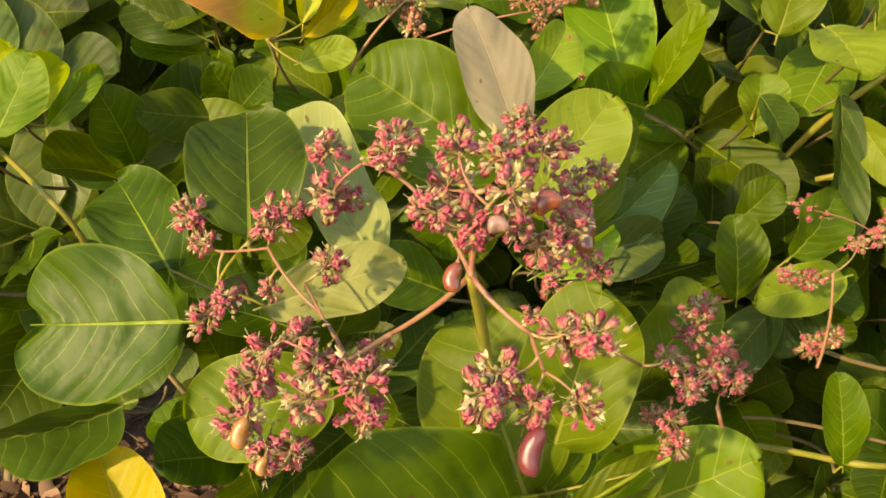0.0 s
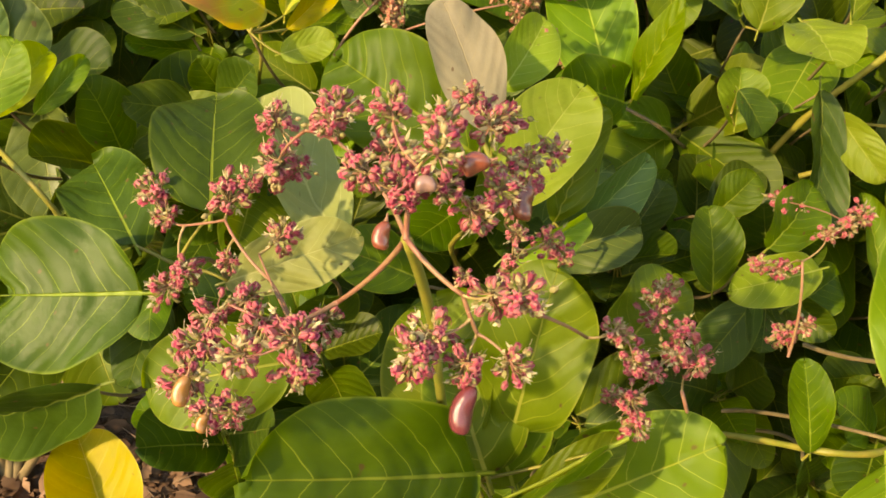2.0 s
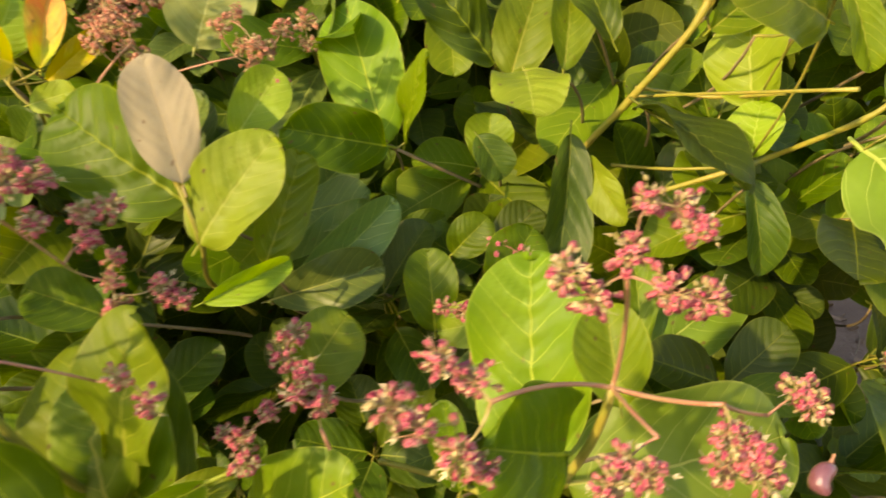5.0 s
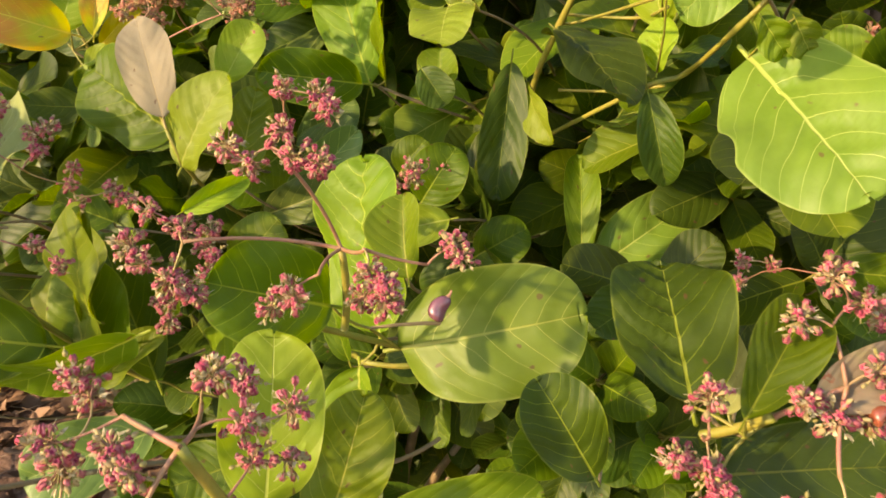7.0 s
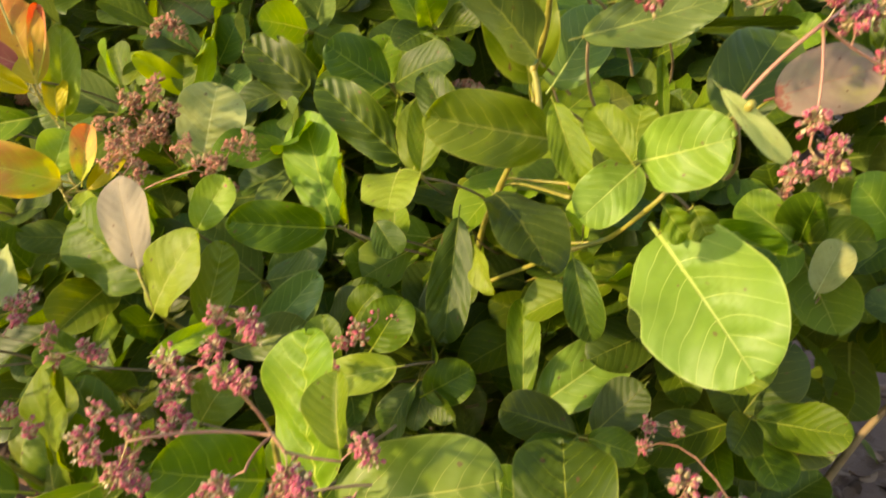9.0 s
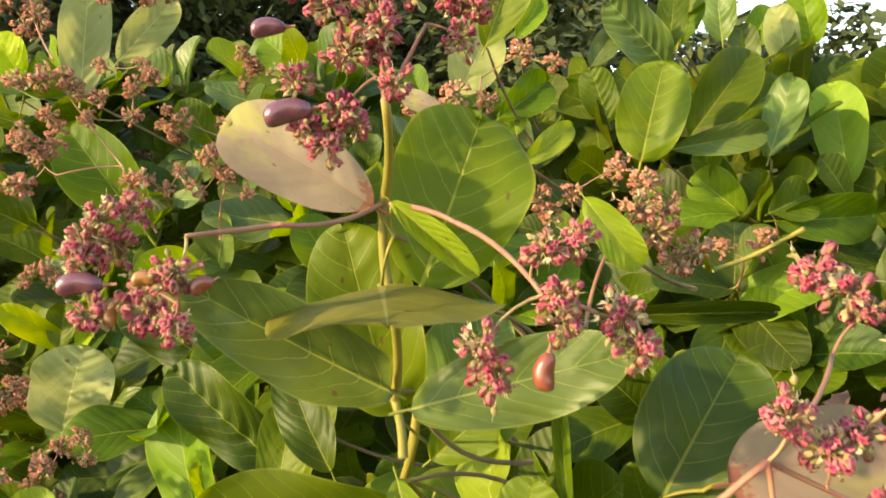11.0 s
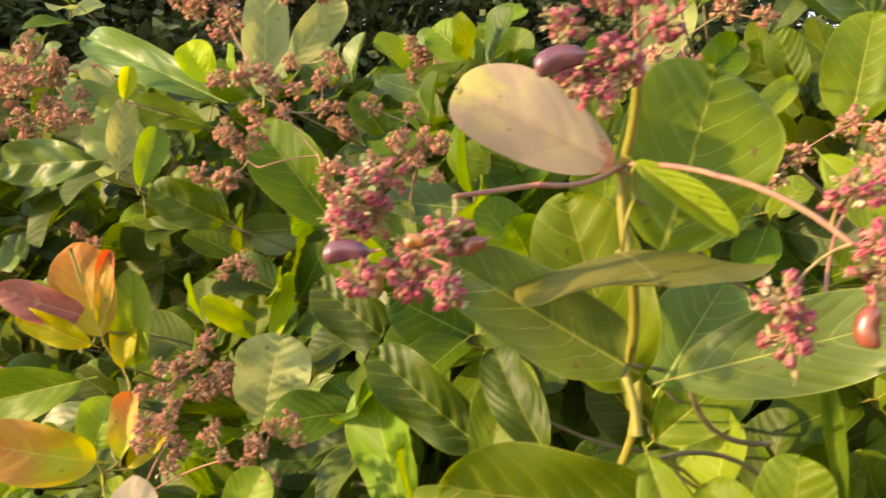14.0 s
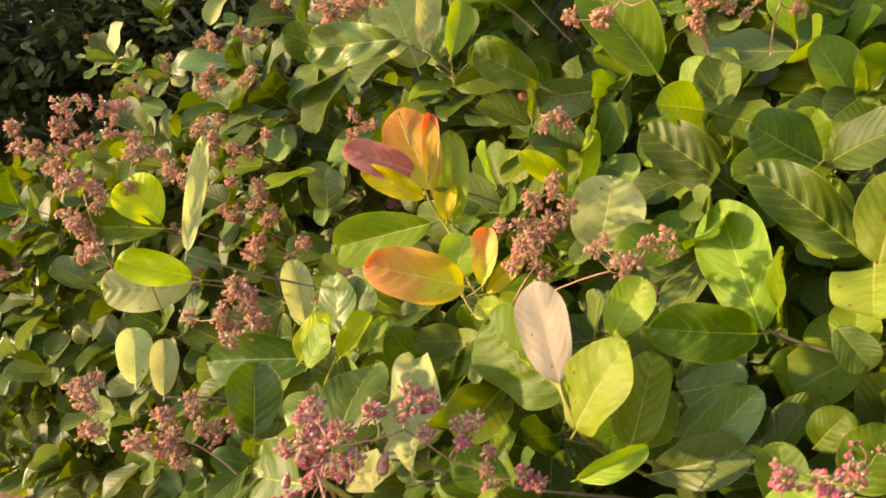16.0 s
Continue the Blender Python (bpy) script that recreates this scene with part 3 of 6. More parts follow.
def ground():
    xs = [-400, -120, -40, -15] + [-6 + 0.15 * i for i in range(81)] + [15, 40, 120, 400]
    ys = [-400, -120, -40, -12] + [-3 + 0.15 * i for i in range(81)] + [20, 50, 130, 400]
    vs = [(x, y, ground_height(x, y)) for y in ys for x in xs]
    n = len(xs)
    fs = [(j * n + i, j * n + i + 1, (j + 1) * n + i + 1, (j + 1) * n + i) for j in range(len(ys) - 1) for i in range(n - 1)]
    ob = new("ground", mesh_from("ground", vs, fs, [SOIL]))
    tagged(ob, "bare reddish brown soil under the shrubs", "ground", kind="structure")
    rng = random.Random(5)
    s = Soup()
    for _ in range(6400):
        x, y = rng.gauss(0.0, 1.9), 1.6 + rng.gauss(0, 1.25)
        if noise.noise((x * 0.8, y * 0.8, 9.0)) < -0.25 - 0.5 * rng.random():
            continue
        p = Vector((x, y, ground_height(x, y) + rng.uniform(0.003, 0.03)))
        a = Vector((rng.uniform(-1, 1), rng.uniform(-1, 1), rng.uniform(-0.35, 0.35))).normalized()
        w = a.cross(Vector((rng.uniform(-0.5, 0.5), rng.uniform(-0.5, 0.5), 1))).normalized()
        up = a.cross(w)
        L, W, c = rng.uniform(0.03, 0.11), rng.uniform(0.010, 0.034), rng.uniform(-0.012, 0.02)
        vs = []
        for i in range(4):
            t = i / 3
            h = W * (0.25, 1, 0.9, 0.15)[i]
            for q in (-1, 0, 1):
                vs.append(p + a * L * (t - 0.5) + w * h * q + up * (c * q * q + 0.012 * math.sin(3 * t + L * 90)))
        s.add(vs, [(i * 3 + j, i * 3 + j + 1, i * 3 + j + 4, i * 3 + j + 3) for i in range(3) for j in range(2)])
    ob = new("leaf_litter", s.mesh("leaf_litter", [LITTER]))
    tagged(ob, "dry curled brown leaves scattered over the soil", "leaf litter", kind="stuff")
    s = Soup()
    for _ in range(1100):
        x, y = rng.gauss(0.0, 1.9), 1.6 + rng.gauss(0, 1.25)
        p = Vector((x, y, ground_height(x, y) + rng.uniform(0.004, 0.03)))
        a = Vector((rng.uniform(-1, 1), rng.uniform(-1, 1), rng.uniform(-0.25, 0.25))).normalized() * rng.uniform(0.03, 0.14)
        s.tube(bent(p - a, p + a, 0.08, 4, rng), [rng.uniform(0.001, 0.003)] * 5, 4)
    ob = new("twig_litter", s.mesh("twig_litter", [TWIGS]))
    tagged(ob, "broken dry twigs lying on the soil", "twigs", kind="stuff")


ground()

# ---- the shrubs ----
shrubs = {
    "front": thing("cashew_shrub", "flowering cashew shrub with a large pink panicle and broad green leaves", "shrub", (0.1, 1.1, 0), "cashew shrubs"),
    "right": thing("cashew_shrub", "cashew shrub with pink panicles, light green leaves and a notched leaf", "shrub", (1.0, 1.2, 0), "cashew shrubs"),
    "upright": thing("cashew_shrub", "upright cashew stem with purple nuts and pink flowers", "shrub", (0.75, 1.5, 0), "cashew shrubs"),
    "back": thing("cashew_shrub", "leafy cashew shrub with orange young leaves and pink panicles", "shrub", (-0.1, 1.8, 0), "cashew shrubs"),
    "left": thing("cashew_shrub", "cashew shrub with many faded rusty pink panicles and pale leaves", "shrub", (-1.2, 1.6, 0), "cashew shrubs"),
    "tall": thing("cashew_shrub", "taller cashew shrub with large dark green leaves, behind the rusty panicles", "shrub", (-3.0, 2.3, 0), "cashew shrubs"),
}

# ---- leaves of the nearest shoots ----
shoot(shrubs['front'], (-0.142, 0.598, 1.135), (-0.192, 0.868, 1.005), [
    ((-0.153, 0.556, 1.128), (-0.277, 0.558, 1.118), 0.115, (0.39, -0.83, 0.40), 'deep', 'heart'),
    ((-0.184, 0.618, 1.143), (-0.271, 0.731, 1.186), 0.078, (0.39, -0.87, 0.30), 'deep', 'round'),
    ((-0.111, 0.593, 1.180), (-0.141, 0.712, 1.258), 0.097, (0.26, -0.94, 0.24), 'deep', 'oval'),
    ((-0.102, 0.598, 1.124), (0.007, 0.587, 1.172), 0.052, (0.19, -0.92, 0.34), 'pale', 'wave'),
])
shoot(shrubs['back'], (-0.399, 1.128, 1.090), (-0.361, 1.398, 0.960), [
    ((-0.391, 1.120, 1.100), (-0.302, 1.198, 1.237), 0.122, (0.32, -0.93, 0.17), 'deep', 'oval'),
])
shoot(shrubs['front'], (-0.049, 0.653, 1.100), (-0.069, 0.923, 0.970), [
    ((-0.018, 0.643, 1.139), (-0.134, 0.790, 1.243), 0.085, (0.45, -0.83, 0.20), 'pale', 'wave'),
])
shoot(shrubs['front'], (0.108, 0.841, 1.175), (0.131, 1.111, 1.045), [
    ((0.095, 0.868, 1.175), (-0.070, 0.889, 1.278), 0.133, (0.30, -0.95, 0.00), 'green', 'oquilt'),
    ((0.106, 0.834, 1.206), (0.047, 0.883, 1.342), 0.081, (0.44, -0.89, 0.14), 'straw', 'lens'),
    ((0.118, 0.839, 1.134), (0.203, 0.865, 1.260), 0.100, (-0.12, -0.95, 0.25), 'lime', 'oval'),
])
shoot(shrubs['back'], (0.292, 1.142, 1.199), (0.241, 1.412, 1.069), [
    ((0.279, 1.141, 1.204), (0.209, 1.191, 1.404), 0.123, (0.00, -0.99, 0.15), 'bright', 'lens'),
    ((0.306, 1.143, 1.208), (0.346, 1.073, 1.343), 0.055, (-0.73, -0.66, 0.15), 'bright', 'quilt'),
    ((0.288, 1.099, 1.210), (0.181, 0.967, 1.251), 0.090, (0.23, -0.96, 0.17), 'green', 'oval'),
])
shoot(shrubs['front'], (0.108, 0.620, 0.936), (0.050, 0.890, 0.806), [
    ((0.135, 0.614, 0.991), (0.160, 0.603, 1.149), 0.096, (-0.20, -0.88, 0.42), 'light', 'round'),
    ((0.141, 0.628, 0.924), (0.085, 0.645, 1.060), 0.114, (0.14, -0.86, 0.49), 'light', 'quilt'),
    ((0.115, 0.608, 0.949), (0.059, 0.690, 1.085), 0.133, (-0.20, -0.88, 0.42), 'light', 'round'),
    ((0.105, 0.563, 0.982), (-0.048, 0.443, 1.049), 0.117, (0.27, -0.81, 0.52), 'green', 'oval'),
    ((0.216, 0.597, 0.991), (0.049, 0.528, 0.935), 0.112, (0.48, -0.62, -0.62), 'light', 'lens'),
    ((0.132, 0.598, 0.907), (0.232, 0.621, 0.988), 0.045, (0.07, -0.83, 0.55), 'light', 'B'),
    ((0.107, 0.620, 0.988), (0.126, 0.642, 1.132), 0.025, (0.74, -0.62, 0.28), 'light', 'A'),
])
shoot(shrubs['front'], (-0.049, 0.559, 1.069), (-0.099, 0.829, 0.939), [
    ((-0.042, 0.553, 1.079), (-0.145, 0.524, 1.064), 0.079, (0.27, -0.83, 0.49), 'light', 'round'),
])
shoot(shrubs['front'], (0.156, 0.713, 0.843), (0.199, 0.983, 0.713), [
    ((0.205, 0.736, 0.825), (0.333, 0.660, 0.962), 0.127, (-0.20, -0.84, 0.50), 'light', 'oval'),
    ((0.152, 0.676, 0.879), (0.045, 0.734, 1.063), 0.090, (0.70, -0.63, 0.33), 'green', 'A'),
])
shoot(shrubs['back'], (0.153, 1.026, 0.996), (0.209, 1.296, 0.866), [
    ((0.138, 1.049, 0.997), (0.277, 1.086, 1.128), 0.085, (0.24, -0.92, 0.30), 'gloss', 'D'),
    ((0.177, 0.984, 1.017), (0.316, 1.014, 1.154), 0.069, (0.57, -0.74, 0.37), 'gloss', 'A'),
])
shoot(shrubs['front'], (0.157, 0.965, 1.015), (0.139, 1.235, 0.885), [
    ((0.162, 0.955, 1.026), (0.305, 0.985, 1.072), 0.074, (0.24, -0.91, 0.34), 'gloss', 'C'),
])
shoot(shrubs['front'], (0.413, 0.933, 1.030), (0.424, 1.203, 0.900), [
    ((0.383, 0.912, 1.016), (0.369, 0.926, 1.118), 0.066, (0.11, -0.93, 0.35), 'green', 'A'),
    ((0.448, 0.934, 1.066), (0.499, 0.956, 1.142), 0.079, (0.45, -0.79, 0.40), 'green', 'B'),
])
shoot(shrubs['back'], (0.392, 0.993, 1.084), (0.372, 1.263, 0.954), [
    ((0.395, 0.982, 1.094), (0.440, 0.986, 1.145), 0.054, (0.07, -0.96, 0.28), 'green', 'B'),
])
shoot(shrubs['front'], (-0.303, 0.739, 0.713), (-0.286, 1.009, 0.583), [
    ((-0.295, 0.733, 0.725), (-0.362, 0.804, 0.836), 0.095, (0.46, -0.72, 0.52), 'yellow', 'fold'),
])
# the dark kind stands in for the shade on this leaf
shoot(shrubs['front'], (-0.307, 0.755, 0.923), (-0.364, 1.025, 0.793), [
    ((-0.298, 0.749, 0.934), (-0.467, 0.745, 0.879), 0.128, (0.18, -0.85, -0.49), 'dark', 'A'),
])
shoot(shrubs['front'], (-0.473, 0.934, 1.196), (-0.486, 1.204, 1.066), [
    ((-0.443, 0.943, 1.219), (-0.519, 0.996, 1.323), 0.103, (0.30, -0.90, 0.30), 'gloss', 'D'),
    ((-0.429, 0.920, 1.191), (-0.383, 0.968, 1.255), 0.033, (0.51, -0.84, 0.16), 'light', 'B'),
    ((-0.506, 0.938, 1.224), (-0.528, 0.969, 1.346), 0.087, (0.30, -0.90, 0.30), 'gloss', 'D'),
    ((-0.476, 0.904, 1.183), (-0.423, 0.959, 1.262), 0.056, (0.22, -0.88, 0.42), 'glow', 'C'),
])
shoot(shrubs['left'], (-0.560, 1.338, 1.220), (-0.499, 1.608, 1.090), [
    ((-0.552, 1.330, 1.228), (-0.639, 1.361, 1.281), 0.077, (0.49, -0.86, 0.10), 'green', 'A'),
])
shoot(shrubs['front'], (-0.452, 0.811, 1.200), (-0.497, 1.081, 1.070), [
    ((-0.404, 0.774, 1.210), (-0.378, 0.815, 1.286), 0.057, (0.22, -0.88, 0.42), 'light', 'D'),
    ((-0.463, 0.801, 1.210), (-0.421, 0.855, 1.290), 0.059, (0.22, -0.88, 0.42), 'glow', 'B'),
    ((-0.460, 0.838, 1.204), (-0.646, 0.713, 1.225), 0.099, (0.83, -0.52, 0.21), 'dark', 'E'),
])
shoot(shrubs['front'], (-0.186, 0.981, 1.290), (-0.165, 1.251, 1.160), [
    ((-0.143, 0.952, 1.269), (-0.078, 0.954, 1.290), 0.039, (0.31, -0.94, 0.12), 'lime', 'D'),
    ((-0.160, 0.959, 1.318), (-0.250, 0.819, 1.389), 0.094, (0.71, -0.69, 0.15), 'orange', 'oval'),
    ((-0.213, 0.987, 1.323), (-0.191, 1.020, 1.400), 0.082, (0.67, -0.73, 0.13), 'lime', 'A'),
    ((-0.146, 1.001, 1.294), (-0.091, 1.051, 1.357), 0.036, (0.66, -0.74, 0.17), 'yellow', 'B'),
    ((-0.146, 0.991, 1.311), (-0.144, 1.025, 1.410), 0.048, (0.50, -0.85, 0.10), 'orange', 'C'),
])
shoot(shrubs['back'], (-0.306, 1.007, 1.397), (-0.330, 1.277, 1.267), [
    ((-0.283, 1.032, 1.424), (-0.455, 0.925, 1.402), 0.098, (0.74, -0.67, 0.09), 'light', 'C'),
])
shoot(shrubs['back'], (-0.339, 1.212, 1.261), (-0.366, 1.482, 1.131), [
    ((-0.331, 1.203, 1.268), (-0.443, 1.202, 1.318), 0.083, (0.43, -0.90, 0.09), 'dark', 'C'),
])
shoot(shrubs['front'], (0.496, 0.666, 0.971), (0.429, 0.936, 0.841), [
    ((0.511, 0.655, 1.003), (0.491, 0.693, 1.194), 0.117, (-0.25, -0.88, 0.40), 'light', 'oquilt'),
    ((0.480, 0.655, 0.956), (0.492, 0.629, 0.850), 0.113, (-0.26, -0.80, 0.54), 'light', 'C'),
])
shoot(shrubs['right'], (0.563, 0.625, 1.090), (0.496, 0.895, 0.960), [
    ((0.573, 0.612, 1.089), (0.557, 0.649, 1.166), 0.061, (-0.11, -0.91, 0.41), 'light', 'fold'),
])
shoot(shrubs['front'], (0.434, 0.715, 0.916), (0.497, 0.985, 0.786), [
    ((0.436, 0.707, 0.930), (0.415, 0.713, 1.028), 0.042, (-0.20, -0.86, 0.46), 'green', 'A'),
])
shoot(shrubs['back'], (0.443, 1.135, 1.313), (0.489, 1.405, 1.183), [
    ((0.456, 1.117, 1.309), (0.488, 1.161, 1.433), 0.087, (0.01, -1.00, 0.02), 'light', 'oval'),
    ((0.432, 1.128, 1.326), (0.314, 1.080, 1.463), 0.084, (0.47, -0.88, 0.10), 'deep', 'oquilt'),
])
shoot(shrubs['front'], (0.293, 0.716, 1.028), (0.336, 0.986, 0.898), [
    ((0.250, 0.758, 1.003), (0.302, 0.792, 1.081), 0.082, (0.21, -0.88, 0.42), 'light', 'round'),
])
shoot(shrubs['front'], (0.030, 0.781, 1.057), (0.093, 1.051, 0.927), [
    ((0.037, 0.772, 1.068), (-0.042, 0.749, 1.104), 0.067, (0.52, -0.79, 0.34), 'green', 'A'),
])
shoot(shrubs['front'], (0.104, 0.971, 1.235), (0.056, 1.241, 1.105), [
    ((0.118, 0.968, 1.236), (0.168, 0.999, 1.319), 0.068, (0.34, -0.93, 0.13), 'lime', 'A'),
])
shoot(shrubs['back'], (0.422, 1.068, 1.206), (0.434, 1.338, 1.076), [
    ((0.431, 1.073, 1.189), (0.432, 1.086, 1.264), 0.065, (0.05, -0.90, 0.40), 'light', 'C'),
    ((0.418, 1.040, 1.240), (0.457, 1.033, 1.187), 0.055, (0.44, -0.86, 0.25), 'dark', 'A'),
])
shoot(shrubs['back'], (0.288, 1.116, 1.056), (0.288, 1.386, 0.926), [
    ((0.292, 1.105, 1.066), (0.372, 1.122, 1.105), 0.050, (0.13, -0.95, 0.28), 'green', 'B'),
])
shoot(shrubs['back'], (0.185, 1.307, 1.389), (0.195, 1.577, 1.259), [
    ((0.196, 1.305, 1.401), (0.059, 1.257, 1.541), 0.097, (0.55, -0.84, 0.04), 'deep', 'oquilt'),
])
shoot(shrubs['back'], (0.273, 1.317, 1.401), (0.334, 1.587, 1.271), [
    ((0.273, 1.304, 1.413), (0.331, 1.330, 1.527), 0.082, (0.45, -0.89, 0.04), 'bright', 'oval'),
])
shoot(shrubs['upright'], (0.527, 1.003, 1.319), (0.563, 1.273, 1.189), [
    ((0.522, 0.999, 1.329), (0.525, 1.048, 1.435), 0.061, (0.40, -0.91, 0.12), 'light', 'A'),
    ((0.475, 1.023, 1.326), (0.490, 0.941, 1.285), 0.097, (0.05, -0.75, 0.66), 'lime', 'oval'),
])
shoot(shrubs['upright'], (0.553, 1.050, 1.401), (0.619, 1.320, 1.271), [
    ((0.581, 1.027, 1.363), (0.515, 1.054, 1.472), 0.059, (0.39, -0.92, 0.07), 'deep', 'B'),
])
shoot(shrubs['upright'], (0.734, 0.974, 1.377), (0.680, 1.244, 1.247), [
    ((0.764, 0.843, 1.398), (0.649, 0.741, 1.440), 0.085, (0.32, -0.94, 0.12), 'light', 'oval'),
])
shoot(shrubs['right'], (0.630, 1.057, 1.285), (0.651, 1.327, 1.155), [
    ((0.622, 1.041, 1.288), (0.739, 0.920, 1.212), 0.117, (0.62, -0.55, 0.55), 'dark', 'oval'),
])
shoot(shrubs['right'], (0.541, 1.105, 1.229), (0.565, 1.375, 1.099), [
    ((0.541, 1.093, 1.238), (0.533, 1.014, 1.049), 0.071, (0.37, -0.88, 0.30), 'dark', 'A'),
])
shoot(shrubs['right'], (0.666, 1.060, 0.932), (0.700, 1.330, 0.802), [
    ((0.655, 1.035, 0.952), (0.637, 1.115, 1.098), 0.055, (0.27, -0.88, 0.39), 'light', 'A'),
    ((0.675, 1.065, 0.935), (0.807, 1.139, 1.027), 0.103, (0.20, -0.89, 0.42), 'fresh', 'oval'),
])
shoot(shrubs['right'], (0.756, 0.994, 1.201), (0.773, 1.264, 1.071), [
    ((0.754, 0.982, 1.211), (0.781, 0.972, 1.091), 0.054, (0.21, -0.92, 0.33), 'dark', 'E'),
])
shoot(shrubs['upright'], (0.860, 0.844, 1.364), (0.906, 1.114, 1.234), [
    ((0.872, 0.800, 1.379), (0.969, 0.748, 1.411), 0.082, (0.09, -0.98, 0.15), 'fresh', 'round'),
    ((0.868, 0.820, 1.371), (0.810, 0.778, 1.318), 0.064, (0.21, -0.94, 0.28), 'fresh', 'round'),
    ((0.867, 0.781, 1.381), (0.821, 0.800, 1.439), 0.045, (0.21, -0.96, 0.21), 'light', 'B'),
    ((0.849, 0.866, 1.360), (0.863, 0.883, 1.431), 0.055, (0.17, -0.96, 0.21), 'light', 'quilt'),
    ((0.888, 0.886, 1.393), (0.881, 0.905, 1.487), 0.014, (0.14, -0.98, 0.16), 'green', 'A'),
])
shoot(shrubs['right'], (0.894, 0.954, 1.276), (0.867, 1.224, 1.146), [
    ((0.871, 0.969, 1.253), (0.999, 0.820, 1.127), 0.172, (0.06, -0.94, 0.33), 'fresh', 'nick'),
    ((0.883, 0.921, 1.302), (0.911, 0.936, 1.256), 0.041, (0.12, -0.94, 0.31), 'light', 'wave'),
    ((0.917, 0.939, 1.298), (0.937, 0.940, 1.256), 0.041, (0.08, -0.95, 0.31), 'light', 'wave'),
])
shoot(shrubs['upright'], (0.983, 0.921, 1.416), (1.043, 1.191, 1.286), [
    ((1.004, 0.892, 1.434), (1.111, 0.922, 1.461), 0.078, (-0.05, -0.99, 0.15), 'under', 'oval'),
    ((0.951, 0.926, 1.405), (1.010, 1.004, 1.504), 0.099, (0.03, -0.99, 0.13), 'dark', 'oval'),
])
shoot(shrubs['upright'], (0.966, 0.694, 1.459), (0.952, 0.964, 1.329), [
    ((0.959, 0.684, 1.464), (1.017, 0.711, 1.394), 0.022, (0.03, -0.98, 0.22), 'pale', 'A'),
])
shoot(shrubs['right'], (0.504, 0.997, 0.956), (0.518, 1.267, 0.826), [
    ((0.505, 0.987, 0.968), (0.579, 1.016, 1.008), 0.074, (0.34, -0.88, 0.32), 'green', 'B'),
])
shoot(shrubs['right'], (0.530, 0.600, 1.035), (0.684, 0.724, 0.976), [
    ((0.525, 0.540, 1.086), (0.469, 0.440, 1.146), 0.100, (0.60, -0.73, 0.33), 'green', 'oval'),
    ((0.538, 0.648, 0.989), (0.737, 0.681, 1.036), 0.142, (0.34, -0.84, 0.42), 'fresh', 'round'),
])
shoot(shrubs['right'], (0.619, 0.310, 1.033), (0.647, 0.580, 0.903), [
    ((0.545, 0.374, 0.987), (0.548, 0.417, 1.121), 0.083, (0.57, -0.67, 0.47), 'lime', 'round'),
])
shoot(shrubs['right'], (0.579, 0.446, 0.904), (0.553, 0.716, 0.774), [
    ((0.547, 0.449, 0.903), (0.575, 0.500, 1.024), 0.078, (0.49, -0.69, 0.53), 'light', 'oquilt'),
    ((0.599, 0.445, 0.927), (0.738, 0.501, 0.946), 0.057, (0.37, -0.72, 0.59), 'light', 'A'),
])
shoot(shrubs['right'], (0.764, 0.605, 0.888), (0.726, 0.875, 0.758), [
    ((0.761, 0.597, 0.902), (0.705, 0.599, 1.002), 0.077, (0.26, -0.81, 0.52), 'deep', 'A'),
])
shoot(shrubs['right'], (0.894, 0.505, 1.030), (0.870, 0.775, 0.900), [
    ((0.853, 0.528, 1.036), (0.807, 0.685, 1.102), 0.107, (0.16, -0.89, 0.42), 'deep', 'oquilt'),
    ((0.893, 0.478, 1.061), (0.932, 0.554, 1.121), 0.052, (0.05, -0.90, 0.44), 'green', 'C'),
    ((0.877, 0.487, 1.004), (1.005, 0.560, 0.987), 0.077, (0.01, -0.84, 0.54), 'dark', 'D'),
    ((0.936, 0.496, 1.073), (1.002, 0.538, 1.089), 0.047, (-0.02, -0.89, 0.45), 'under', 'A'),
])
shoot(shrubs['right'], (0.883, 0.610, 0.976), (0.901, 0.880, 0.846), [
    ((0.879, 0.602, 0.989), (0.857, 0.628, 1.069), 0.051, (0.10, -0.89, 0.45), 'pale', 'B'),
])
shoot(shrubs['right'], (0.505, 0.410, 0.987), (0.561, 0.680, 0.857), [
    ((0.507, 0.403, 1.003), (0.454, 0.371, 0.989), 0.056, (0.62, -0.60, 0.51), 'green', 'D'),
])
shoot(shrubs['front'], (0.272, 0.542, 0.895), (0.258, 0.812, 0.765), [
    ((0.277, 0.535, 0.910), (0.175, 0.437, 0.890), 0.086, (0.70, -0.54, 0.47), 'gloss', 'A'),
])
shoot(shrubs['front'], (0.193, 0.873, 1.095), (0.179, 1.143, 0.965), [
    ((0.131, 0.809, 1.076), (0.219, 0.859, 1.116), 0.036, (0.64, -0.73, 0.23), 'lime', 'fold'),
    ((0.183, 0.872, 1.104), (0.223, 0.901, 1.237), 0.068, (0.64, -0.70, 0.33), 'light', 'quilt'),
])
shoot(shrubs['right'], (0.998, 1.156, 0.990), (1.043, 1.426, 0.860), [
    ((0.994, 1.146, 1.000), (1.091, 1.166, 0.939), 0.065, (-0.07, -0.95, 0.32), 'dark', 'A'),
])
shoot(shrubs['right'], (1.076, 1.099, 1.135), (1.045, 1.369, 1.005), [
    ((1.071, 1.089, 1.144), (1.102, 1.113, 1.214), 0.054, (-0.06, -0.94, 0.34), 'pale', 'A'),
])
shoot(shrubs['right'], (1.109, 1.607, 0.875), (1.097, 1.877, 0.745), [
    ((1.106, 1.597, 0.885), (1.283, 1.595, 0.855), 0.089, (-0.11, -0.91, 0.41), 'green', 'C'),
])
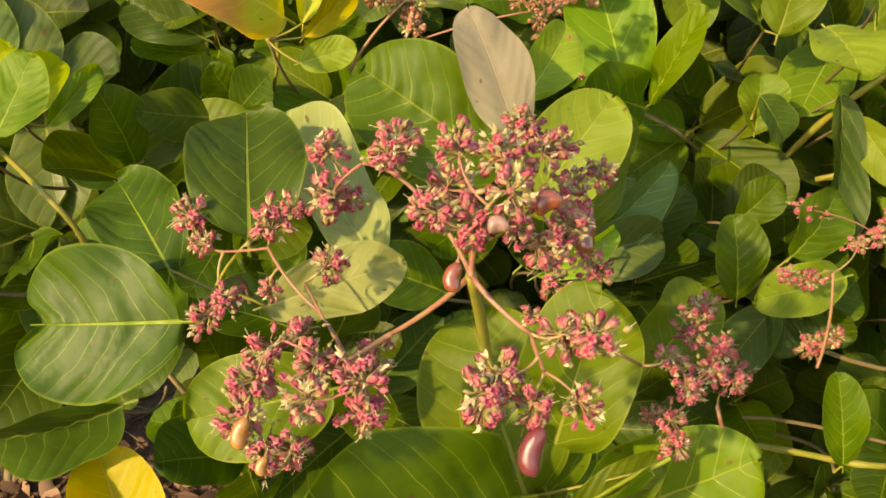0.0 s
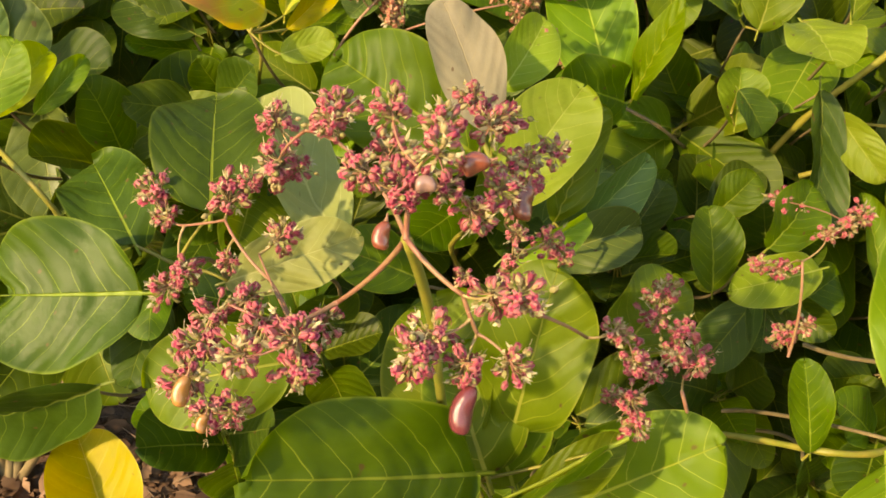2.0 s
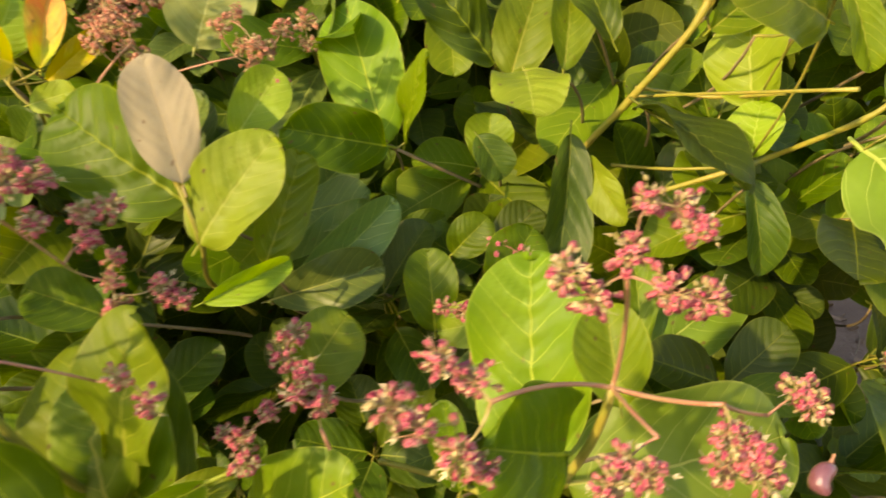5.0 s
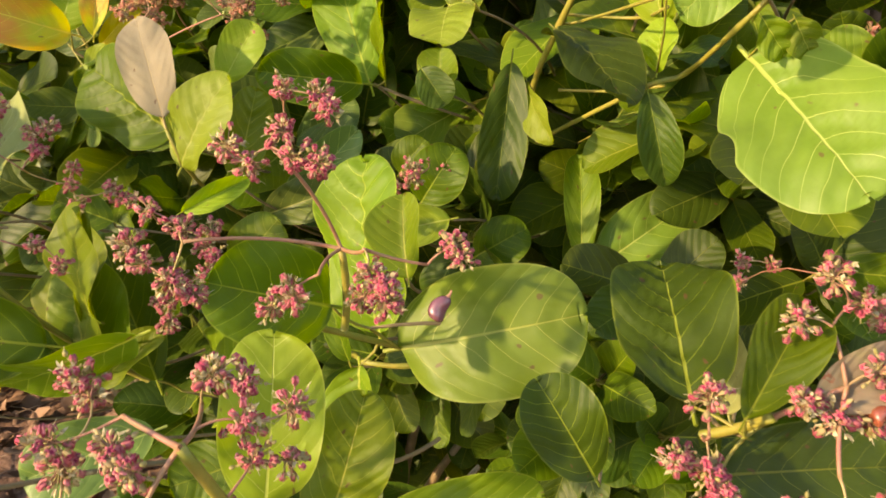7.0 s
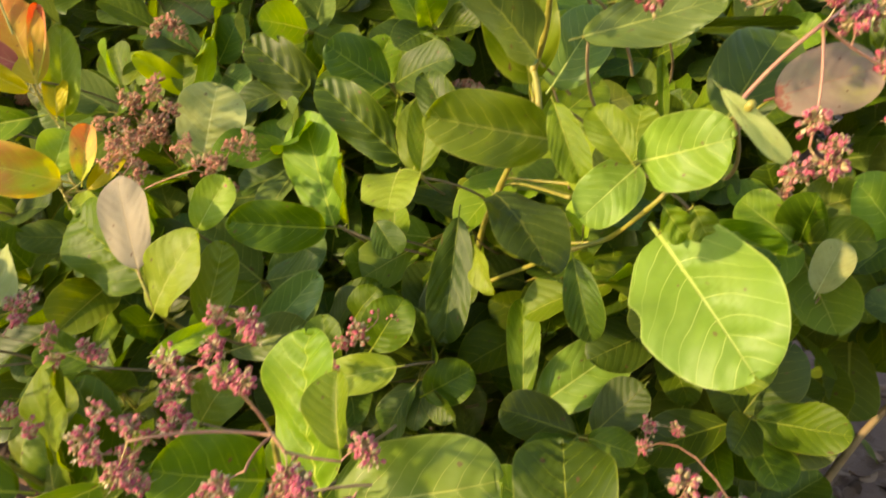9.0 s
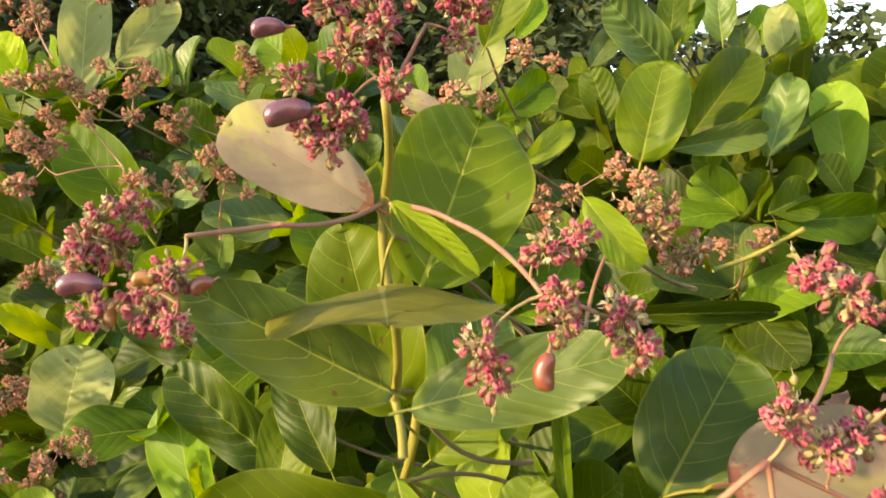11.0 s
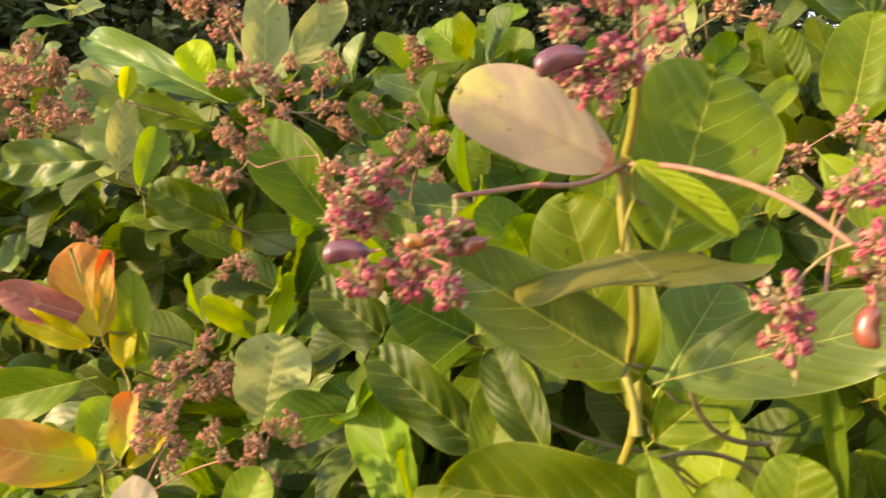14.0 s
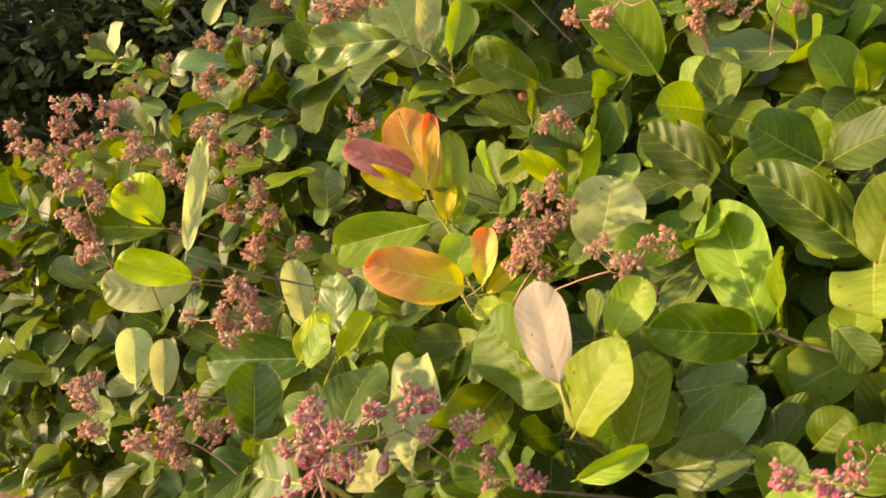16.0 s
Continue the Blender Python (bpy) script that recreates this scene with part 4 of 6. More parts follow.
shoot(shrubs['right'], (0.930, 1.140, 1.221), (0.862, 1.410, 1.091), [
    ((0.926, 1.129, 1.229), (1.023, 1.146, 1.169), 0.073, (0.03, -0.95, 0.32), 'green', 'C'),
])
shoot(shrubs['upright'], (0.693, 1.043, 1.396), (0.649, 1.313, 1.266), [
    ((0.697, 1.040, 1.380), (0.777, 1.100, 1.446), 0.070, (0.33, -0.92, 0.21), 'light', 'A'),
    ((0.710, 0.948, 1.456), (0.689, 0.919, 1.636), 0.100, (0.42, -0.90, 0.10), 'light', 'oval'),
])
shoot(shrubs['upright'], (0.774, 0.856, 1.626), (0.779, 1.126, 1.496), [
    ((0.768, 0.838, 1.650), (0.665, 0.803, 1.724), 0.064, (0.61, -0.79, -0.02), 'under', 'A'),
    ((0.760, 0.854, 1.587), (0.830, 0.733, 1.578), 0.169, (0.03, -0.05, 1.00), 'olive', 'flat'),
    ((0.783, 0.840, 1.651), (0.846, 0.844, 1.593), 0.021, (0.47, -0.88, 0.09), 'lime', 'fold'),
])
shoot(shrubs['upright'], (0.779, 0.901, 1.577), (0.806, 1.171, 1.447), [
    ((0.777, 0.889, 1.581), (0.817, 0.956, 1.723), 0.119, (0.44, -0.90, 0.03), 'light', 'oquilt'),
])
shoot(shrubs['upright'], (0.728, 0.902, 1.490), (0.744, 1.172, 1.360), [
    ((0.732, 0.905, 1.489), (0.693, 0.713, 1.608), 0.064, (0.47, -0.87, 0.16), 'gloss', 'oval'),
])
shoot(shrubs['upright'], (0.821, 0.785, 1.509), (0.802, 1.055, 1.379), [
    ((0.818, 0.774, 1.514), (0.956, 0.819, 1.543), 0.056, (0.29, -0.91, 0.28), 'gloss', 'D'),
])
shoot(shrubs['upright'], (0.857, 1.631, 1.686), (0.920, 1.901, 1.556), [
    ((0.833, 1.606, 1.682), (0.877, 1.624, 1.839), 0.112, (0.16, -0.98, -0.07), 'light', 'oval'),
    ((0.878, 1.633, 1.698), (1.020, 1.699, 1.714), 0.050, (0.08, -1.00, -0.03), 'gloss', 'C'),
])
shoot(shrubs['upright'], (0.911, 1.786, 1.711), (0.929, 2.056, 1.581), [
    ((0.894, 1.740, 1.719), (1.000, 1.822, 1.863), 0.095, (0.08, -0.99, -0.09), 'green', 'E'),
    ((0.924, 1.809, 1.712), (1.047, 1.908, 1.812), 0.085, (0.05, -1.00, -0.06), 'green', 'E'),
])
shoot(shrubs['upright'], (0.856, 1.161, 1.506), (0.808, 1.431, 1.376), [
    ((0.853, 1.149, 1.511), (1.035, 1.209, 1.503), 0.024, (0.14, -0.97, 0.20), 'deep', 'C'),
])
shoot(shrubs['upright'], (0.972, 1.073, 1.387), (0.911, 1.343, 1.257), [
    ((0.968, 1.062, 1.394), (0.972, 1.093, 1.479), 0.103, (0.12, -0.94, 0.32), 'green', 'D'),
])
shoot(shrubs['upright'], (0.867, 1.108, 1.636), (0.933, 1.378, 1.506), [
    ((0.864, 1.097, 1.640), (0.913, 1.112, 1.565), 0.040, (0.23, -0.97, 0.09), 'lime', 'A'),
])
shoot(shrubs['back'], (0.069, 1.344, 1.593), (0.138, 1.614, 1.463), [
    ((0.072, 1.309, 1.630), (-0.020, 1.249, 1.819), 0.114, (0.63, -0.77, -0.07), 'green', 'E'),
    ((0.076, 1.356, 1.566), (0.178, 1.529, 1.603), 0.097, (0.39, -0.92, -0.02), 'gloss', 'A'),
])
shoot(shrubs['back'], (-0.157, 1.414, 1.892), (-0.098, 1.684, 1.762), [
    ((-0.152, 1.404, 1.895), (-0.163, 1.463, 2.119), 0.096, (0.74, -0.63, -0.21), 'pale', 'quilt'),
])
shoot(shrubs['back'], (-0.340, 1.693, 2.016), (-0.325, 1.963, 1.886), [
    ((-0.334, 1.683, 2.019), (-0.197, 1.737, 2.147), 0.089, (0.69, -0.69, -0.22), 'pale', 'quilt'),
])
shoot(shrubs['upright'], (0.678, 1.360, 1.849), (0.652, 1.630, 1.719), [
    ((0.678, 1.349, 1.851), (0.721, 1.378, 1.963), 0.069, (0.34, -0.91, -0.23), 'light', 'C'),
])
shoot(shrubs['upright'], (0.641, 1.614, 1.904), (0.584, 1.884, 1.774), [
    ((0.641, 1.602, 1.906), (0.681, 1.644, 1.977), 0.041, (0.30, -0.93, -0.21), 'light', 'E'),
])
shoot(shrubs['upright'], (0.580, 1.419, 1.793), (0.546, 1.689, 1.663), [
    ((0.601, 1.427, 1.802), (0.655, 1.446, 1.899), 0.080, (0.38, -0.91, -0.16), 'pale', 'B'),
    ((0.560, 1.389, 1.790), (0.540, 1.397, 1.852), 0.036, (0.45, -0.88, -0.14), 'green', 'C'),
])
shoot(shrubs['upright'], (0.634, 1.560, 1.754), (0.595, 1.830, 1.624), [
    ((0.623, 1.537, 1.771), (0.691, 1.609, 1.831), 0.066, (0.32, -0.94, -0.11), 'green', 'C'),
    ((0.644, 1.559, 1.743), (0.633, 1.565, 1.789), 0.052, (0.34, -0.94, -0.08), 'light', 'A'),
])
shoot(shrubs['upright'], (0.791, 1.151, 1.677), (0.851, 1.421, 1.547), [
    ((0.789, 1.139, 1.680), (0.835, 1.189, 1.720), 0.028, (0.30, -0.95, -0.04), 'lime', 'B'),
])
shoot(shrubs['upright'], (0.804, 2.143, 1.907), (0.858, 2.413, 1.777), [
    ((0.802, 2.131, 1.910), (0.701, 2.041, 2.034), 0.081, (0.17, -0.97, -0.17), 'green', 'E'),
])
shoot(shrubs['upright'], (1.025, 1.639, 1.575), (1.064, 1.909, 1.445), [
    ((1.018, 1.620, 1.586), (1.076, 1.672, 1.610), 0.071, (0.01, -1.00, 0.06), 'green', 'C'),
    ((1.025, 1.635, 1.573), (1.173, 1.726, 1.567), 0.080, (-0.03, -1.00, 0.03), 'green', 'A'),
])
shoot(shrubs['upright'], (1.148, 1.919, 1.607), (1.099, 2.189, 1.477), [
    ((1.144, 1.908, 1.612), (1.127, 1.963, 1.806), 0.094, (-0.04, -1.00, -0.05), 'lime', 'A'),
])
shoot(shrubs['upright'], (1.258, 1.990, 1.739), (1.222, 2.260, 1.609), [
    ((1.254, 1.979, 1.744), (1.273, 2.011, 1.841), 0.092, (-0.11, -0.99, -0.09), 'lime', 'B'),
])
shoot(shrubs['upright'], (1.219, 1.960, 1.639), (1.191, 2.230, 1.509), [
    ((1.215, 1.948, 1.644), (1.369, 2.026, 1.680), 0.058, (-0.13, -0.99, -0.02), 'green', 'E'),
])
shoot(shrubs['upright'], (0.663, 2.023, 1.856), (0.726, 2.293, 1.726), [
    ((0.658, 2.015, 1.819), (0.612, 1.990, 1.877), 0.052, (0.25, -0.96, -0.11), 'green', 'D'),
    ((0.668, 2.007, 1.900), (0.713, 2.065, 1.977), 0.058, (0.21, -0.96, -0.16), 'gloss', 'A'),
])
shoot(shrubs['upright'], (0.724, 1.121, 1.733), (0.677, 1.391, 1.603), [
    ((0.722, 1.110, 1.736), (0.671, 1.095, 1.768), 0.023, (0.45, -0.89, -0.11), 'under', 'A'),
])
shoot(shrubs['left'], (-0.554, 1.298, 1.823), (-0.514, 1.568, 1.693), [
    ((-0.546, 1.290, 1.826), (-0.758, 1.191, 1.847), 0.101, (0.83, -0.55, -0.11), 'gloss', 'wave'),
])
shoot(shrubs['left'], (-0.625, 1.425, 1.766), (-0.600, 1.695, 1.636), [
    ((-0.617, 1.416, 1.770), (-0.621, 1.364, 1.949), 0.139, (0.69, -0.71, -0.15), 'pale', 'wave'),
])
shoot(shrubs['back'], (-0.180, 1.292, 1.655), (-0.174, 1.562, 1.525), [
    ((-0.174, 1.282, 1.660), (-0.247, 1.189, 1.740), 0.081, (0.74, -0.68, -0.05), 'green', 'B'),
])
shoot(shrubs['back'], (-0.373, 1.119, 1.490), (-0.309, 1.389, 1.360), [
    ((-0.379, 1.106, 1.522), (-0.460, 0.996, 1.594), 0.069, (0.73, -0.68, -0.00), 'red', 'oval'),
    ((-0.362, 1.101, 1.469), (-0.441, 1.018, 1.546), 0.051, (0.73, -0.69, 0.03), 'yellow', 'B'),
    ((-0.354, 1.117, 1.481), (-0.422, 1.126, 1.657), 0.116, (0.71, -0.71, -0.00), 'amber', 'lens'),
    ((-0.357, 1.121, 1.486), (-0.368, 1.167, 1.636), 0.035, (0.69, -0.73, -0.01), 'orange', 'C'),
])
shoot(shrubs['back'], (-0.377, 1.181, 1.404), (-0.410, 1.451, 1.274), [
    ((-0.375, 1.188, 1.408), (-0.335, 1.183, 1.594), 0.077, (0.67, -0.74, 0.03), 'lime', 'oval'),
    ((-0.362, 1.156, 1.413), (-0.370, 1.178, 1.500), 0.050, (0.68, -0.73, 0.06), 'yellow', 'A'),
])
shoot(shrubs['back'], (-0.137, 1.314, 1.429), (-0.134, 1.584, 1.299), [
    ((-0.142, 1.320, 1.435), (-0.201, 1.228, 1.526), 0.051, (0.58, -0.82, 0.04), 'glow', 'A'),
    ((-0.140, 1.288, 1.440), (-0.145, 1.315, 1.518), 0.055, (0.56, -0.83, 0.05), 'light', 'A'),
    ((-0.111, 1.302, 1.430), (-0.109, 1.366, 1.548), 0.040, (0.53, -0.84, 0.04), 'glow', 'D'),
])
shoot(shrubs['back'], (-0.023, 1.187, 1.324), (-0.071, 1.457, 1.194), [
    ((-0.017, 1.177, 1.331), (0.015, 1.206, 1.462), 0.133, (0.52, -0.85, 0.11), 'pale', 'oquilt'),
])
shoot(shrubs['back'], (-0.243, 1.359, 1.659), (-0.300, 1.629, 1.529), [
    ((-0.237, 1.349, 1.664), (-0.345, 1.306, 1.770), 0.091, (0.61, -0.79, -0.09), 'green', 'B'),
])
shoot(shrubs['left'], (-0.870, 0.796, 1.488), (-0.935, 1.066, 1.358), [
    ((-0.866, 0.792, 1.500), (-0.913, 0.753, 1.604), 0.105, (0.90, -0.44, 0.00), 'glow', 'C'),
    ((-0.852, 0.789, 1.488), (-1.020, 0.687, 1.522), 0.081, (0.91, -0.42, 0.03), 'green', 'C'),
])
shoot(shrubs['left'], (-0.858, 0.834, 1.365), (-0.883, 1.104, 1.235), [
    ((-0.847, 0.829, 1.372), (-0.957, 0.718, 1.436), 0.078, (0.90, -0.44, 0.08), 'glow', 'B'),
])
shoot(shrubs['left'], (-1.057, 0.939, 1.329), (-1.110, 1.209, 1.199), [
    ((-1.046, 0.933, 1.335), (-1.197, 0.773, 1.352), 0.127, (0.90, -0.43, 0.10), 'pale', 'quilt'),
])
shoot(shrubs['left'], (-0.801, 1.071, 1.197), (-0.863, 1.341, 1.067), [
    ((-0.792, 1.065, 1.205), (-0.782, 1.051, 1.361), 0.074, (0.81, -0.57, 0.14), 'pale', 'A'),
])
shoot(shrubs['left'], (-1.056, 0.745, 1.127), (-0.987, 1.015, 0.997), [
    ((-1.045, 0.740, 1.135), (-1.056, 0.767, 1.265), 0.083, (0.90, -0.39, 0.18), 'pale', 'A'),
])
shoot(shrubs['left'], (-0.789, 0.682, 1.147), (-0.819, 0.952, 1.017), [
    ((-0.779, 0.677, 1.155), (-0.784, 0.705, 1.267), 0.058, (0.89, -0.42, 0.20), 'pale', 'A'),
])
shoot(shrubs['front'], (-0.466, 0.679, 1.105), (-0.412, 0.949, 0.975), [
    ((-0.456, 0.674, 1.114), (-0.446, 0.696, 1.244), 0.095, (0.83, -0.50, 0.26), 'dark', 'C'),
])
shoot(shrubs['left'], (-0.660, 0.726, 1.439), (-0.632, 0.996, 1.309), [
    ((-0.649, 0.721, 1.445), (-0.577, 0.763, 1.656), 0.038, (0.87, -0.49, 0.00), 'pale', 'D'),
])
shoot(shrubs['left'], (-0.920, 1.297, 1.448), (-0.888, 1.567, 1.318), [
    ((-0.911, 1.289, 1.454), (-0.896, 1.292, 1.562), 0.098, (0.78, -0.62, 0.02), 'gloss', 'A'),
])
shoot(shrubs['upright'], (0.773, 0.846, 1.435), (0.795, 1.116, 1.305), [
    ((0.770, 0.834, 1.441), (0.804, 0.815, 1.352), 0.044, (0.26, -0.94, 0.21), 'light', 'A'),
    ((0.763, 1.045, 1.289), (0.753, 1.082, 1.409), 0.112, (-0.70, -0.65, 0.25), 'lime', 'oval'),
    ((0.760, 1.016, 1.231), (0.766, 1.027, 1.299), 0.076, (-0.70, -0.65, 0.25), 'lime', 'quilt'),
])
shoot(shrubs['back'], (0.324, 1.622, 1.571), (0.387, 1.892, 1.441), [
    ((0.326, 1.610, 1.576), (0.411, 1.634, 1.607), 0.073, (0.37, -0.93, -0.00), 'green', 'B'),
])
shoot(shrubs['front'], (0.405, 0.214, 1.078), (0.458, 0.484, 0.948), [
    ((0.391, 0.236, 1.091), (0.428, 0.256, 1.127), 0.029, (0.79, -0.47, 0.40), 'yellow', 'B'),
    ((0.430, 0.186, 1.098), (0.477, 0.208, 1.093), 0.039, (0.78, -0.44, 0.44), 'lime', 'A'),
])
shoot(shrubs['upright'], (0.873, 1.769, 1.871), (0.904, 2.039, 1.741), [
    ((0.871, 1.725, 1.870), (0.886, 1.754, 1.988), 0.054, (0.13, -0.97, -0.19), 'green', 'quilt'),
    ((0.871, 1.790, 1.878), (0.915, 1.819, 1.967), 0.042, (0.11, -0.98, -0.18), 'green', 'C'),
])
shoot(shrubs['upright'], (0.983, 2.090, 1.847), (0.992, 2.360, 1.717), [
    ((0.981, 2.078, 1.851), (0.968, 2.076, 1.955), 0.065, (0.05, -0.99, -0.14), 'gloss', 'quilt'),
])
shoot(shrubs['upright'], (1.079, 2.034, 1.860), (1.107, 2.304, 1.730), [
    ((1.053, 2.008, 1.841), (1.041, 1.997, 1.968), 0.066, (0.00, -0.99, -0.15), 'pale', 'quilt'),
    ((1.101, 2.037, 1.887), (1.085, 2.021, 1.998), 0.071, (-0.02, -0.99, -0.17), 'light', 'B'),
])
shoot(shrubs['upright'], (0.720, 1.939, 1.767), (0.751, 2.209, 1.637), [
    ((0.719, 1.927, 1.771), (0.688, 1.924, 1.888), 0.076, (0.22, -0.97, -0.10), 'green', 'quilt'),
])
shoot(shrubs['upright'], (1.022, 1.755, 1.668), (1.029, 2.025, 1.538), [
    ((1.019, 1.744, 1.673), (1.063, 1.790, 1.807), 0.065, (0.01, -1.00, -0.05), 'gloss', 'wave'),
])
shoot(shrubs['upright'], (0.964, 1.784, 1.612), (0.964, 2.054, 1.482), [
    ((0.961, 1.773, 1.616), (0.903, 1.751, 1.695), 0.054, (0.09, -1.00, 0.01), 'green', 'quilt'),
])
shoot(shrubs['back'], (-0.256, 1.365, 1.896), (-0.304, 1.635, 1.766), [
    ((-0.242, 1.357, 1.909), (-0.520, 1.280, 2.081), 0.083, (0.81, -0.55, -0.19), 'gloss', 'B'),
    ((-0.225, 1.342, 1.932), (-0.260, 1.322, 2.014), 0.073, (0.78, -0.60, -0.19), 'glow', 'A'),
    ((-0.281, 1.368, 1.857), (-0.429, 1.313, 1.922), 0.065, (0.81, -0.58, -0.13), 'green', 'C'),
])
shoot(shrubs['back'], (-0.365, 1.246, 1.917), (-0.316, 1.516, 1.787), [
    ((-0.357, 1.237, 1.919), (-0.355, 1.261, 1.984), 0.034, (0.83, -0.54, -0.17), 'glow', 'A'),
])
shoot(shrubs['back'], (-0.449, 1.266, 1.784), (-0.451, 1.536, 1.654), [
    ((-0.441, 1.258, 1.788), (-0.398, 1.271, 1.930), 0.060, (0.84, -0.53, -0.11), 'pale', 'quilt'),
])
shoot(shrubs['back'], (-0.371, 1.259, 1.714), (-0.432, 1.529, 1.584), [
    ((-0.358, 1.245, 1.749), (-0.340, 1.294, 1.864), 0.060, (0.83, -0.55, -0.09), 'light', 'A'),
    ((-0.369, 1.256, 1.687), (-0.242, 1.348, 1.707), 0.069, (0.81, -0.58, -0.02), 'green', 'E'),
])
shoot(shrubs['back'], (-0.240, 1.720, 1.633), (-0.287, 1.990, 1.503), [
    ((-0.235, 1.709, 1.638), (-0.185, 1.742, 1.838), 0.068, (0.67, -0.74, -0.04), 'pale', 'quilt'),
])
shoot(shrubs['upright'], (0.727, 1.002, 1.443), (0.757, 1.262, 1.318), [
    ((0.727, 0.992, 1.448), (0.792, 1.019, 1.544), 0.084, (0.30, -0.92, 0.20), 'gloss', 'oval'),
])
shoot(shrubs['upright'], (0.880, 1.778, 1.885), (0.910, 2.038, 1.760), [
    ((0.868, 1.731, 1.840), (0.793, 1.636, 1.947), 0.084, (0.20, -0.95, 0.10), 'gloss', 'quilt'),
    ((0.893, 1.805, 1.941), (0.920, 1.822, 2.032), 0.066, (0.10, -0.98, 0.10), 'light', 'B'),
])
shoot(shrubs['upright'], (0.989, 2.095, 1.885), (1.019, 2.355, 1.760), [
    ((0.975, 2.077, 1.895), (1.030, 2.110, 1.986), 0.065, (0.10, -0.98, 0.10), 'light', 'A'),
    ((0.934, 2.055, 1.921), (0.930, 2.056, 2.046), 0.070, (0.00, -0.98, 0.10), 'gloss', 'B'),
    ((1.057, 2.121, 1.853), (1.083, 2.140, 2.001), 0.086, (0.00, -0.98, 0.10), 'green', 'A'),
])
shoot(shrubs['front'], (0.502, 0.916, 1.048), (0.532, 1.176, 0.923), [
    ((0.502, 0.906, 1.053), (0.390, 0.875, 1.031), 0.062, (-0.10, -0.92, 0.35), 'lime', 'oval'),
])
shoot(shrubs['right'], (0.566, 1.097, 1.205), (0.596, 1.357, 1.080), [
    ((0.566, 1.087, 1.210), (0.616, 1.027, 1.134), 0.050, (-0.60, -0.75, 0.20), 'lime', 'B'),
])

# ---- stems that carry them ----
stem(shrubs['upright'], [(0.698, 1.034, 1.517), (0.686, 1.027, 1.406), (0.617, 1.084, 1.291), (0.552, 1.160, 1.187), (0.478, 1.275, 0.995)], 4.6, STEM_GREEN)
stem(shrubs['upright'], [(0.617, 1.084, 1.291), (0.645, 1.097, 1.293), (0.792, 0.810, 1.336)], 2.0, STEM_GREEN)
stem(shrubs['right'], [(0.560, 1.154, 1.108), (0.740, 1.035, 1.208), (0.791, 1.061, 1.222), (0.858, 0.954, 1.289), (0.895, 0.941, 1.327), (0.938, 0.923, 1.374), (0.985, 0.672, 1.451)], 3.4, STEM_GREEN)
stem(shrubs['front'], [(0.094, 0.844, 1.208), (0.117, 0.849, 1.133), (0.065, 0.986, 1.032), (0.091, 1.083, 0.949)], 3.2, STEM_GREEN)
stem(shrubs['back'], [(0.284, 1.146, 1.202), (0.349, 1.164, 1.171), (0.413, 1.241, 1.126)], 2.6, STEM_BROWN)
stem(shrubs['back'], [(-0.409, 1.115, 1.647), (-0.387, 1.120, 1.551), (-0.390, 1.145, 1.459), (-0.358, 1.161, 1.375), (-0.190, 1.006, 1.313), (-0.207, 1.085, 1.212)], 2.4, STEM_GREEN)
stem(shrubs['front'], [(0.331, 0.824, 0.881), (0.409, 0.767, 0.904), (0.454, 0.714, 0.927), (0.503, 0.719, 0.925), (0.548, 0.729, 0.936), (0.499, 0.508, 1.083)], 3.4, STEM_GREEN)
stem(shrubs['upright'], [(0.621, 1.089, 1.304), (0.722, 1.096, 1.294), (0.776, 0.974, 1.314)], 2.2, STEM_GREEN)
stem(shrubs['right'], [(0.602, 1.129, 1.192), (0.681, 1.136, 1.188), (0.760, 1.116, 1.198)], 2.2, STEM_GREEN)
stem(shrubs['back'], [(-0.653, 1.364, 1.903), (-0.597, 1.439, 1.780), (-0.375, 1.310, 1.678)], 2.2, STEM_BROWN)
stem(shrubs['upright'], [(0.957, 1.359, 1.532), (1.004, 1.384, 1.546), (1.064, 1.361, 1.578)], 3.0, STEM_GREEN)
stem(shrubs['left'], [(-0.510, 0.925, 1.176), (-0.377, 0.782, 1.162), (-0.337, 0.784, 1.107), (-0.350, 0.838, 1.021)], 3.0, STEM_GREEN)
stem(shrubs['left'], [(-0.916, 0.741, 1.512), (-0.926, 0.756, 1.440), (-0.966, 0.804, 1.285)], 2.2, STEM_GREEN)

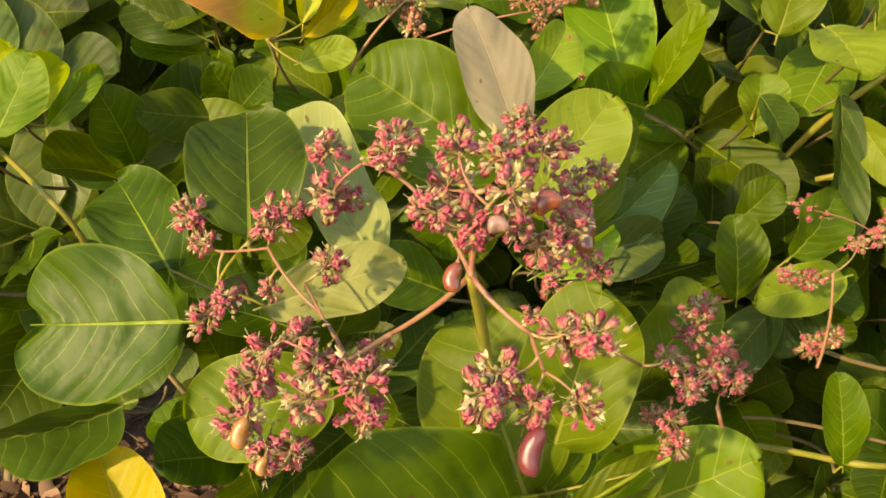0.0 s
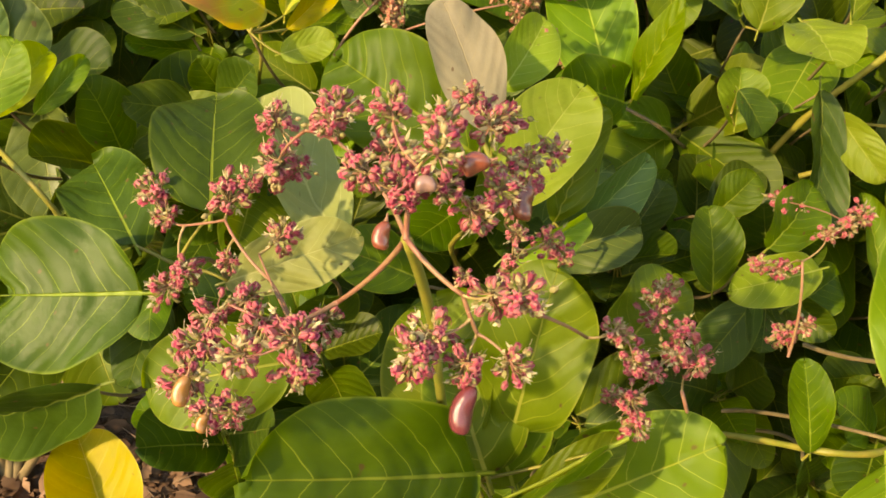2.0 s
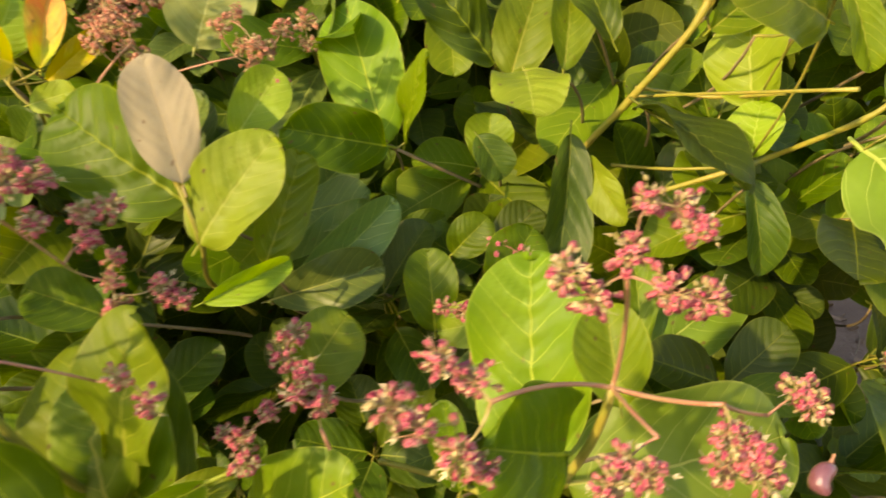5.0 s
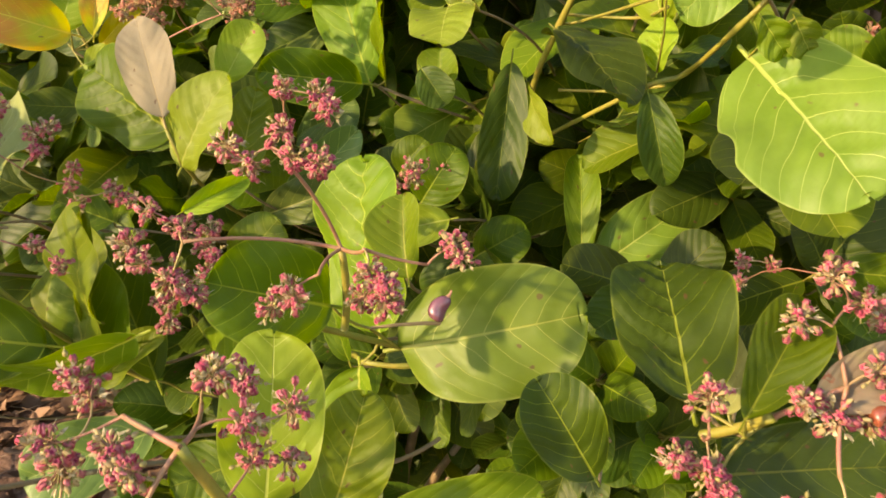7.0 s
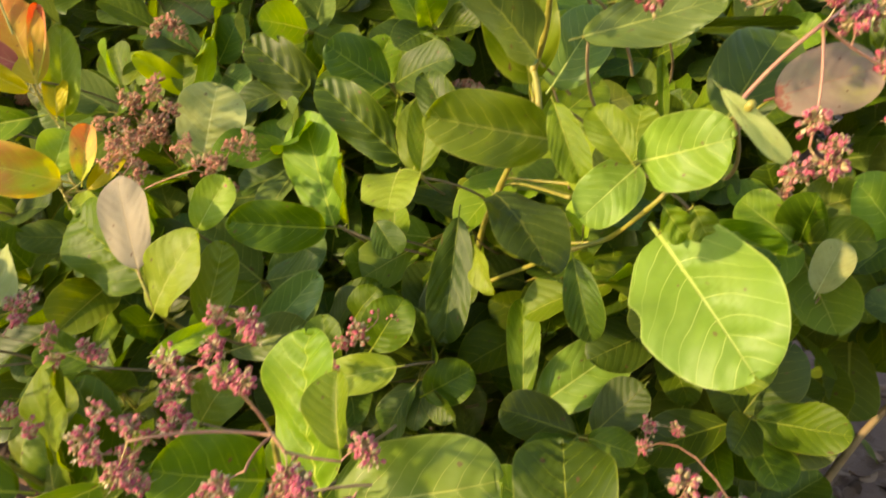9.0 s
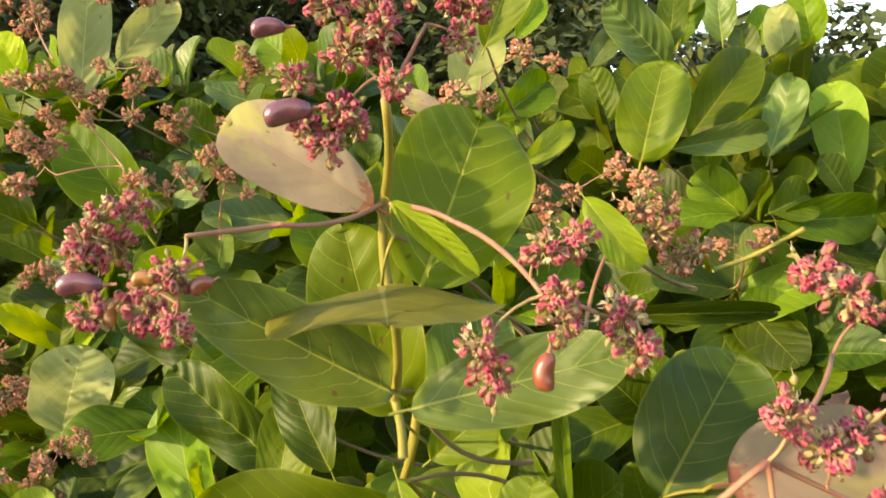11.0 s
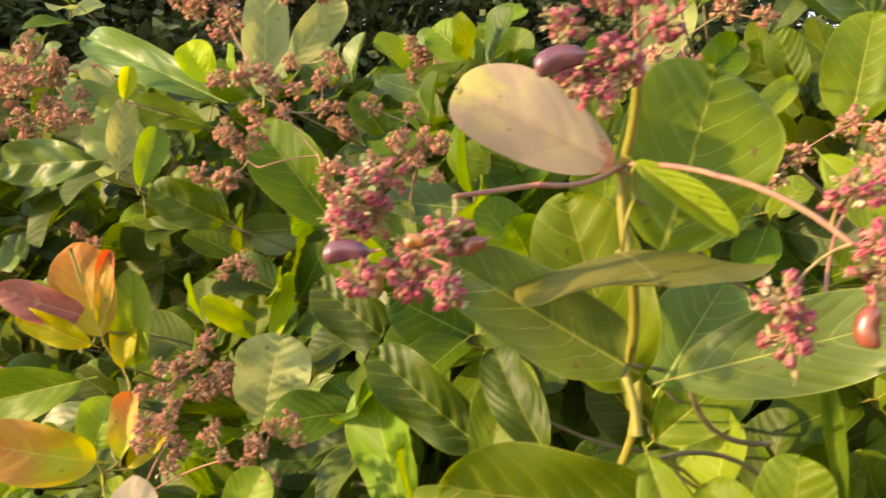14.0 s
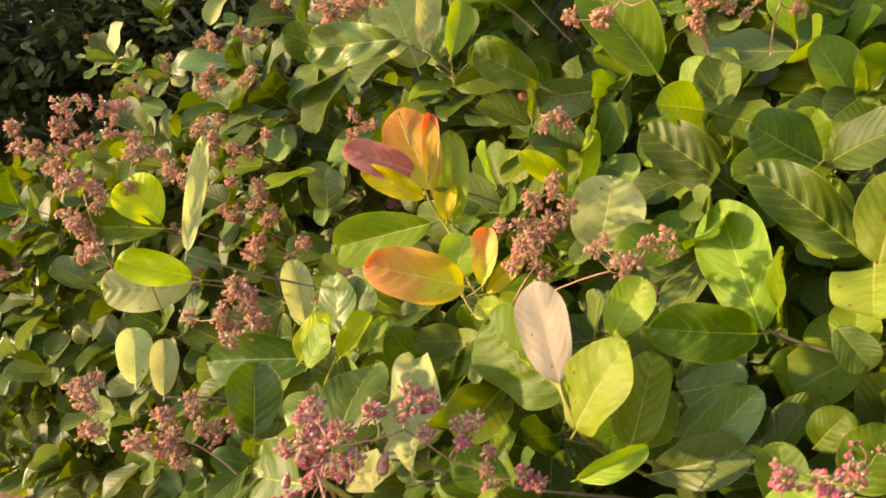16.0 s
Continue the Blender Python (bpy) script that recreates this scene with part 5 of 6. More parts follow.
# ---- flower panicles ----
panicle(shrubs['front'], [(0.113, 0.699, 0.862), (0.070, 0.507, 1.128), (0.054, 0.443, 1.219), (0.005, 0.495, 1.155), (-0.018, 0.462, 1.152), (-0.058, 0.465, 1.163), (0.088, 0.426, 1.193), (0.097, 0.426, 1.170), (0.174, 0.517, 1.129), (0.061, 0.428, 1.264), (0.093, 0.543, 1.245), (0.118, 0.582, 1.196), (0.023, 0.483, 1.251), (0.004, 0.488, 1.265), (-0.011, 0.480, 1.271), (-0.047, 0.521, 1.158), (-0.087, 0.554, 1.189), (-0.127, 0.580, 1.175), (-0.058, 0.536, 1.171)],
    [(0, 1, 3.8), (1, 2, 3.5), (2, 3, 2.5), (3, 4, 2.3), (4, 5, 1.6), (2, 6, 2.3), (6, 7, 1.9), (6, 8, 1.7), (2, 9, 2.3), (2, 12, 2), (9, 10, 1.6), (10, 11, 1.4), (12, 13, 1.7), (13, 14, 1.6), (4, 15, 1.6), (15, 16, 1.6), (16, 17, 1.4), (4, 18, 1.2)], [
        (14, (-0.039, 0.519, 1.269), 0.97), (14, (-0.033, 0.498, 1.244), 1.15), (14, (-0.024, 0.509, 1.243), 0.78), (13, (0.008, 0.482, 1.284), 1.00),
        (13, (0.006, 0.471, 1.279), 0.86), (10, (0.087, 0.572, 1.283), 0.95), (10, (0.096, 0.585, 1.270), 0.85), (9, (0.044, 0.453, 1.289), 1.02),
        (9, (0.070, 0.520, 1.272), 1.15), (10, (0.101, 0.544, 1.269), 1.07), (9, (0.041, 0.495, 1.254), 1.20), (9, (0.032, 0.425, 1.261), 0.97),
        (9, (0.054, 0.431, 1.250), 1.03), (9, (0.073, 0.422, 1.275), 1.03), (9, (0.075, 0.434, 1.252), 0.78), (9, (0.107, 0.456, 1.248), 0.93),
        (9, (0.093, 0.451, 1.234), 0.97), (11, (0.168, 0.673, 1.137), 1.04), (11, (0.157, 0.664, 1.152), 0.97), (11, (0.134, 0.593, 1.215), 0.88),
        (11, (0.126, 0.638, 1.138), 0.97), (11, (0.150, 0.604, 1.240), 0.94), (11, (0.129, 0.598, 1.235), 0.91), (10, (0.116, 0.555, 1.238), 0.89),
        (10, (0.111, 0.569, 1.269), 1.05), (11, (0.126, 0.645, 1.181), 0.77), (11, (0.128, 0.630, 1.166), 0.75), (16, (-0.087, 0.566, 1.203), 1.19),
        (16, (-0.071, 0.568, 1.214), 0.75), (17, (-0.155, 0.599, 1.194), 1.18), (17, (-0.145, 0.589, 1.178), 0.83), (15, (-0.122, 0.558, 1.146), 0.92),
        (15, (-0.135, 0.555, 1.133), 0.93), (15, (-0.087, 0.558, 1.157), 0.66), (18, (-0.042, 0.538, 1.184), 0.97), (4, (-0.008, 0.508, 1.136), 0.99),
        (5, (-0.068, 0.465, 1.155), 1.02), (5, (-0.073, 0.454, 1.138), 1.21), (5, (-0.049, 0.472, 1.164), 0.97), (5, (-0.036, 0.456, 1.150), 1.15),
        (5, (0.002, 0.398, 1.157), 0.95), (5, (-0.029, 0.390, 1.166), 0.97), (5, (-0.076, 0.434, 1.126), 1.07), (5, (-0.060, 0.424, 1.111), 0.99),
        (5, (-0.043, 0.422, 1.113), 0.86), (5, (-0.001, 0.400, 1.175), 1.01), (7, (0.064, 0.403, 1.167), 1.16), (7, (0.072, 0.412, 1.173), 1.08),
        (6, (0.105, 0.418, 1.197), 0.95), (6, (0.119, 0.417, 1.196), 1.10), (7, (0.117, 0.414, 1.158), 0.87), (7, (0.092, 0.415, 1.154), 0.97),
        (6, (0.088, 0.429, 1.202), 0.47), (8, (0.194, 0.515, 1.136), 0.80), (8, (0.209, 0.522, 1.109), 0.85),
    ], [((0.091, 0.404, 1.134), (-0.217, -0.335, -0.917), (0.016, -0.940, 0.339), 0.027, 0.016, 'maroon'), ((0.091, 0.428, 1.268), (-0.924, -0.144, -0.354), (0.016, -0.940, 0.339), 0.015, 0.014, 'red'), ((0.066, 0.417, 1.258), (-0.999, -0.030, -0.034), (0.016, -0.940, 0.339), 0.011, 0.011, 'plum'), ((0.044, 0.407, 1.232), (-0.132, -0.339, -0.932), (0.016, -0.940, 0.339), 0.015, 0.011, 'red'), ((-0.072, 0.415, 1.129), (-0.217, -0.335, -0.917), (0.016, -0.940, 0.339), 0.018, 0.011, 'amber'), ((-0.059, 0.409, 1.112), (-0.217, -0.335, -0.917), (0.016, -0.940, 0.339), 0.011, 0.008, 'amber'), ((0.121, 0.480, 1.233), (-0.132, -0.339, -0.932), (0.016, -0.940, 0.339), 0.021, 0.015, 'red')], False)
panicle(shrubs['front'], [(0.352, 0.704, 0.889), (0.297, 0.690, 0.999)],
    [(0, 1, 3)], [
        (1, (0.270, 0.700, 1.095), 1.18), (1, (0.263, 0.689, 1.074), 1.09), (1, (0.286, 0.676, 1.065), 1.12), (1, (0.303, 0.676, 1.037), 1.19),
        (1, (0.280, 0.664, 1.048), 1.07), (1, (0.237, 0.636, 1.017), 1.05), (1, (0.242, 0.626, 0.998), 1.06), (1, (0.220, 0.636, 1.019), 0.67),
        (1, (0.258, 0.651, 1.038), 0.88),
    ], [], False)
panicle(shrubs['front'], [(0.434, 0.792, 0.992), (0.433, 0.800, 1.097)],
    [(0, 1, 2.2)], [
        (1, (0.458, 0.941, 1.124), 1.10), (1, (0.482, 0.948, 1.116), 0.79), (1, (0.484, 0.830, 1.130), 0.95), (1, (0.492, 0.817, 1.145), 0.98),
        (1, (0.464, 0.823, 1.120), 0.83), (1, (0.402, 0.831, 1.080), 0.84), (1, (0.428, 0.835, 1.076), 1.05), (0, (0.431, 0.806, 1.009), 1.18),
        (0, (0.448, 0.799, 1.025), 0.86),
    ], [], False)
panicle(shrubs['right'], [(0.528, 0.554, 1.056), (0.553, 0.524, 1.151), (0.545, 0.452, 1.259), (0.552, 0.467, 1.274), (0.472, 0.420, 1.189), (0.611, 0.461, 1.177), (0.649, 0.493, 1.155), (0.573, 0.451, 1.157)],
    [(0, 1, 3.6), (1, 2, 2.4), (2, 3, 2), (1, 4, 2.4), (1, 5, 2.6), (5, 6, 2), (1, 7, 2.2)], [
        (3, (0.556, 0.466, 1.300), 0.80), (3, (0.576, 0.477, 1.293), 0.92), (3, (0.587, 0.471, 1.285), 0.84), (3, (0.549, 0.465, 1.270), 0.95),
        (2, (0.510, 0.443, 1.261), 0.95), (2, (0.527, 0.445, 1.247), 0.96), (2, (0.570, 0.444, 1.252), 0.96), (2, (0.589, 0.446, 1.249), 0.98),
        (4, (0.442, 0.422, 1.213), 0.84), (4, (0.462, 0.433, 1.195), 0.95), (4, (0.414, 0.421, 1.181), 1.10), (4, (0.431, 0.416, 1.170), 0.92),
        (4, (0.454, 0.417, 1.157), 1.07), (4, (0.467, 0.427, 1.140), 0.87), (6, (0.670, 0.500, 1.170), 1.02), (6, (0.677, 0.494, 1.163), 0.84),
        (7, (0.615, 0.454, 1.161), 0.95), (7, (0.629, 0.452, 1.152), 1.10), (7, (0.612, 0.446, 1.142), 1.00), (7, (0.635, 0.443, 1.142), 0.93),
        (7, (0.554, 0.436, 1.147), 1.05), (7, (0.544, 0.423, 1.139), 0.85), (7, (0.566, 0.425, 1.147), 0.82),
    ], [((0.673, 0.454, 1.137), (-0.398, -0.499, -0.770), (0.408, -0.848, 0.338), 0.020, 0.017, 'purple')], False)
panicle(shrubs['right'], [(0.600, 0.294, 1.029), (0.601, 0.244, 1.137), (0.545, 0.261, 1.138), (0.566, 0.305, 1.124), (0.582, 0.219, 1.097)],
    [(0, 1, 3.8), (1, 2, 2.6), (1, 3, 2.4), (1, 4, 2.2)], [
        (2, (0.469, 0.299, 1.133), 1.01), (2, (0.476, 0.299, 1.121), 0.91), (2, (0.512, 0.233, 1.130), 1.03), (2, (0.513, 0.237, 1.110), 1.03),
        (2, (0.562, 0.232, 1.137), 0.92), (2, (0.577, 0.227, 1.128), 0.96), (3, (0.576, 0.308, 1.146), 1.02), (3, (0.594, 0.315, 1.138), 0.87),
        (3, (0.611, 0.289, 1.129), 0.98), (3, (0.635, 0.307, 1.131), 0.95), (3, (0.596, 0.310, 1.085), 0.83), (3, (0.614, 0.322, 1.080), 0.87),
        (4, (0.502, 0.225, 1.069), 0.87),
    ], [], False)
panicle(shrubs['right'], [(0.862, 0.526, 1.012), (0.912, 0.493, 1.057), (0.957, 0.502, 1.083), (0.947, 0.533, 1.114), (0.954, 0.458, 1.038), (0.870, 0.458, 1.056)],
    [(0, 1, 4), (1, 2, 3), (2, 3, 2.2), (2, 4, 2.4), (0, 5, 2)], [
        (3, (0.925, 0.522, 1.123), 1.02), (3, (0.945, 0.548, 1.149), 1.08), (3, (0.879, 0.824, 1.049), 0.76), (3, (0.878, 0.805, 1.032), 0.75),
        (3, (0.911, 0.837, 1.043), 0.72), (3, (0.970, 0.562, 1.123), 1.04), (3, (0.989, 0.597, 1.095), 1.13), (5, (0.869, 0.473, 1.079), 1.07),
        (5, (0.849, 0.450, 1.037), 0.93), (5, (0.872, 0.459, 1.026), 1.17), (5, (0.882, 0.451, 1.016), 0.92), (2, (0.930, 0.481, 1.081), 0.93),
        (2, (0.951, 0.491, 1.065), 1.18), (2, (0.979, 0.509, 1.096), 1.01), (2, (0.999, 0.514, 1.078), 1.15), (2, (0.974, 0.512, 1.056), 1.08),
        (4, (0.934, 0.436, 1.020), 1.00), (4, (0.987, 0.455, 1.024), 1.02), (4, (1.013, 0.495, 1.035), 1.18), (4, (0.956, 0.438, 1.014), 0.90),
    ], [((0.980, 0.498, 1.067), (-0.755, -0.513, -0.409), (0.418, -0.856, 0.304), 0.016, 0.015, 'red')], False)
panicle(shrubs['back'], [(-0.090, 0.981, 1.259), (-0.021, 0.991, 1.345), (0.119, 0.986, 1.334)],
    [(0, 1, 2.6), (0, 2, 2)], [
        (1, (-0.051, 1.048, 1.442), 1.30), (1, (-0.082, 1.040, 1.406), 1.17), (1, (-0.045, 1.073, 1.403), 1.42), (1, (-0.028, 1.000, 1.372), 1.15),
        (1, (-0.055, 0.973, 1.345), 1.30), (1, (-0.019, 1.008, 1.331), 1.11), (2, (0.108, 0.965, 1.370), 0.88), (2, (0.147, 1.015, 1.340), 1.20),
        (2, (0.166, 1.023, 1.369), 1.04), (2, (0.132, 1.003, 1.326), 0.83), (1, (-0.039, 1.098, 1.476), 1.10), (1, (-0.016, 1.061, 1.454), 1.10),
        (1, (-0.063, 1.040, 1.386), 0.99), (1, (-0.106, 1.021, 1.415), 0.99), (1, (-0.023, 1.110, 1.424), 1.21), (1, (-0.032, 1.089, 1.406), 1.21),
        (1, (-0.078, 1.020, 1.362), 0.98), (1, (-0.019, 0.997, 1.457), 0.98), (1, (-0.015, 0.984, 1.312), 1.11), (1, (-0.023, 0.957, 1.385), 1.11),
        (1, (-0.057, 1.009, 1.360), 0.94), (1, (-0.039, 1.012, 1.339), 0.94), (2, (0.131, 0.960, 1.387), 0.74), (2, (0.155, 0.946, 1.354), 0.74),
        (2, (0.165, 1.005, 1.304), 1.02), (2, (0.194, 1.035, 1.377), 1.02), (2, (0.197, 1.037, 1.351), 0.88), (2, (0.108, 1.034, 1.344), 0.88),
        (2, (0.136, 1.010, 1.302), 0.70), (2, (0.128, 1.027, 1.344), 0.70),
    ], [], True)
panicle(shrubs['upright'], [(0.726, 0.927, 1.423), (0.719, 0.933, 1.475), (0.764, 0.859, 1.577), (0.769, 0.852, 1.651), (0.811, 0.790, 1.720), (0.819, 0.774, 1.760), (0.834, 0.739, 1.778), (0.822, 0.787, 1.730), (0.842, 0.799, 1.766), (0.766, 0.722, 1.643), (0.744, 0.664, 1.642), (0.849, 0.805, 1.634), (0.926, 0.740, 1.593), (0.956, 0.741, 1.582)],
    [(0, 1, 4.2), (1, 2, 4), (2, 3, 3.8), (3, 4, 3.4), (4, 5, 3), (5, 6, 2.6), (4, 7, 2.2), (7, 8, 2), (3, 9, 2.8), (9, 10, 2.4), (3, 11, 3), (11, 12, 2.6), (12, 13, 2)], [
        (6, (0.785, 0.729, 1.790), 0.98), (6, (0.809, 0.740, 1.787), 0.90), (6, (0.840, 0.731, 1.781), 1.11), (6, (0.849, 0.742, 1.775), 1.04),
        (5, (0.815, 0.720, 1.768), 1.08), (5, (0.844, 0.730, 1.755), 1.15), (5, (0.824, 0.721, 1.738), 0.91), (5, (0.834, 0.738, 1.744), 0.96),
        (4, (0.809, 0.690, 1.722), 0.76), (4, (0.809, 0.698, 1.697), 0.92), (4, (0.817, 0.704, 1.688), 0.91), (4, (0.828, 0.707, 1.706), 1.00),
        (4, (0.833, 0.711, 1.697), 0.79), (4, (0.849, 0.731, 1.718), 0.80), (8, (0.858, 0.814, 1.783), 1.15), (8, (0.874, 0.816, 1.774), 1.04),
        (8, (0.863, 0.805, 1.755), 0.94), (10, (0.677, 0.666, 1.656), 0.97), (10, (0.666, 0.662, 1.642), 0.95), (10, (0.686, 0.684, 1.660), 0.84),
        (10, (0.672, 0.681, 1.639), 1.12), (10, (0.742, 0.653, 1.622), 0.99), (10, (0.714, 0.660, 1.615), 0.80), (10, (0.669, 0.656, 1.634), 0.83),
        (10, (0.680, 0.650, 1.600), 1.00), (10, (0.703, 0.669, 1.596), 1.05), (10, (0.736, 0.655, 1.594), 0.92), (12, (0.929, 0.740, 1.619), 0.91),
        (12, (0.946, 0.746, 1.622), 0.90), (12, (0.943, 0.714, 1.596), 0.88), (12, (0.939, 0.737, 1.578), 0.96), (13, (0.966, 0.753, 1.580), 1.08),
        (13, (0.974, 0.763, 1.559), 1.04), (12, (0.898, 0.714, 1.570), 0.95), (12, (0.896, 0.733, 1.548), 1.08),
    ], [((0.777, 0.714, 1.761), (-0.873, -0.483, -0.071), (0.482, -0.876, 0.023), 0.020, 0.013, 'purple'), ((0.806, 0.684, 1.706), (-0.863, -0.479, -0.158), (0.482, -0.876, 0.023), 0.026, 0.016, 'purple'), ((0.672, 0.651, 1.619), (-0.876, -0.482, 0.016), (0.482, -0.876, 0.023), 0.026, 0.016, 'purple'), ((0.728, 0.645, 1.621), (-0.876, -0.482, 0.016), (0.482, -0.876, 0.023), 0.012, 0.010, 'amber'), ((0.755, 0.660, 1.615), (-0.795, -0.449, -0.408), (0.482, -0.876, 0.023), 0.013, 0.011, 'red'), ((0.686, 0.658, 1.600), (-0.229, -0.152, -0.961), (0.482, -0.876, 0.023), 0.017, 0.009, 'amber'), ((0.933, 0.710, 1.557), (-0.155, -0.111, -0.982), (0.482, -0.876, 0.023), 0.020, 0.014, 'red'), ((0.827, 0.724, 1.747), (-0.873, -0.478, 0.103), (0.482, -0.876, 0.023), 0.011, 0.010, 'amber')], False)
panicle(shrubs['right'], [(0.972, 0.698, 1.447), (1.039, 0.718, 1.513), (1.072, 0.821, 1.542), (1.104, 0.768, 1.466), (1.033, 0.693, 1.410)],
    [(0, 1, 3), (1, 2, 2.2), (1, 3, 2), (1, 4, 2)], [
        (2, (1.064, 0.825, 1.590), 1.09), (2, (1.082, 0.829, 1.580), 1.16), (2, (1.092, 0.830, 1.566), 0.75), (2, (1.109, 0.753, 1.560), 0.96),
        (2, (1.115, 0.744, 1.542), 0.97), (1, (1.050, 0.716, 1.536), 1.00), (1, (1.066, 0.741, 1.512), 1.06), (1, (1.081, 0.751, 1.518), 0.98),
        (3, (1.096, 0.771, 1.473), 0.97), (3, (1.110, 0.754, 1.449), 1.08), (3, (1.131, 0.757, 1.462), 1.19), (3, (1.145, 0.776, 1.424), 1.21),
        (3, (1.107, 0.761, 1.423), 0.84), (4, (1.036, 0.696, 1.433), 1.05), (4, (1.022, 0.680, 1.391), 1.02), (4, (1.050, 0.685, 1.396), 1.09),
        (4, (1.054, 0.680, 1.413), 0.78),
    ], [], False)
panicle(shrubs['back'], [(0.236, 1.162, 1.635), (0.240, 1.109, 1.728), (0.172, 1.063, 1.722), (0.183, 1.071, 1.844)],
    [(0, 1, 2.2), (1, 2, 1.6), (1, 3, 1.6)], [
        (3, (0.174, 1.054, 1.848), 1.29), (3, (0.198, 1.083, 1.831), 1.04), (3, (0.194, 1.189, 1.845), 1.14), (3, (0.212, 1.206, 1.860), 0.97),
        (2, (0.141, 1.044, 1.776), 1.20), (2, (0.171, 1.061, 1.762), 1.07), (2, (0.132, 1.031, 1.712), 1.29), (1, (0.270, 1.112, 1.710), 1.05),
        (1, (0.241, 1.116, 1.683), 1.00), (1, (0.284, 1.139, 1.693), 0.78), (3, (0.126, 1.053, 1.852), 1.10), (3, (0.197, 1.072, 1.850), 1.10),
        (3, (0.195, 1.099, 1.797), 0.88), (3, (0.231, 1.091, 1.821), 0.88), (3, (0.181, 1.196, 1.807), 0.97), (3, (0.130, 1.198, 1.890), 0.97),
        (3, (0.211, 1.208, 1.862), 0.82), (3, (0.191, 1.214, 1.882), 0.82), (2, (0.145, 1.062, 1.748), 1.02), (2, (0.151, 1.031, 1.764), 1.02),
        (2, (0.180, 1.065, 1.786), 0.91), (2, (0.190, 1.043, 1.798), 0.91), (2, (0.083, 1.030, 1.724), 1.10), (2, (0.131, 1.041, 1.714), 1.10),
        (1, (0.245, 1.126, 1.709), 0.89), (1, (0.247, 1.113, 1.710), 0.89), (1, (0.249, 1.107, 1.688), 0.85), (1, (0.236, 1.141, 1.675), 0.85),
        (1, (0.308, 1.138, 1.715), 0.66), (1, (0.328, 1.135, 1.696), 0.66),
    ], [], True)
panicle(shrubs['back'], [(0.095, 1.143, 1.894), (0.019, 1.175, 2.002)],
    [(0, 1, 2)], [
        (1, (-0.007, 1.152, 2.037), 1.48), (1, (0.025, 1.172, 2.008), 1.57), (1, (-0.020, 1.155, 1.998), 1.35), (1, (0.034, 1.198, 2.045), 1.48),
        (1, (0.044, 1.341, 2.060), 1.53), (1, (0.089, 1.369, 2.037), 1.47), (1, (0.141, 1.382, 2.042), 1.21), (1, (-0.038, 1.137, 2.018), 1.26),
        (1, (-0.004, 1.172, 2.067), 1.26), (1, (0.008, 1.175, 1.958), 1.34), (1, (0.045, 1.167, 1.971), 1.34), (1, (-0.044, 1.167, 2.001), 1.15),
        (1, (0.001, 1.146, 2.003), 1.15), (1, (0.026, 1.165, 2.039), 1.26), (1, (0.030, 1.183, 2.072), 1.26), (1, (0.117, 1.372, 2.062), 1.30),
        (1, (0.004, 1.337, 2.039), 1.30), (1, (0.094, 1.395, 2.035), 1.25), (1, (0.041, 1.398, 2.039), 1.25), (1, (0.181, 1.366, 2.116), 1.03),
        (1, (0.105, 1.385, 2.066), 1.03),
    ], [], True)
panicle(shrubs['upright'], [(0.855, 1.101, 1.507), (0.866, 1.169, 1.575), (0.911, 1.150, 1.617)],
    [(0, 1, 3), (1, 2, 2)], [
        (1, (0.801, 1.143, 1.643), 1.17), (1, (0.813, 1.153, 1.624), 1.05), (1, (0.836, 1.160, 1.644), 0.97), (1, (0.885, 1.172, 1.667), 1.14),
        (2, (0.917, 1.158, 1.648), 1.24), (2, (0.909, 1.136, 1.624), 1.42), (2, (0.932, 1.172, 1.619), 1.27), (2, (0.927, 1.130, 1.597), 1.39),
        (2, (0.940, 1.157, 1.568), 1.33), (2, (0.959, 1.168, 1.576), 1.29),
    ], [], True)
panicle(shrubs['upright'], [(0.710, 1.223, 1.735), (0.715, 1.227, 1.792)],
    [(0, 1, 1.8)], [
        (1, (0.761, 1.256, 1.818), 1.16), (1, (0.798, 1.261, 1.803), 0.93), (1, (0.686, 1.209, 1.776), 1.26), (1, (0.717, 1.232, 1.766), 0.96),
    ], [], True)
panicle(shrubs['left'], [(-0.716, 1.275, 1.817), (-0.678, 1.251, 1.929)],
    [(0, 1, 2)], [
        (1, (-0.689, 1.266, 2.085), 1.91), (1, (-0.648, 1.289, 2.038), 1.95), (1, (-0.697, 1.229, 2.008), 1.96), (1, (-0.672, 1.269, 1.966), 1.84),
        (1, (-0.697, 1.222, 1.938), 1.80), (1, (-0.639, 1.278, 1.934), 1.70), (1, (-0.777, 1.250, 2.030), 1.62), (1, (-0.631, 1.281, 2.052), 1.62),
        (1, (-0.707, 1.252, 2.044), 1.66), (1, (-0.675, 1.297, 2.020), 1.66), (1, (-0.755, 1.267, 2.025), 1.66), (1, (-0.721, 1.221, 2.053), 1.66),
        (1, (-0.644, 1.242, 2.016), 1.57), (1, (-0.693, 1.281, 1.925), 1.57), (1, (-0.720, 1.239, 1.897), 1.53), (1, (-0.695, 1.231, 1.916), 1.53),
        (1, (-0.590, 1.293, 1.930), 1.45), (1, (-0.605, 1.308, 1.977), 1.45),
    ], [], True)
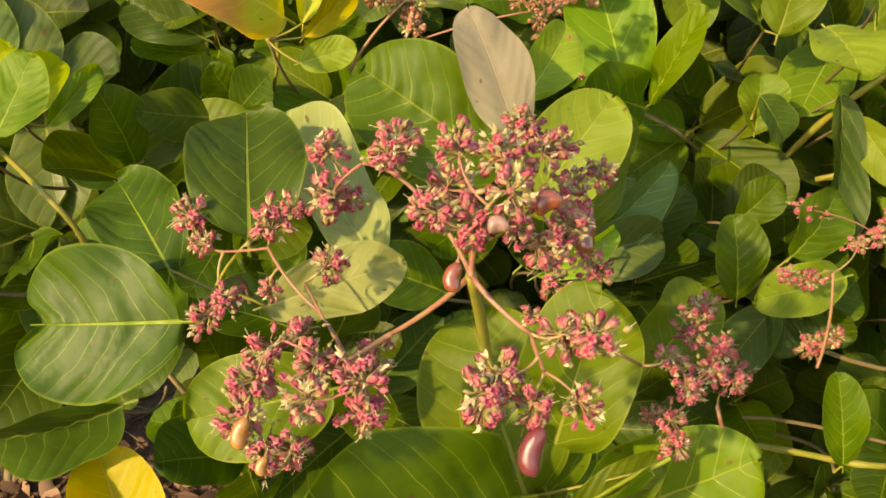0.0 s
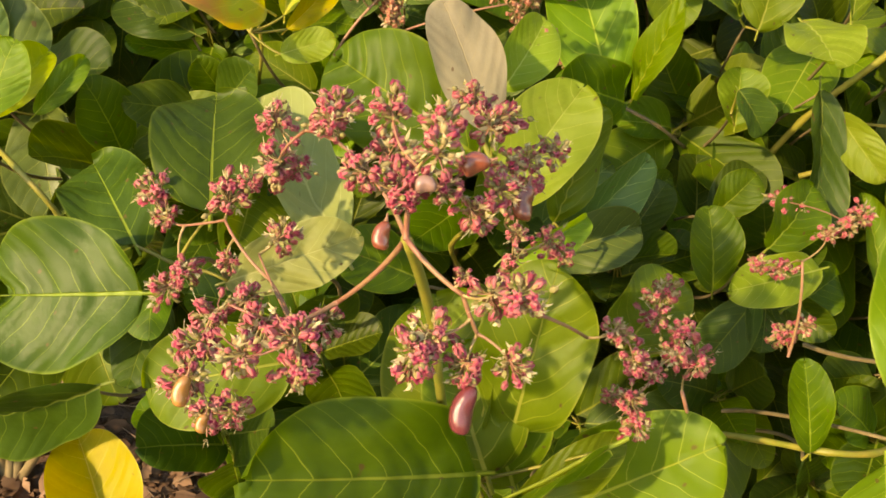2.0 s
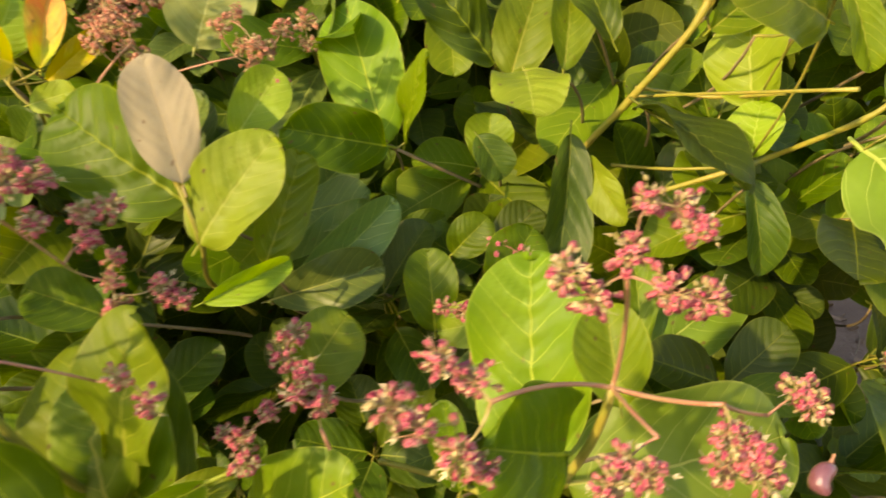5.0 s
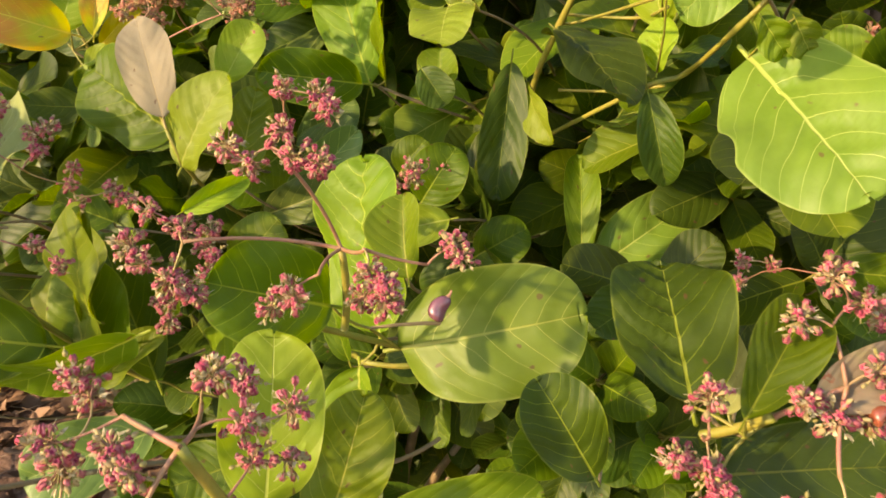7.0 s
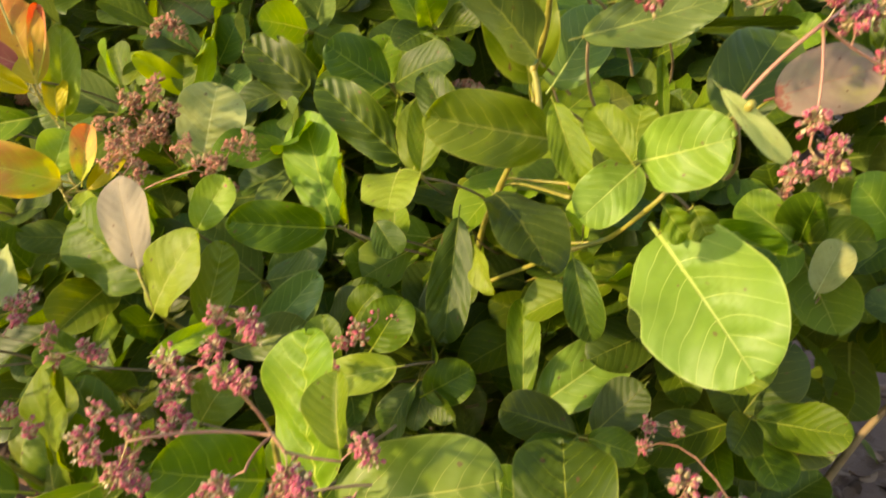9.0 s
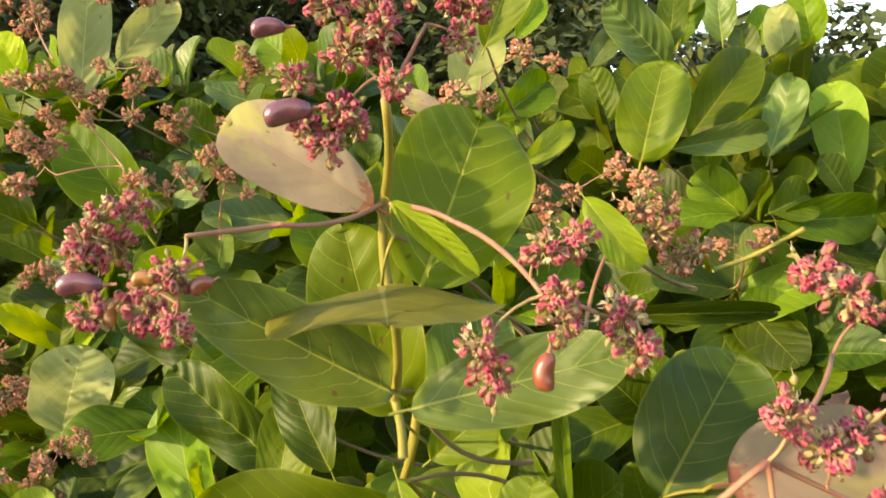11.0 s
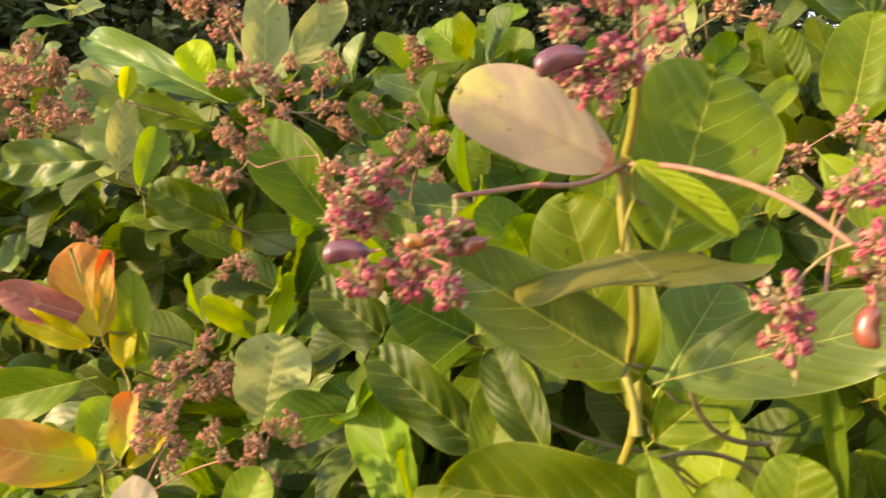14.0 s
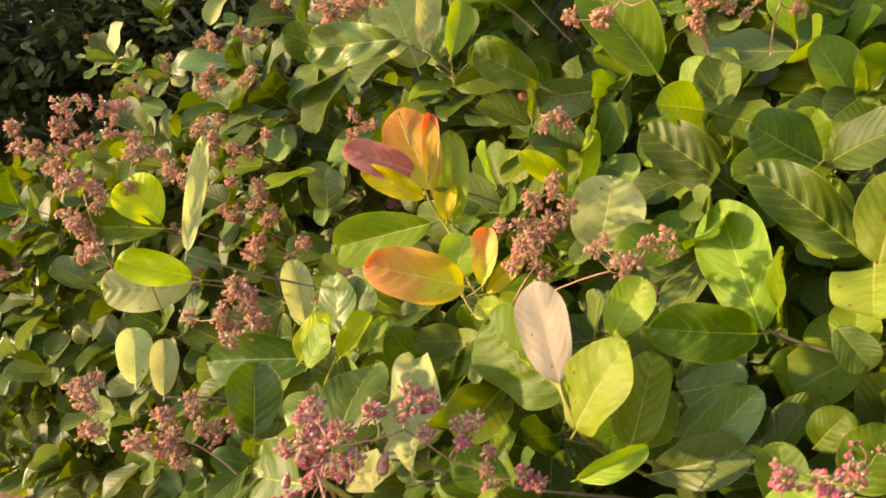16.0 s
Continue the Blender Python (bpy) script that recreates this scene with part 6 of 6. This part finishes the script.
panicle(shrubs['back'], [(0.313, 1.202, 1.617), (0.339, 1.191, 1.688)],
    [(0, 1, 2)], [
        (1, (0.322, 1.184, 1.731), 1.15), (1, (0.347, 1.214, 1.735), 1.08), (1, (0.369, 1.221, 1.718), 0.94), (1, (0.344, 1.188, 1.703), 0.84),
        (1, (0.319, 1.198, 1.742), 0.98), (1, (0.291, 1.178, 1.788), 0.98), (1, (0.326, 1.222, 1.779), 0.92), (1, (0.337, 1.214, 1.715), 0.92),
        (1, (0.381, 1.204, 1.729), 0.80), (1, (0.350, 1.226, 1.679), 0.80), (1, (0.321, 1.200, 1.715), 0.72), (1, (0.281, 1.208, 1.686), 0.72),
    ], [], True)
panicle(shrubs['left'], [(-0.969, 0.712, 1.412), (-0.969, 0.685, 1.581)],
    [(0, 1, 2.4)], [
        (1, (-0.950, 0.767, 1.768), 1.51), (1, (-1.011, 0.699, 1.739), 1.93), (1, (-1.014, 0.677, 1.686), 1.72), (1, (-0.979, 0.673, 1.621), 1.81),
        (1, (-0.948, 0.702, 1.589), 1.43), (1, (-1.001, 0.659, 1.544), 1.85), (1, (-0.982, 0.664, 1.461), 1.78), (1, (-1.067, 0.639, 1.697), 1.64),
        (1, (-0.894, 0.776, 1.661), 1.53), (1, (-0.920, 0.789, 1.763), 1.28), (1, (-0.963, 0.726, 1.784), 1.28), (1, (-0.947, 0.672, 1.778), 1.64),
        (1, (-0.986, 0.719, 1.703), 1.64), (1, (-1.018, 0.682, 1.744), 1.46), (1, (-1.046, 0.665, 1.660), 1.46), (1, (-0.950, 0.639, 1.614), 1.54),
        (1, (-1.024, 0.666, 1.647), 1.54), (1, (-0.966, 0.717, 1.573), 1.22), (1, (-0.950, 0.699, 1.559), 1.22), (1, (-0.987, 0.673, 1.517), 1.58),
        (1, (-0.978, 0.661, 1.529), 1.58), (1, (-0.977, 0.682, 1.486), 1.52), (1, (-0.932, 0.670, 1.468), 1.52), (1, (-1.119, 0.627, 1.716), 1.39),
        (1, (-1.105, 0.619, 1.758), 1.39), (1, (-0.898, 0.752, 1.588), 1.30), (1, (-0.925, 0.825, 1.660), 1.30),
    ], [], True)
panicle(shrubs['left'], [(-0.585, 0.749, 1.241), (-0.583, 0.762, 1.305)],
    [(0, 1, 2)], [
        (1, (-0.592, 0.774, 1.359), 1.81), (1, (-0.558, 0.776, 1.325), 1.45), (1, (-0.596, 0.740, 1.311), 1.54), (1, (-0.567, 0.787, 1.288), 1.43),
        (1, (-0.603, 0.751, 1.285), 1.39), (1, (-0.572, 0.787, 1.342), 1.53), (1, (-0.580, 0.774, 1.347), 1.53), (1, (-0.524, 0.758, 1.298), 1.24),
        (1, (-0.581, 0.802, 1.307), 1.24), (1, (-0.535, 0.711, 1.277), 1.31), (1, (-0.686, 0.720, 1.313), 1.31), (1, (-0.544, 0.766, 1.269), 1.21),
        (1, (-0.520, 0.776, 1.290), 1.21), (1, (-0.583, 0.731, 1.325), 1.18), (1, (-0.610, 0.767, 1.274), 1.18),
    ], [], True)
panicle(shrubs['left'], [(-0.747, 0.541, 1.092), (-0.737, 0.523, 1.179)],
    [(0, 1, 2)], [
        (1, (-0.752, 0.520, 1.234), 1.23), (1, (-0.759, 0.511, 1.204), 1.36), (1, (-0.730, 0.509, 1.152), 1.27), (1, (-0.745, 0.542, 1.240), 1.05),
        (1, (-0.807, 0.514, 1.222), 1.05), (1, (-0.766, 0.514, 1.149), 1.16), (1, (-0.702, 0.493, 1.245), 1.16), (1, (-0.742, 0.501, 1.148), 1.08),
        (1, (-0.742, 0.519, 1.189), 1.08),
    ], [], True)
panicle(shrubs['left'], [(-0.467, 0.632, 1.056), (-0.530, 0.584, 1.129)],
    [(0, 1, 2.2)], [
        (1, (-0.596, 0.525, 1.142), 1.66), (1, (-0.552, 0.563, 1.175), 1.53), (1, (-0.527, 0.604, 1.174), 1.21), (1, (-0.558, 0.565, 1.121), 1.53),
        (1, (-0.503, 0.625, 1.127), 1.34), (1, (-0.536, 0.564, 1.100), 1.41), (1, (-0.575, 0.535, 1.139), 1.41), (1, (-0.543, 0.563, 1.136), 1.30),
        (1, (-0.581, 0.583, 1.172), 1.30), (1, (-0.488, 0.595, 1.156), 1.03), (1, (-0.525, 0.606, 1.201), 1.03), (1, (-0.576, 0.582, 1.133), 1.30),
        (1, (-0.588, 0.561, 1.115), 1.30), (1, (-0.471, 0.649, 1.148), 1.14), (1, (-0.521, 0.639, 1.132), 1.14),
    ], [], True)
panicle(shrubs['left'], [(-1.080, 1.137, 1.319), (-1.038, 1.135, 1.396)],
    [(0, 1, 1.8)], [
        (1, (-1.025, 1.168, 1.543), 1.69), (1, (-1.010, 1.179, 1.471), 1.71), (1, (-1.031, 1.131, 1.397), 1.93), (1, (-0.946, 1.220, 1.368), 1.55),
        (1, (-1.077, 1.120, 1.569), 1.32), (1, (-1.045, 1.184, 1.516), 1.44), (1, (-1.035, 1.146, 1.496), 1.44), (1, (-0.999, 1.145, 1.449), 1.46),
        (1, (-1.024, 1.188, 1.448), 1.46), (1, (-1.008, 1.113, 1.370), 1.64), (1, (-1.060, 1.120, 1.372), 1.64), (1, (-0.994, 1.203, 1.339), 1.32),
        (1, (-0.911, 1.197, 1.378), 1.32), (1, (-1.107, 1.136, 1.564), 1.12), (1, (-1.096, 1.142, 1.616), 1.12),
    ], [], True)
panicle(shrubs['left'], [(-1.140, 1.084, 1.550), (-1.136, 1.102, 1.639)],
    [(0, 1, 1.8)], [
        (1, (-1.143, 1.110, 1.730), 1.68), (1, (-1.130, 1.117, 1.682), 1.74), (1, (-1.172, 1.078, 1.630), 1.76), (1, (-1.208, 1.022, 1.626), 1.64),
        (1, (-1.060, 1.177, 1.637), 1.49), (1, (-1.288, 0.984, 1.716), 1.53), (1, (-1.093, 1.129, 1.732), 1.43), (1, (-1.167, 1.099, 1.711), 1.43),
        (1, (-1.113, 1.107, 1.689), 1.48), (1, (-1.124, 1.114, 1.659), 1.48), (1, (-1.208, 1.131, 1.625), 1.50), (1, (-1.226, 1.051, 1.608), 1.50),
        (1, (-1.146, 1.024, 1.594), 1.39), (1, (-1.150, 0.982, 1.664), 1.39), (1, (-0.966, 1.177, 1.670), 1.26), (1, (-1.038, 1.116, 1.648), 1.26),
        (1, (-1.307, 0.926, 1.745), 1.30), (1, (-1.307, 0.991, 1.731), 1.30),
    ], [], True)
panicle(shrubs['left'], [(-1.531, 1.738, 1.570), (-1.528, 1.759, 1.670)],
    [(0, 1, 2)], [
        (1, (-1.537, 1.764, 1.773), 2.63), (1, (-1.505, 1.771, 1.686), 2.58), (1, (-1.672, 1.663, 1.842), 2.51), (1, (-1.473, 1.808, 1.617), 2.08),
        (1, (-1.695, 1.651, 1.888), 2.24), (1, (-1.558, 1.714, 1.758), 2.24), (1, (-1.564, 1.738, 1.745), 2.24), (1, (-1.506, 1.803, 1.689), 2.19),
        (1, (-1.498, 1.794, 1.702), 2.19), (1, (-1.680, 1.648, 1.801), 2.14), (1, (-1.641, 1.660, 1.883), 2.14), (1, (-1.501, 1.796, 1.630), 1.77),
        (1, (-1.423, 1.804, 1.596), 1.77), (1, (-1.677, 1.623, 1.927), 1.90), (1, (-1.738, 1.618, 1.890), 1.90),
    ], [], True)

# ---- the rest of the foliage: leafy shoots in and behind the shrubs ----


def canopy_front(x, z):
    """How far ahead the face of the foliage lies at a height."""
    slope = 0.66 + 0.20 * min(1.0, max(0.0, (x - 0.3) / 0.4))
    mid = 0.68 + slope * max(0.0, z - 1.0) + 0.10 * max(0.0, 1.0 - z)
    left = 0.98 + 0.22 * max(0.0, z - 1.2) - 0.16 * max(0.0, -1.6 - x)
    k = min(1.0, max(0.0, (-0.35 - x) / 0.4))
    return mid * (1 - k) + left * k + 0.10 * noise.noise((x * 1.3, z * 1.3, 4.0))


def wild_shoot(shrub, node, way, rng, count=8, size=0.12, mix=("green",), bloom=False, faded=False, root=None):
    """A twig end with a whorl of leaves, and perhaps a small panicle."""
    node, way = Vector(node), Vector(way).normalized()
    root = Vector(root) if root is not None else node - way * 0.14 + Vector((rng.uniform(-0.08, 0.08), 0.22, -0.10))
    a = way.orthogonal().normalized()
    b = way.cross(a)
    leaves = []
    for k in range(count):
        t = k * 2.399963 + rng.uniform(-0.35, 0.35)
        back = 0.10 * (k / count) * size / 0.12
        open_by = rng.uniform(0.35, 1.25) + 0.5 * k / count
        d = (way * math.cos(open_by) + (math.cos(t) * a + math.sin(t) * b) * math.sin(open_by)).normalized()
        base = node - way * back + d * 0.012
        length = size * rng.uniform(0.75, 1.2)
        tip = base + d * length + Vector((0, 0, -0.12 * length))
        n = way + Vector((rng.uniform(-0.4, 0.4), rng.uniform(-0.7, 0.1), rng.uniform(0.0, 0.8)))
        leaves.append((base, tip, length * rng.uniform(0.58, 0.72), n, rng.choice(mix), rng.choice("abcde")))
    br = shoot(shrub, node, root, leaves)
    if bloom:
        top = node + way * rng.uniform(0.06, 0.11)
        nodes = [node, top]
        clusters = []
        for k in range(rng.randint(6, 11) if faded else rng.randint(4, 7)):
            d = (way + 0.9 * Vector((rng.uniform(-1, 1), rng.uniform(-1, 1), rng.uniform(-0.6, 1)))).normalized()
            clusters.append((1, top + d * rng.uniform(0.015, 0.085 if faded else 0.055), rng.uniform(0.9, 1.35)))
        panicle(shrub, nodes, [(0, 1, 2.2)], clusters, (), True)
    return br


def thicket(seed, x0, x1, count, apart):
    """Fill the foliage between two bounds with shoots that keep a distance from one another."""
    rng = random.Random(seed)
    done = []
    tries = 0
    while len(done) < count and tries < 16000:
        tries += 1
        x, z = rng.uniform(x0, x1), rng.uniform(0.30, 2.35)
        y = canopy_front(x, z) + 0.28 + abs(rng.gauss(0, 0.30))
        if z < 0.80 and -1.5 < x < -0.30 and y < 2.1:
            continue
        if z < 1.0 and x > 1.02 and y < 2.4:
            continue
        if z < 1.5 and x > 1.35 and y < 1.5:
            continue
        top = 1.90 + 0.22 * min(1.0, max(0.0, 0.5 - x)) - 0.25 * max(0.0, -1.1 - x) + 0.12 * noise.noise((x * 1.1, y * 1.1, 7.0))
        if x > 0.25:
            top = min(top, 1.60 + 0.13 * (y - 0.4))
            if z > 1.58 and x > 0.5 and y < 1.95:
                continue
        if z > top or y > 3.0:
            continue
        p = Vector((x, y, z))
        if any((p - q).length < apart for q in done):
            continue
        done.append(p)
        way = Vector((rng.gauss(0, 0.35), -0.75 + rng.gauss(0, 0.25), 0.55 + rng.gauss(0, 0.3)))
        if x < -0.6:
            # far left: dark kinds put shade into the colour, gloss a grey haze
            wild_shoot(shrubs["left"], p, way, rng, rng.randint(5, 7), rng.uniform(0.15, 0.20), ("deep", "dark", "gloss", "gloss", "dark", "deep") if x < -1.2 else ("deep", "gloss", "green", "light", "dark", "gloss"), z > 1.1 and rng.random() < 0.55, True)
            continue
        which = "back" if x < 0.45 else ("upright" if z > 1.35 else "right")
        # Shade put into leaf colour: shoots below 1.05 m take the darker kinds
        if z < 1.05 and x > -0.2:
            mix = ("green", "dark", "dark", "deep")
        else:
            # light kinds are mixed in higher up to stand for sunlit leaves
            mix = ("green", "gloss", "dark", "light", "green") if x < 0.3 else ("green", "deep", "light", "dark", "light")
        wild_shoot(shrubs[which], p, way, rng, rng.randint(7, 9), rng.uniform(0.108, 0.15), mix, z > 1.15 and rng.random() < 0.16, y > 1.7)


thicket(11, -0.6, 2.4, 240, 0.105)
thicket(13, -4.4, -0.6, 170, 0.16)


def tall_shrub():
    """The upper shoots of the taller shrub, loose, with gaps between them."""
    rng = random.Random(29)
    done = []
    tries = 0
    while len(done) < 46 and tries < 4000:
        tries += 1
        x, y, z = rng.uniform(-4.0, -1.7), rng.uniform(1.3, 3.0), rng.uniform(1.35, 2.75)
        p = Vector((x, y, z))
        if y < 1.3 + 0.55 * (z - 1.35) or any((p - q).length < 0.21 for q in done):
            continue
        done.append(p)
        way = Vector((0.55 + rng.gauss(0, 0.35), -0.55 + rng.gauss(0, 0.3), 0.45 + rng.gauss(0, 0.3)))
        wild_shoot(shrubs["tall"], p, way, rng, rng.randint(5, 7), rng.uniform(0.14, 0.18), ("gloss", "green", "deep", "pale"), rng.random() < 0.55, True)


tall_shrub()


def deep_foliage():
    """The countless leaves deep inside the shrubs, behind the shoots that can be told apart."""
    rng = random.Random(17)
    for which, x0, x1 in (("left", -4.6, -0.6), ("back", -0.6, 0.3), ("front", 0.0, 0.6), ("right", 0.5, 1.0), ("upright", 0.6, 2.3)):
        s = Soup()
        uvs = []
        for _ in range(int(1000 * (x1 - x0)) + 200):
            x, z = rng.uniform(x0, x1), rng.uniform(0.12, 1.85)
            y = canopy_front(x, z) + 0.60 + abs(rng.gauss(0, 0.40))
            if (z < 0.75 and -1.5 < x < -0.3 and y < 2.0) or (z < 0.95 and x > 1.02 and y < 2.3) or (z < 1.5 and x > 1.35 and y < 1.5):
                continue
            p = Vector((x, y, z))
            a = Vector((rng.gauss(0, 0.6), rng.gauss(-0.3, 0.5), rng.gauss(0.1, 0.6))).normalized()
            n = Vector((rng.gauss(0, 0.5), rng.uniform(-1, 0.1), rng.uniform(0.1, 1)))
            w = a.cross(n).normalized()
            n = w.cross(a)
            L = rng.uniform(0.10, 0.16)
            vs = []
            turn = rng.uniform(0, 9)
            for t, h in ((0, 0.02), (0.1, 0.13), (0.28, 0.25), (0.5, 0.315), (0.7, 0.325), (0.85, 0.27), (0.95, 0.17), (1.0, 0.05)):
                q = p + a * L * t - Vector((0, 0, 0.15 * L * t * t))
                bow = n * (0.025 * L * math.sin(6 * t + turn))
                uvs += [(-h, t, -1), (0, t, 0), (h, t, 1)]
                vs += [q + bow - w * h * L + n * 0.1 * h * L, q - n * 0.02 * L, q - bow + w * h * L + n * 0.1 * h * L]
            s.add(vs, [(i * 3 + j, i * 3 + j + 1, i * 3 + j + 4, i * 3 + j + 3) for i in range(7) for j in range(2)])
        ob = part("inner_foliage", mesh_from("inner_foliage", s.v, s.f, [DEEP_LEAF], None, uvs), shrubs[which], "crowded shaded green leaves inside the shrub")
        tagged(ob, kind="stuff")


deep_foliage()


def limbs():
    """Brown limbs that carry the shoots of each shrub."""
    rng = random.Random(3)
    for ob in shrubs.values():
        foot = ob.location
        for k in range(7):
            t = k * 0.9 + rng.uniform(-0.3, 0.3)
            s = Soup()
            z = rng.uniform(0.55, 1.0)
            x = foot.x + 0.5 * math.cos(t)
            top = Vector((x, canopy_front(x, z) + rng.uniform(0.5, 0.8), z))
            pts = bent(foot + Vector((0.03 * math.cos(t), 0.25 + 0.03 * math.sin(t), -0.05)), top, 0.09, 9, rng)
            s.tube(pts, [0.015 - 0.0011 * i for i in range(10)], 8)
            part("limb", s.mesh("limb", [STEM_BROWN]), ob)


limbs()


# ---- trees and hedges far behind ----


def leaf_cloud(s, centre, radius, count, size, rng):
    for _ in range(count):
        d = Vector((rng.gauss(0, 1), rng.gauss(0, 1), rng.gauss(0, 1))).normalized() * radius * rng.uniform(0.45, 1.0)
        p = centre + Vector((d.x, d.y, d.z * 0.8))
        a = Vector((rng.uniform(-1, 1), rng.uniform(-1, 1), rng.uniform(-1, 0.4))).normalized()
        w = a.cross(Vector((rng.uniform(-0.7, 0.7), rng.uniform(-1, 0.2), 1))).normalized()
        L, W = size * rng.uniform(0.7, 1.3), size * rng.uniform(0.22, 0.34)
        s.add([p, p + a * L * 0.6 + w * W, p + a * L, p + a * L * 0.6 - w * W], [(0, 1, 2, 3)])


def tree(x, y, height, spread, seed, label):
    rng = random.Random(seed)
    ob = thing("broadleaf_tree", label, "tree", (x, y, 0), "trees behind the shrubs")
    foot = Vector((x, y, -0.1))
    s = Soup()
    s.tube(bent(foot, foot + Vector((0, 0, height * 0.55)), 0.03, 6, rng), [0.13 - 0.012 * i for i in range(7)], 9)
    ends = []
    for k in range(9):
        t = k * 2.4
        a = foot + Vector((0, 0, height * rng.uniform(0.2, 0.5)))
        e = foot + Vector((spread * 0.7 * math.cos(t), spread * 0.7 * math.sin(t), height * rng.uniform(0.45, 0.95)))
        ends.append(e)
        s.tube(bent(a, e, 0.08, 5, rng), [0.06, 0.05, 0.04, 0.032, 0.024, 0.016], 6)
    part("trunk", s.mesh("trunk", [BARK]), ob)
    s = Soup()
    for e in ends:
        for _ in range(5):
            c = e + Vector((rng.gauss(0, 0.32), rng.gauss(0, 0.32), rng.gauss(0, 0.30))) * spread
            leaf_cloud(s, c, spread * rng.uniform(0.24, 0.40), 210, 0.13, rng)
    for _ in range(22):
        c = foot + Vector((rng.uniform(-1, 1) * spread, rng.uniform(-0.6, 0.6) * spread, rng.uniform(0.12, 0.8) * height))
        leaf_cloud(s, c, spread * 0.40, 220, 0.13, rng)
    part("crown", s.mesh("crown", [FAR_LEAF]), ob, "dense dark green crown with gaps")


for tx, ty, th, tsp, seed in ((-6.2, 3.4, 4.6, 1.5, 1), (-5.0, 5.2, 5.0, 1.6, 2), (-3.6, 6.4, 5.2, 1.6, 3), (-2.0, 7.2, 5.0, 1.5, 4),
                              (-0.6, 8.2, 3.5, 1.1, 5), (2.0, 9.5, 2.9, 1.3, 6), (0.6, 9.8, 3.0, 1.2, 14), (4.0, 8.6, 2.8, 1.3, 7), (6.2, 6.6, 2.8, 1.4, 8), (-6.8, 1.2, 4.6, 1.5, 9),
                              (-4.3, 3.6, 3.6, 1.1, 10), (-7.5, 6.5, 6.2, 2.0, 11), (-4.8, 8.6, 6.4, 2.0, 12), (-2.4, 9.6, 6.0, 1.9, 13)):
    tree(tx, ty, th, tsp, seed, "tall dark broadleaf tree behind the cashew shrubs" if th > 4 else "low broadleaf tree under open sky")


def far_woods():
    rng = random.Random(21)
    s = Soup()
    for _ in range(130):
        x = rng.uniform(-34, 30)
        y = rng.uniform(16, 26) - 8 * min(1, max(0, -x - 12) / 14)
        for k in range(7 if x < -6 else 4):
            leaf_cloud(s, Vector((x, y, 0.8 + k * 1.0)), 1.7, 70, 0.5, rng)
    ob = new("distant_woods", s.mesh("distant_woods", [FAR_LEAF]))
    tagged(ob, "distant dark green woods closing the horizon", "woods", kind="stuff")


far_woods()
